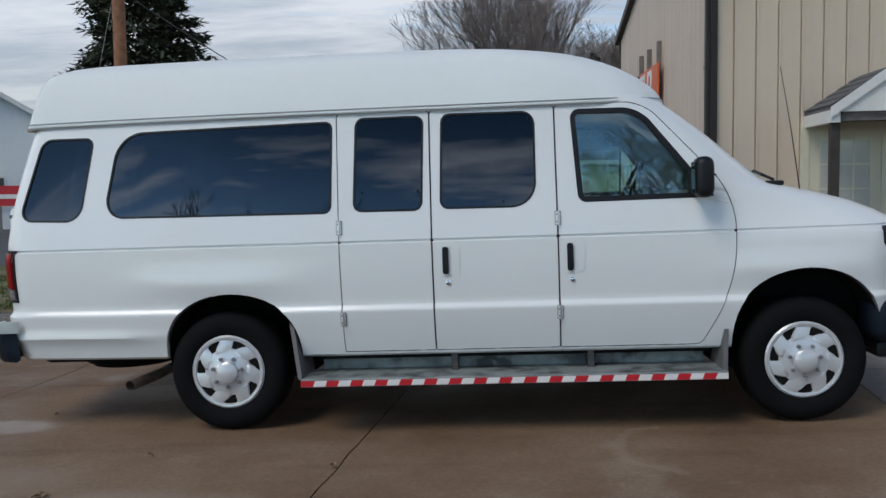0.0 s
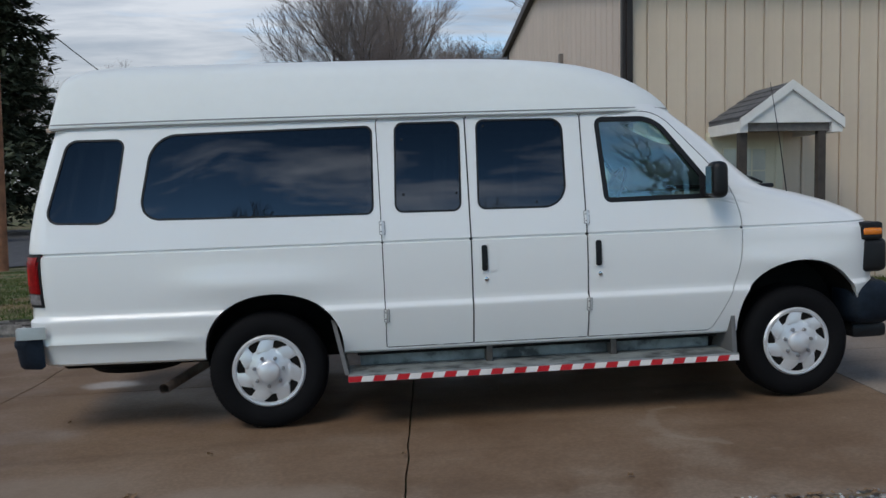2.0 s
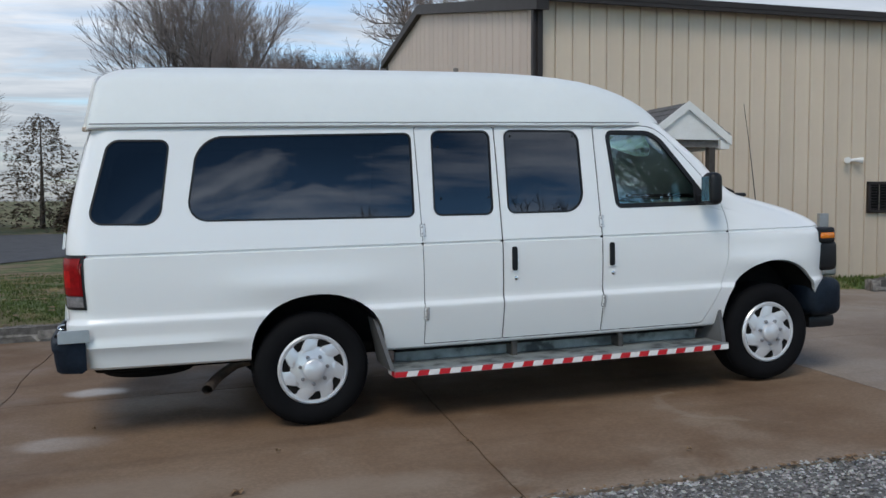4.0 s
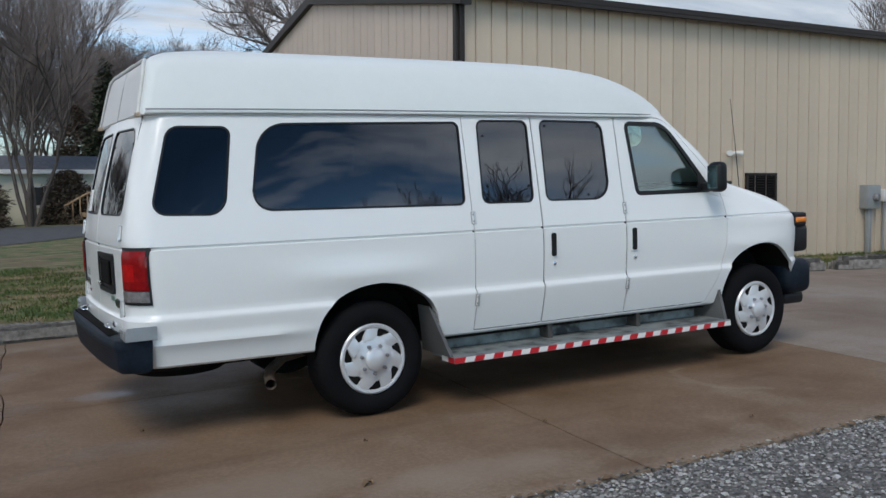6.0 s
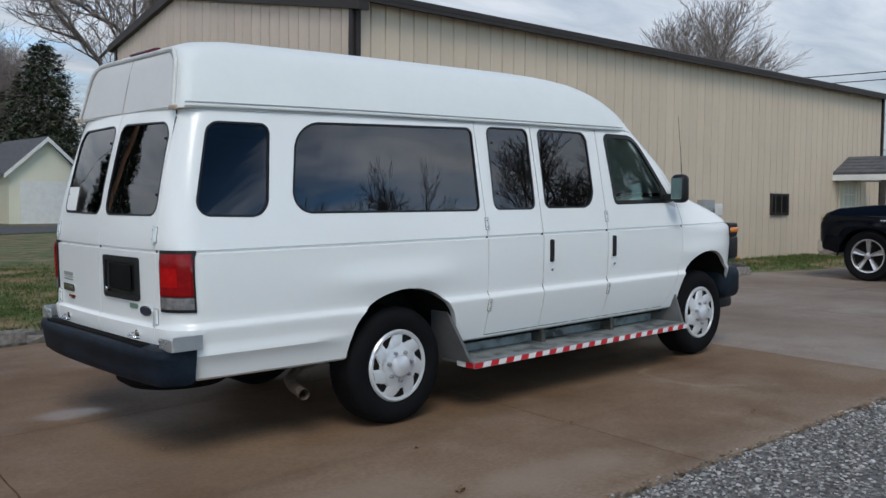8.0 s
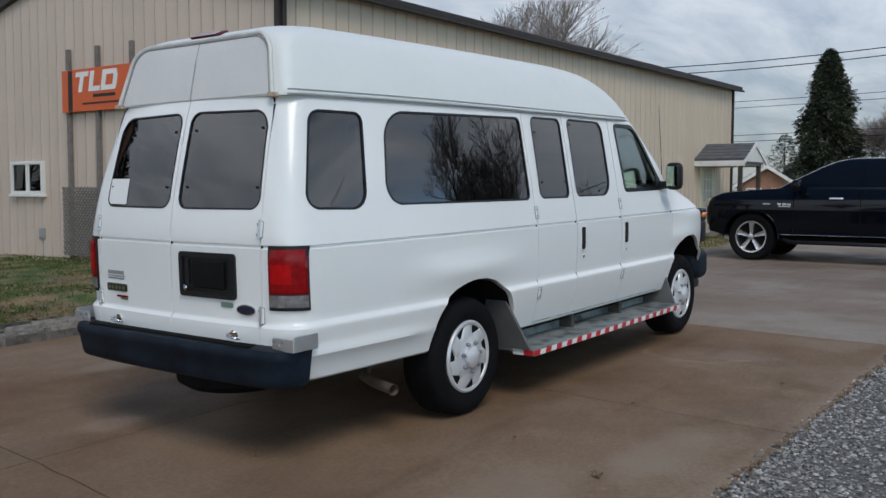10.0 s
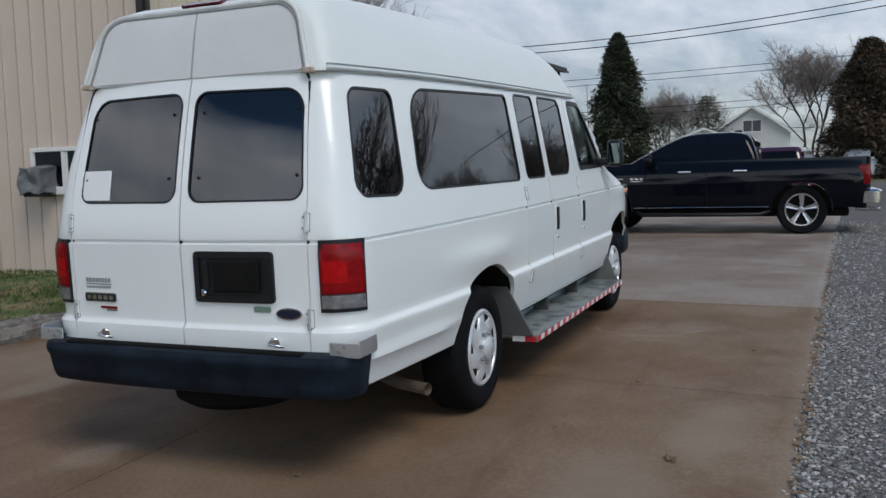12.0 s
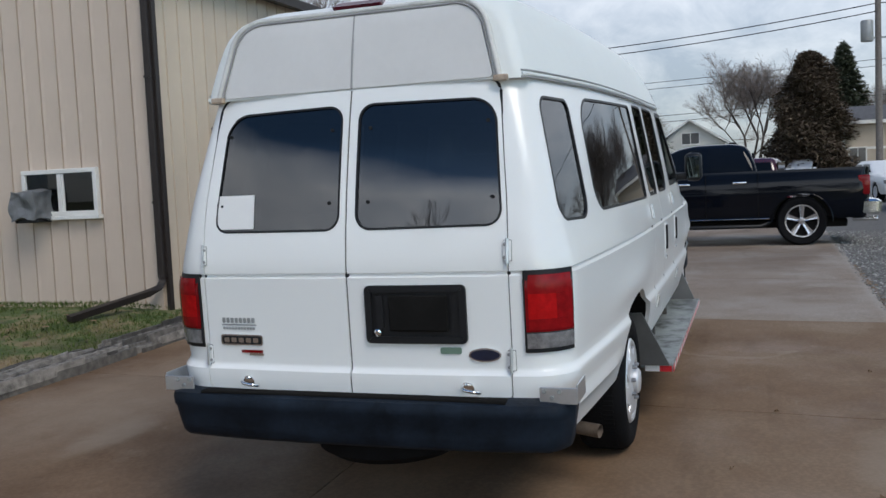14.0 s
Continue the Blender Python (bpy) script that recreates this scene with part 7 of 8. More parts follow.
def strip_z(x, v):
    return ground_z(x, 10) - 0.03 + 0.11 * min(1.0, 5 * v) + 0.012 * noise.noise(Vector((x * 2.3, v * 4, 1.7)))


bm = bmesh.new()
rows = []
for i in range(61):
    x = 4.2 + 11.8 * i / 60
    y0, y1 = strip_front(x), 11.63 - 0.0437 * (x - 2.67)
    y0 += 0.06 * noise.noise(Vector((x * 2.1, 4.0, 0)))
    rows.append([bm.verts.new((x, y0 + (y1 - y0) * j / 10, strip_z(x, j / 10))) for j in range(11)])
for a, b in zip(rows, rows[1:]):
    for j in range(10):
        bm.faces.new((a[j], b[j], b[j + 1], a[j + 1]))
tagged(part("grass_strip", bm, M_GRASS, None, "", 60), "narrow strip of mossy winter grass along the metal wall", "grass", kind="structure")

# grass blades and fallen leaves on the near lawn
gv, gf = [], []
g_rng = np.random.default_rng(17)
for _ in range(9000):
    x, v = 4.4 + 11.4 * g_rng.random(), 0.08 + 0.9 * g_rng.random()
    y0, y1 = strip_front(x), 11.6 - 0.0437 * (x - 2.67)
    y, z = y0 + (y1 - y0) * v, strip_z(x, v) - 0.004
    h, a = 0.03 + 0.05 * g_rng.random(), g_rng.random() * 6.283
    dx, dy = math.cos(a) * 0.009, math.sin(a) * 0.009
    i0 = len(gv)
    gv += [(x - dx, y - dy, z), (x + dx, y + dy, z), (x + 0.05 * (g_rng.random() - 0.5), y + 0.05 * (g_rng.random() - 0.5), z + h)]
    gf.append((i0, i0 + 1, i0 + 2))
for _ in range(70000):
    x, y = -9 + 11.6 * rng.random(), 10.75 + 8 * rng.random() ** 1.4
    n1 = noise.noise(Vector((x * 0.9, y * 0.9, 2.0)))
    if n1 < -0.18 and rng.random() < 0.8:
        continue
    h, a = 0.02 + 0.035 * rng.random(), rng.random() * 6.283
    dx, dy = math.cos(a) * 0.008, math.sin(a) * 0.008
    lx, ly = (rng.random() - 0.5) * 0.06, (rng.random() - 0.5) * 0.06
    z = lawn_z(x, y) - 0.055
    i0 = len(gv)
    gv += [(x - dx, y - dy, z), (x + dx, y + dy, z), (x + lx, y + ly, z + h)]
    gf.append((i0, i0 + 1, i0 + 2))
tagged(link_mesh("grass_blades", gv, gf, M_BLADE), "short green and straw-coloured grass blades", "grass", kind="stuff")
lv, lf = [], []
for _ in range(420):
    x, y = -9 + 11.4 * rng.random(), 10.75 + 9 * rng.random()
    r, a = 0.03 + 0.03 * rng.random(), rng.random() * 6.283
    z = lawn_z(x, y) - 0.03
    i0 = len(lv)
    for k in range(5):
        b = a + k * 1.2566
        lv.append((x + r * math.cos(b) * (1.3 if k == 0 else 0.8), y + r * math.sin(b), z + 0.012 * rng.random()))
    lf.append((i0, i0 + 1, i0 + 2, i0 + 3, i0 + 4))
tagged(link_mesh("fallen_leaves", lv, lf, M_LEAF), "brown fallen leaves on the lawn", "leaves", kind="stuff")


def dry_leaf(x, y, r, seed):
    g = random.Random(seed)
    bm = bmesh.new()
    c = bm.verts.new((0, 0, 0.012))
    rim = []
    for k in range(12):
        a = 2 * math.pi * k / 12
        q = r * (1.0 if k % 2 == 0 else 0.62) * (0.8 + 0.4 * g.random())
        rim.append(bm.verts.new((q * math.cos(a), 0.7 * q * math.sin(a), 0.004 + 0.025 * g.random())))
    for k in range(12):
        bm.faces.new((c, rim[k], rim[(k + 1) % 12]))
    ob = part("dry_leaf", bm, M_LEAF)
    ob.matrix_basis = pose(x, y, ground_z(x, y) + 0.002, 0, 0, seed * 40)
    tagged(ob, "curled brown dry leaf lying on the concrete", "leaf", "leaves on the drive")


for k, (x, y, r) in enumerate(((-2.305, 4.33, 0.05), (-3.05, 6.0, 0.02), (-0.9, 4.75, 0.022), (0.2, 4.1, 0.02), (-2.0, 5.0, 0.018))):
    dry_leaf(x, y, r, k + 1)


# dead leaves and grit caught along the slab edge by the gravel
ev, ef = [], []
for _ in range(480):
    x = -5.0 + 12.0 * rng.random()
    y = 3.69 - 0.03 * x + 0.018 * rng.normal() - 0.012
    r, a = 0.008 + 0.018 * rng.random() ** 2, rng.random() * 6.283
    z = ground_z(x, y) + 0.004
    i0 = len(ev)
    for k in range(4):
        b = a + k * 1.5708
        ev.append((x + r * math.cos(b) * (1.5 if k % 2 else 0.7), y + r * math.sin(b), z + 0.014 * rng.random()))
    ef.append((i0, i0 + 1, i0 + 2, i0 + 3))
tagged(link_mesh("leaf_litter", ev, ef, M_LEAF), "small brown leaf bits along the edge of the concrete", "leaves", kind="stuff")


# ---- trees ----
def bare_tree(m, height, spread, seed, label, stems=1, thin=1.0, levels=5, tilt_out=0.32, rise=0.36, airy=False):
    """A leafless tree: trunk, limbs and fine twigs as tapered tubes."""
    r = random.Random(seed)
    t = thing("bare_tree", m, label, "tree", "leafless trees")
    big, fine = ([], []), ([], [])

    def tubes(store, p, q, ra, rb, n):
        v, f = store
        d = (q - p).normalized()
        a = d.cross(Vector((0.3, 0.9, 0.2))).normalized()
        b = d.cross(a)
        i0 = len(v)
        for c, rr in ((p, ra), (q, rb)):
            for k in range(n):
                w = 2 * math.pi * k / n
                v.append(tuple(c + rr * (math.cos(w) * a + math.sin(w) * b)))
        for k in range(n):
            f.append((i0 + k, i0 + (k + 1) % n, i0 + n + (k + 1) % n, i0 + n + k))

    def grow(p, d, length, rad, level):
        k = 3 if level < 3 else 2
        for i in range(k):
            d2 = (d + Vector((r.gauss(0, 0.13), r.gauss(0, 0.13), r.gauss(0.04, 0.10)))).normalized()
            q = p + d2 * length / k
            tubes(big if level < 3 else fine, p, q, rad * (1 - 0.28 * i / k), rad * (1 - 0.28 * (i + 1) / k), 7 if level < 2 else 4 if level < 3 else 3)
            if level < levels and (i > 0 or level > 1):
                for _ in range(1 if level < 2 or (airy and level > 2) else 2):
                    side = Vector((r.gauss(0, 1), r.gauss(0, 1), r.gauss(0.25, 0.5))).normalized()
                    grow(q, (d2 * 0.75 + side * 0.75 * spread).normalized(), length * r.uniform(0.5, 0.72), rad * 0.5, level + 1)
            p, d = q, d2
        if level < levels:
            for _ in range(2):
                side = Vector((r.gauss(0, 1), r.gauss(0, 1), r.gauss(0.3, 0.4))).normalized()
                grow(p, (d + side * 0.5 * spread).normalized(), length * r.uniform(0.55, 0.75), rad * 0.62, level + 1)

    for s in range(stems):
        a = 6.283 * s / stems
        k_ = tilt_out * r.uniform(0.35, 1.15)
        tilt = Vector((k_ * math.cos(a), k_ * math.sin(a), 1)) if stems > 1 else Vector((0.03, 0.02, 1))
        grow(Vector((0.15 * math.cos(a) * (stems > 1), 0.15 * math.sin(a) * (stems > 1), -0.1)), tilt.normalized(), height * rise, thin * height * (0.021 if stems == 1 else 0.013), 0)
    link_mesh("trunk", *big, M_BARK, t, smooth=60)
    link_mesh("crown", *fine, M_TWIG, t)
    return t


def conifer(m, height, radius, seed, mat, label, low=0.08, count=2600, droop=0.25, shape=1.0, spray=0.030, tiers=0.7):
    """An evergreen: trunk, and a crown of many short needle sprays with gaps."""
    r = random.Random(seed)
    t = thing("conifer_tree", m, label, "tree", "evergreen trees")
    part("trunk", tube([(0, 0, -0.2), (0.03, 0, height * 0.5), (0, 0, height * 0.98)], [height * 0.018 + 0.06, height * 0.012, 0.02], 8), M_BARK, t, "", 60)
    v, f = [], []
    for k in range(count):
        u = r.random() ** 0.8
        z = height * (low + (1 - low) * u)
        whorl = round(z / (height * 0.035)) * height * 0.035
        z = whorl * tiers + z * (1 - tiers)
        a = r.random() * 6.283
        lobes = 0.78 + 0.22 * math.sin(a * 3 + seed + z * 1.7) + r.gauss(0, 0.08)
        rmax = radius * ((1 - u) ** shape * 0.96 + 0.04) * lobes
        rr = rmax * (0.25 + 0.75 * r.random() ** 0.45)
        size = height * spray * (0.7 + 0.7 * r.random()) * (0.6 + 0.6 * (1 - u))
        cx, cy, cz = rr * math.cos(a), rr * math.sin(a), z - droop * rr * 0.5
        for _ in range(5):
            b = a + r.gauss(0, 0.7)
            ux, uy, uz = math.cos(b), math.sin(b), r.gauss(-0.1, 0.35)
            px, py, pz = -uy, ux, r.gauss(0, 0.5)
            ox, oy, oz = r.gauss(0, size * 0.4), r.gauss(0, size * 0.4), r.gauss(0, size * 0.3)
            i0 = len(v)
            w = size * 0.22
            v += [(cx + ox - px * w, cy + oy - py * w, cz + oz - pz * w), (cx + ox + px * w, cy + oy + py * w, cz + oz + pz * w), (cx + ox + ux * size, cy + oy + uy * size, cz + oz + uz * size)]
            f.append((i0, i0 + 1, i0 + 2))
    link_mesh("crown", v, f, mat, t)
    return t


bare_tree(pose(0.6, 47, -0.15), 15.2, 0.62, 3, "tall leafless multi-stemmed tree across the street", 6, thin=0.5, levels=5, tilt_out=0.17, rise=0.34, airy=True)
bare_tree(pose(10.5, 37, 0.0), 16.5, 1.15, 8, "wide leafless oak behind the workshop", 1, thin=0.7, levels=5)
bare_tree(pose(44, 32, 0.2), 15.0, 0.8, 21, "leafless tree behind the workshop roof", 3, thin=0.6, levels=5)
t_d = bare_tree(pose(64, 4.4, 0.2), 11.0, 1.3, 35, "round leafless tree behind the parked cars", 3, thin=0.75, levels=5, tilt_out=0.5)
copy_thing(t_d, pose(100, 17, 0.2, 0, 0, 50))
copy_thing(t_d, pose(106, 21, 0.2, 0, 0, 150))
copy_thing(t_d, pose(95, -7, 0.2, 0, 0, 250))
for x, y, rz in ((60, -9.5, 20), (50, -12, 140), (66, -17, 80), (46, -20, 210)):
    copy_thing(t_d, pose(x, y, 0.2, 0, 0, rz))
for x, y, rz in ((12.5, 66, 20), (9.5, 71, 110), (16.5, 72, 200), (11.0, 79, 65), (15.0, 83, 290), (7.0, 77, 150), (19.5, 84, 15)):
    copy_thing(t_d, pose(x, y, 0, 0, 0, rz) @ Matrix.Scale(1.15 if y < 75 else 1.55, 4))
copy_thing(t_d, pose(-22, 60, -0.1, 0, 0, 300))
conifer(pose(-16.5, 42, -0.15), 17.5, 4.6, 4, M_NEEDLE, "tall dark green spruce behind the utility pole", 0.05, 7500, 0.35, 0.75, 0.022)
conifer(pose(62, 17.6, 0.2), 11.0, 3.2, 5, M_NEEDLE, "tall dense dark green cedar past the drive", 0.06, 10000, 0.02, 0.64, 0.024, 0.3)
conifer(pose(58, 19.5, 0.2), 5.0, 2.4, 15, M_NEEDLE, "low dark evergreen beside a tall cedar", 0.05, 1100, 0.2, 0.6)
conifer(pose(66, 14.5, 0.2), 5.2, 2.8, 16, M_NEEDLE, "low dark evergreen beside a tall cedar", 0.05, 1100, 0.2, 0.6)
conifer(pose(56, 0.8, 0.2), 8.6, 3.5, 6, M_NEEDLE_BR, "broad brown-green conifer behind the parked cars", 0.0, 13000, 0.05, 0.5, 0.028, 0.1)
conifer(pose(70, -2.6, 0.2), 10.6, 2.8, 7, M_NEEDLE, "green pine behind a brown conifer", 0.15, 4500, 0.2, 0.7, 0.030)
conifer(pose(88, 14.0, 0.2), 8.0, 3.2, 18, M_NEEDLE, "distant dark pine behind the grey house", 0.2, 900, 0.2, 0.5)
conifer(pose(6.2, 59, 0.0), 9.6, 2.2, 9, M_NEEDLE, "dark cedar behind the cream house", 0.05, 2200, 0.1, 0.8)
conifer(pose(4.6, 60, 0.0), 7.0, 2.4, 10, M_NEEDLE_BR, "dark cedar behind the cream house", 0.05, 2000, 0.1, 0.8)
conifer(pose(14.6, 57, 0.0), 10.5, 4.0, 12, M_NEEDLE, "bushy green pine behind the garage", 0.1, 2200, 0.3, 0.6)
conifer(pose(2.6, 49.5, -0.1), 2.8, 2.0, 13, M_NEEDLE_BR, "brown brush at the foot of a leafless tree", 0.0, 2200, 0.1, 0.45, 0.06)
conifer(pose(-1.8, 48.4, -0.1), 2.6, 2.2, 23, M_NEEDLE_BR, "brown brush at the foot of a leafless tree", 0.0, 2600, 0.1, 0.4, 0.07)
conifer(pose(-4.8, 49.6, -0.1), 2.6, 2.4, 24, M_NEEDLE_BR, "brown brush at the foot of a leafless tree", 0.0, 2600, 0.1, 0.4, 0.07)
for x, y, h, r in ((9.0, 63, 7.0, 4.6), (12.5, 65, 7.5, 4.8), (17.0, 64, 7.0, 4.6)):
    conifer(pose(x, y, 0.0), h, r, int(x), M_NEEDLE_BR, "dark brown brush behind the cream house", 0.0, 2600, 0.1, 0.35, 0.05)
for x, y, rz in ((2.0, 64, 75), (5.0, 69, 265)):
    copy_thing(t_d, pose(x, y, 0, 0, 0, rz) @ Matrix.Scale(1.1, 4))
conifer(pose(-8, 58, -0.1), 6.5, 3.5, 14, M_NEEDLE_BR, "brown brush across the street", 0.0, 1500, 0.1, 0.45)

# trees behind the path, seen in the van's windows
t_e = bare_tree(pose(-2, -30, 0), 12.5, 1.2, 41, "spreading leafless tree across the gravel lot", 1, thin=0.62, levels=5)
for k, (x, y, rz, sc) in enumerate(((8, -34, 60, 1.22), (17, -31, 130, 1.28), (-11, -28, 200, 1.1), (27, -34, 20, 1.42), (-22, -36, 310, 1.3), (37, -30, 250, 1.65), (46, -24, 75, 1.5), (-32, -26, 90, 1.3), (-46, -12, 30, 1.35), (-44, -4, 275, 1.2), (-46, 4, 160, 1.2), (-43, 11, 45, 1.2), (-46, 19, 220, 1.3))):
    copy_thing(t_e, pose(x, y, 0, 0, 0, rz) @ Matrix.Scale(sc, 4))
conifer(pose(-40, 10, -0.15), 15.0, 5.0, 51, M_NEEDLE, "dark conifer behind the path", 0.05, 1500, 0.2, 0.7)
conifer(pose(-42, -2, -0.15), 14.0, 5.4, 52, M_NEEDLE_BR, "brown-green conifer behind the path", 0.05, 1300, 0.2, 0.6)


# ---- houses ----
def house(name, m, w, d, h, rise, wall, roof, label, windows=(), doors=(), ridge="x", over=0.35):
    """A simple house: walls, a gabled roof, windows and doors. Local x along the front, front face at y = 0."""
    t = thing(name, m, label, "house")
    part("wall", box_bm(0, w, 0, d, -0.3, h), wall, t)
    bm = bmesh.new()
    if ridge == "x":
        prof, ext = [(-over, h - 0.12), (d / 2, h + rise), (d + over, h - 0.12)], (-over, w + over)
        f = lambda a, b, e: (e, a, b)
    else:
        prof, ext = [(-over, h - 0.12), (w / 2, h + rise), (w + over, h - 0.12)], (-over, d + over)
        f = lambda a, b, e: (a, e, b)
    for (a0, b0), (a1, b1) in zip(prof, prof[1:]):
        vs = [bm.verts.new(f(a, b + dz, e)) for dz in (0, 0.14) for a, b in ((a0, b0), (a1, b1)) for e in ext]
        for q in ((0, 1, 3, 2), (4, 6, 7, 5), (0, 4, 5, 1), (2, 3, 7, 6), (0, 2, 6, 4), (1, 5, 7, 3)):
            bm.faces.new([vs[j] for j in q])
    part("roof", bm, roof, t)
    for e in ((0.0, w) if ridge == "x" else (0.0, d)):
        bm = bmesh.new()
        tri = ((e, 0, h), (e, d, h), (e, d / 2, h + rise)) if ridge == "x" else ((0, e, h), (w, e, h), (w / 2, e, h + rise))
        bm.faces.new([bm.verts.new(v) for v in tri])
        part("gable", bm, wall, t)
    if ridge == "y":
        for a, b in (((-over, h - 0.1), (w / 2, h + rise + 0.05)), ((w + over, h - 0.1), (w / 2, h + rise + 0.05))):
            bm = bmesh.new()
            vs = [bm.verts.new((x, y, z + dz)) for dz in (-0.14, 0.08) for x, z in (a, b) for y in (-over - 0.04, -over + 0.04)]
            for q in ((0, 1, 3, 2), (4, 6, 7, 5), (0, 4, 5, 1), (2, 3, 7, 6), (0, 2, 6, 4), (1, 5, 7, 3)):
                bm.faces.new([vs[j] for j in q])
            part("rake_board", bm, M_WPAINT, t)
    else:
        part("fascia", box_bm(-over, w + over, -over - 0.03, -over + 0.03, h - 0.22, h + 0.0), M_WPAINT, t)
    for x, z, ww, hh in windows:
        fr = part("window", box_bm(x - 0.08, x + ww + 0.08, -0.06, 0.02, z - 0.08, z + hh + 0.08), M_WPAINT, t)
        part("pane", box_bm(x, x + ww * 0.48, -0.07, -0.055, z, z + hh), M_HWINDOW, fr)
        part("pane", box_bm(x + ww * 0.52, x + ww, -0.07, -0.055, z, z + hh), M_HWINDOW, fr)
        part("sill", box_bm(x - 0.12, x + ww + 0.12, -0.10, 0.0, z - 0.13, z - 0.08), M_WPAINT, fr)
    for x, ww, hh in doors:
        part("door", box_bm(x, x + ww, -0.05, 0.02, 0.0, hh), M_WPAINT, t)
    return t


# cream house with a side garage and wooden steps, across the street
house("cream_house", pose(-1.5, 50.5, 0.0), 11.4, 7, 2.75, 0.7, M_CREAMSIDE, M_SHINGLE, "low cream-sided house across the street", [(10.0, 0.9, 0.9, 1.2), (2.6, 0.95, 0.9, 0.9), (5.2, 0.95, 0.9, 0.9)], ((4.2, 0.9, 2.1),))
house("garage", pose(9.8, 48.2, 0.0), 3.6, 6, 2.55, 1.75, M_CREAMSIDE, M_SHINGLE, "small cream garage with a white door", (), ((0.55, 2.4, 2.2),), "y", 0.3)
steps = thing("wooden_steps", pose(2.2, 49.0, -0.1), "new wooden deck steps with railings at the cream house", "steps")
for k in range(4):
    part("step", box_bm(0.0 + k * 0.28, 0.3 + k * 0.28, -0.6, 0.6, 0.15 * k, 0.18 + 0.17 * k), M_NEWWOOD, steps)
part("deck", box_bm(1.1, 2.6, -0.6, 1.4, 0.65, 0.75), M_NEWWOOD, steps)
for y in (-0.6, 0.6):
    part("rail", rod((0.0, y, 1.0), (1.15, y, 1.65), 0.05), M_NEWWOOD, steps)
    part("rail", rod((1.15, y, 1.65), (2.6, y, 1.65), 0.05), M_NEWWOOD, steps)
    for k in range(8):
        x = 0.05 + k * 0.35
        z0, z1 = min(0.7, 0.15 + 0.6 * x), min(1.65, 1.02 + 0.57 * x)
        part("baluster", box_bm(x - 0.03, x + 0.03, y - 0.03, y + 0.03, z0 - 0.2, z1), M_NEWWOOD, steps)
# grey and white houses past the drive
house("grey_house", pose(92, 13.6, 0.2, 0, 0, -90), 7.0, 9, 4.3, 2.5, M_GREYSIDE, M_SHINGLE, "pale grey house with a gabled upper floor", [(2.7, 4.35, 1.7, 1.1)], (), "y", 0.5)
house("white_annex", pose(84, 17.4, 0.2, 0, 0, -90), 7.0, 7, 3.2, 1.3, M_CARWHITE, M_SHINGLE, "low white house in front of a grey house", (), (), "y", 0.5)
th = house("tan_house", pose(56, -1.0, 0.2, 0, 0, -90), 9.0, 8, 4.1, 1.0, M_TANSIDE, M_SHINGLE, "tan-sided two-storey house with a dark roof", [(0.5, 1.2, 0.9, 1.2)], (), "x")
part("trim_band", box_bm(-0.02, 9.02, -0.05, -0.004, 2.3, 2.45), M_WPAINT, th)
for x in (0.0, 8.8):
    part("corner_board", box_bm(x - 0.02, x + 0.22, -0.06, -0.004, -0.2, 4.0), M_WPAINT, th)
house("brick_house", pose(47.2, 19.3, 0.15, 0, 0, -76), 3.3, 5, 1.5, 1.1, M_BRICK, M_SHINGLE, "small brick house with a dark shingle roof", [(0.6, 0.6, 0.7, 0.7), (2.0, 0.6, 0.6, 0.7)], (), "y", 0.3)
house("white_house", pose(-25.5, 37.5, -0.1, 0, 0, 25), 7.5, 9, 3.6, 2.4, M_CARWHITE, M_SHINGLE, "white gabled house across the street", [(2.8, 1.0, 1.2, 1.2)], (), "y", 0.4)
copy_thing(t_d, pose(-13.0, 49.5, -0.1, 0, 0, 33) @ Matrix.Scale(0.85, 4))
house("far_white_house", pose(-16.5, 58, -0.1, 0, 0, 10), 5.0, 7, 2.4, 1.7, M_CARWHITE, M_SHINGLE, "white gabled house far down the street", [(1.8, 0.8, 1.0, 1.0)], (), "y", 0.4)
house("low_house", pose(30, -33, 0.0, 0, 0, 180), 40, 8, 2.4, 0.9, M_GREYSIDE, M_SHINGLE, "low grey house behind the path", [(8, 1, 1.2, 1), (20, 1, 1.2, 1), (30, 1, 1.2, 1)], (), "x")
house("low_house", pose(-55, -8, 0.0, 0, 0, 90), 26, 8, 2.6, 1.0, M_GREYSIDE, M_SHINGLE, "low grey house at the end of the street", [(5, 1, 1.2, 1), (15, 1, 1.2, 1)], (), "x")
rs = thing("red_sign", pose(-17.2, 30.2, 0.1, 0, 0, 20), "red and white lawn sign by the street", "sign")
part("panel", box_bm(0, 1.3, -0.03, 0.03, 0.9, 1.6), M_RED, rs)
part("white_band", box_bm(0.1, 1.2, -0.04, -0.03, 1.15, 1.3), M_SIGNW, rs)
for x in (0.15, 1.15):
    part("leg", box_bm(x - 0.04, x + 0.04, -0.03, 0.03, 0, 0.9), M_WOOD, rs)


# ---- poles and wires ----
def pole(m, h, r, mat, label):
    t = thing("utility_pole", m, label, "utility pole", "utility poles")
    part("shaft", tube([(0, 0, -0.3), (0.02, 0, h * 0.5), (0, 0, h)], [r, r * 0.85, r * 0.7], 12), mat, t, "", 60)
    return t


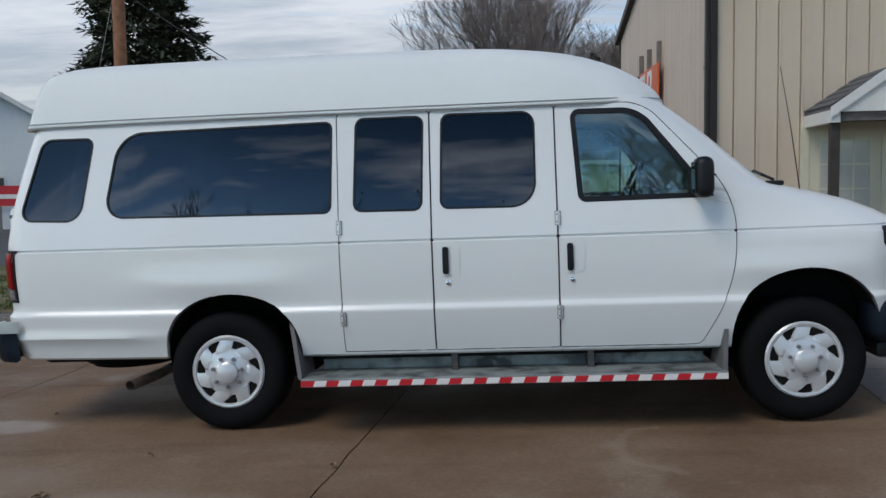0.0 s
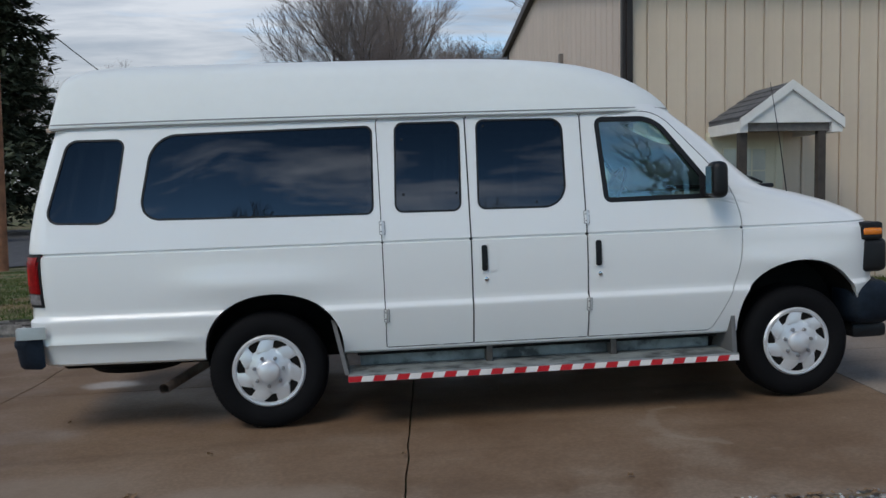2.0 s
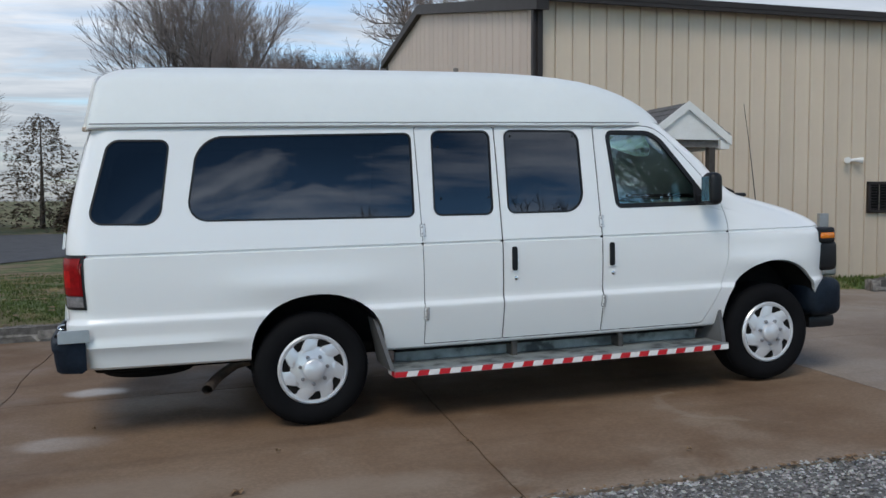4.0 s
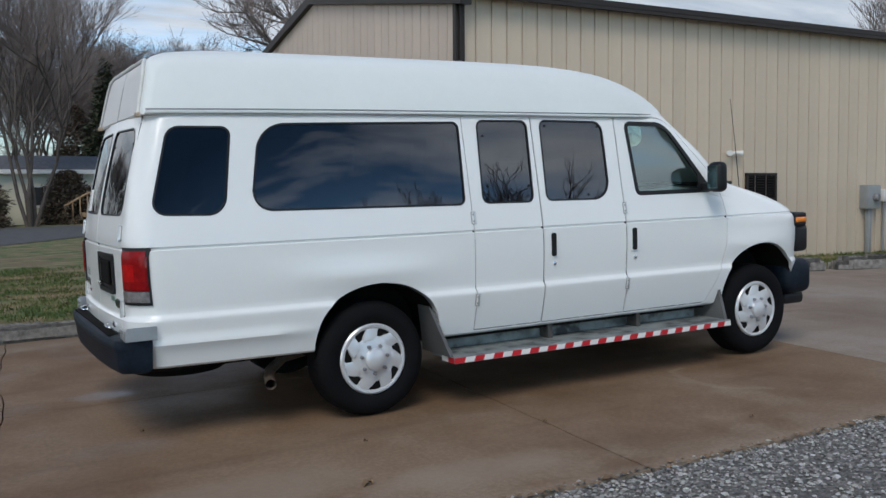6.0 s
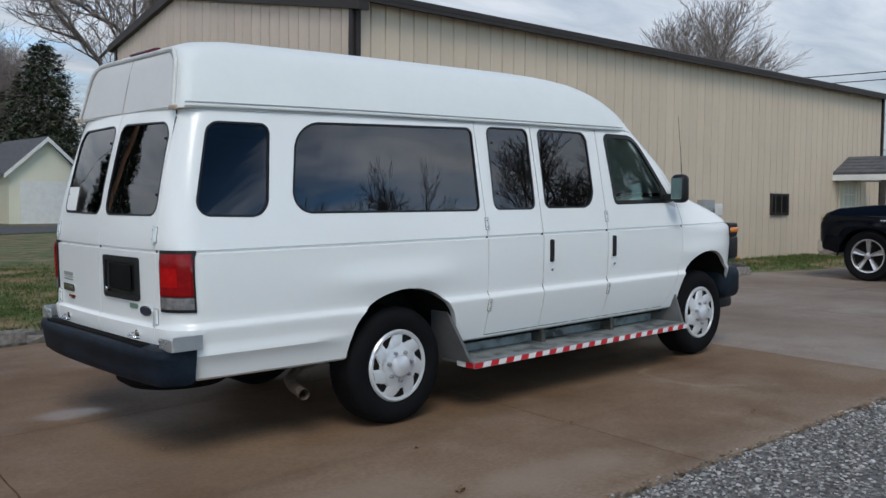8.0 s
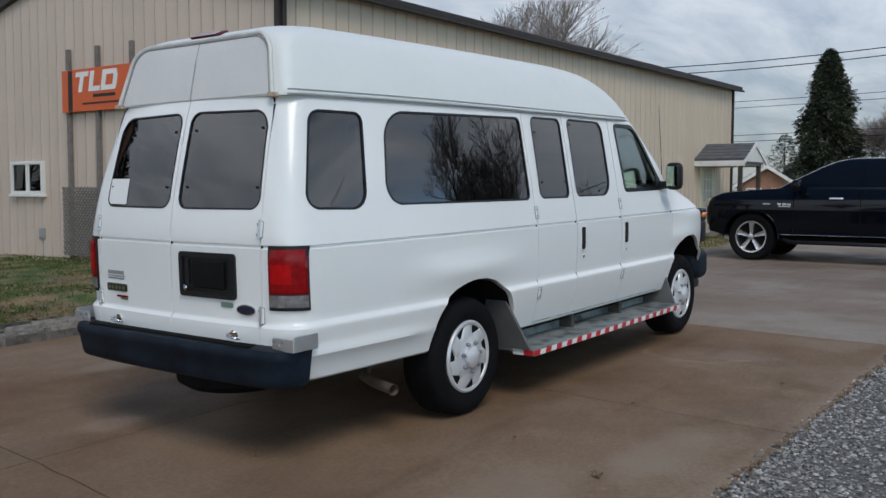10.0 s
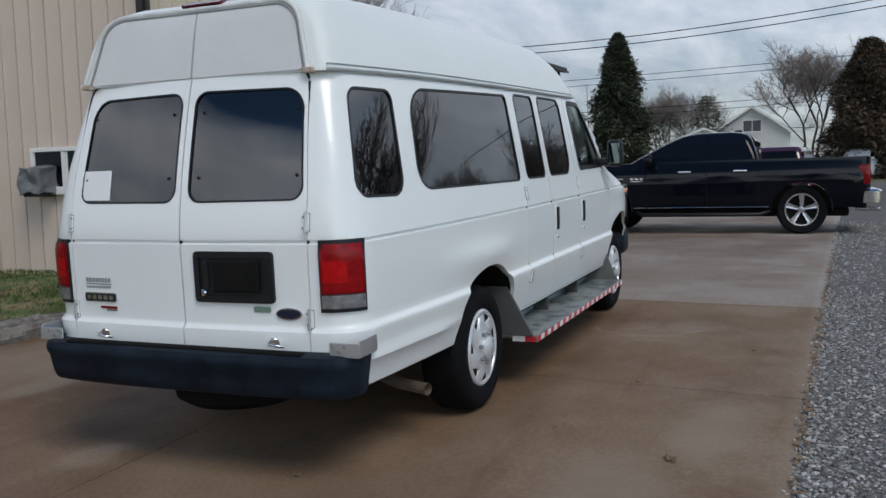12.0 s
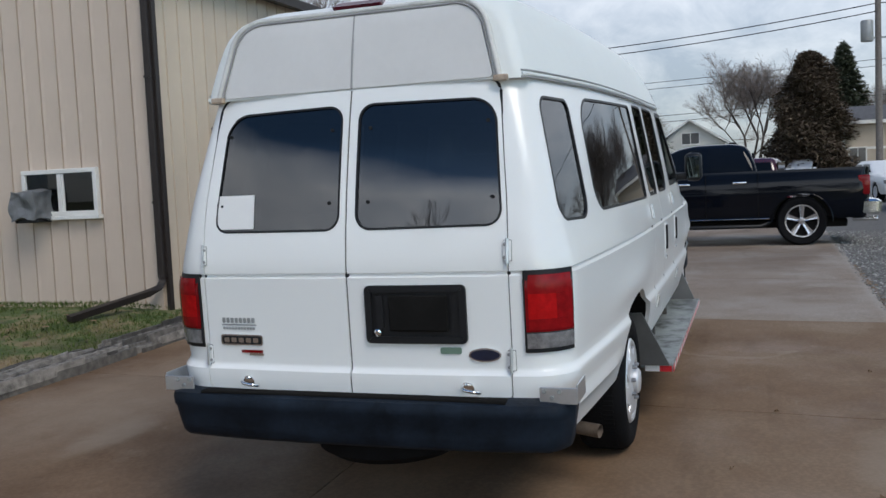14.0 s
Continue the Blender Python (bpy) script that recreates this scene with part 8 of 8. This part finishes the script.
pole(pose(-8.1, 19.35, -0.15), 11.0, 0.155, M_POLE, "reddish-brown weathered wooden utility pole by the street")
GUY_TOP, GUY_X = 5.95, -9.65
gw = thing("guy_wire", pose(0, 0, 0), "steel guy wire with a yellow guard", "guy wire")
part("wire", rod((-8.15, 19.40, GUY_TOP), (GUY_X, 19.6, 0.0), 0.007, 6), M_STEEL, gw)
part("guard", rod(Vector((-8.15, 19.40, GUY_TOP)).lerp(Vector((GUY_X, 19.6, 0.0)), 1 - 2.3 / GUY_TOP), Vector((GUY_X, 19.6, 0.05)), 0.035, 8), M_YELLOW, gw, "yellow plastic guard")
p2 = pole(pose(34.0, -0.35, 0.15), 9.6, 0.15, M_WOOD, "weathered grey utility pole with a transformer")
tr = part("transformer", revolve([(0, 0.0), (0.22, 0.0), (0.24, 0.04), (0.24, 0.78), (0.2, 0.84), (0, 0.86)], 20), M_GREYBOX, p2, "grey transformer can", 40, pose(-0.05, 0.42, 6.3, 90, 0, 0))
part("cross_arm", box_bm(-0.06, 0.06, -1.0, 1.0, 8.7, 8.82), M_WOOD, p2)
for y in (-0.9, 0.0, 0.9):
    part("insulator", rod((0, y, 8.82), (0, y, 9.0), 0.04), M_GREYBOX, p2)
for y in (-0.5, 0.3):
    part("bracket", box_bm(-0.04, 0.04, min(0, y), max(0, y), 6.4, 6.46), M_GREYBOX, p2)


def wire(a, b, sag, r, label):
    pts = []
    for k in range(25):
        t = k / 24
        p = Vector(a).lerp(Vector(b), t)
        p.z -= sag * 4 * t * (1 - t)
        pts.append(p)
    tagged(part("overhead_wire", tube(pts, r, 4), M_BLACK, None, "", 60), label, "wire", "overhead wires")


for dz in (0.0, -0.32):
    wire((34, -0.35, 7.95 + dz), (34, 32, 7.95 + dz), 0.95, 0.02, "thin black overhead wire between poles")
for z in (9.6, 9.1, 6.9, 6.4):
    wire((70, -8, z), (64, 70, z - 1.2), 0.6, 0.02, "thin black overhead wire between poles")
wire((-8.1, 19.35, 5.8), (-11.8, 55, 6.7), 0.15, 0.02, "thin black overhead wire between poles")
wire((34, -0.35, 7.95), (36, -60, 8.0), 0.6, 0.02, "thin black overhead wire between poles")
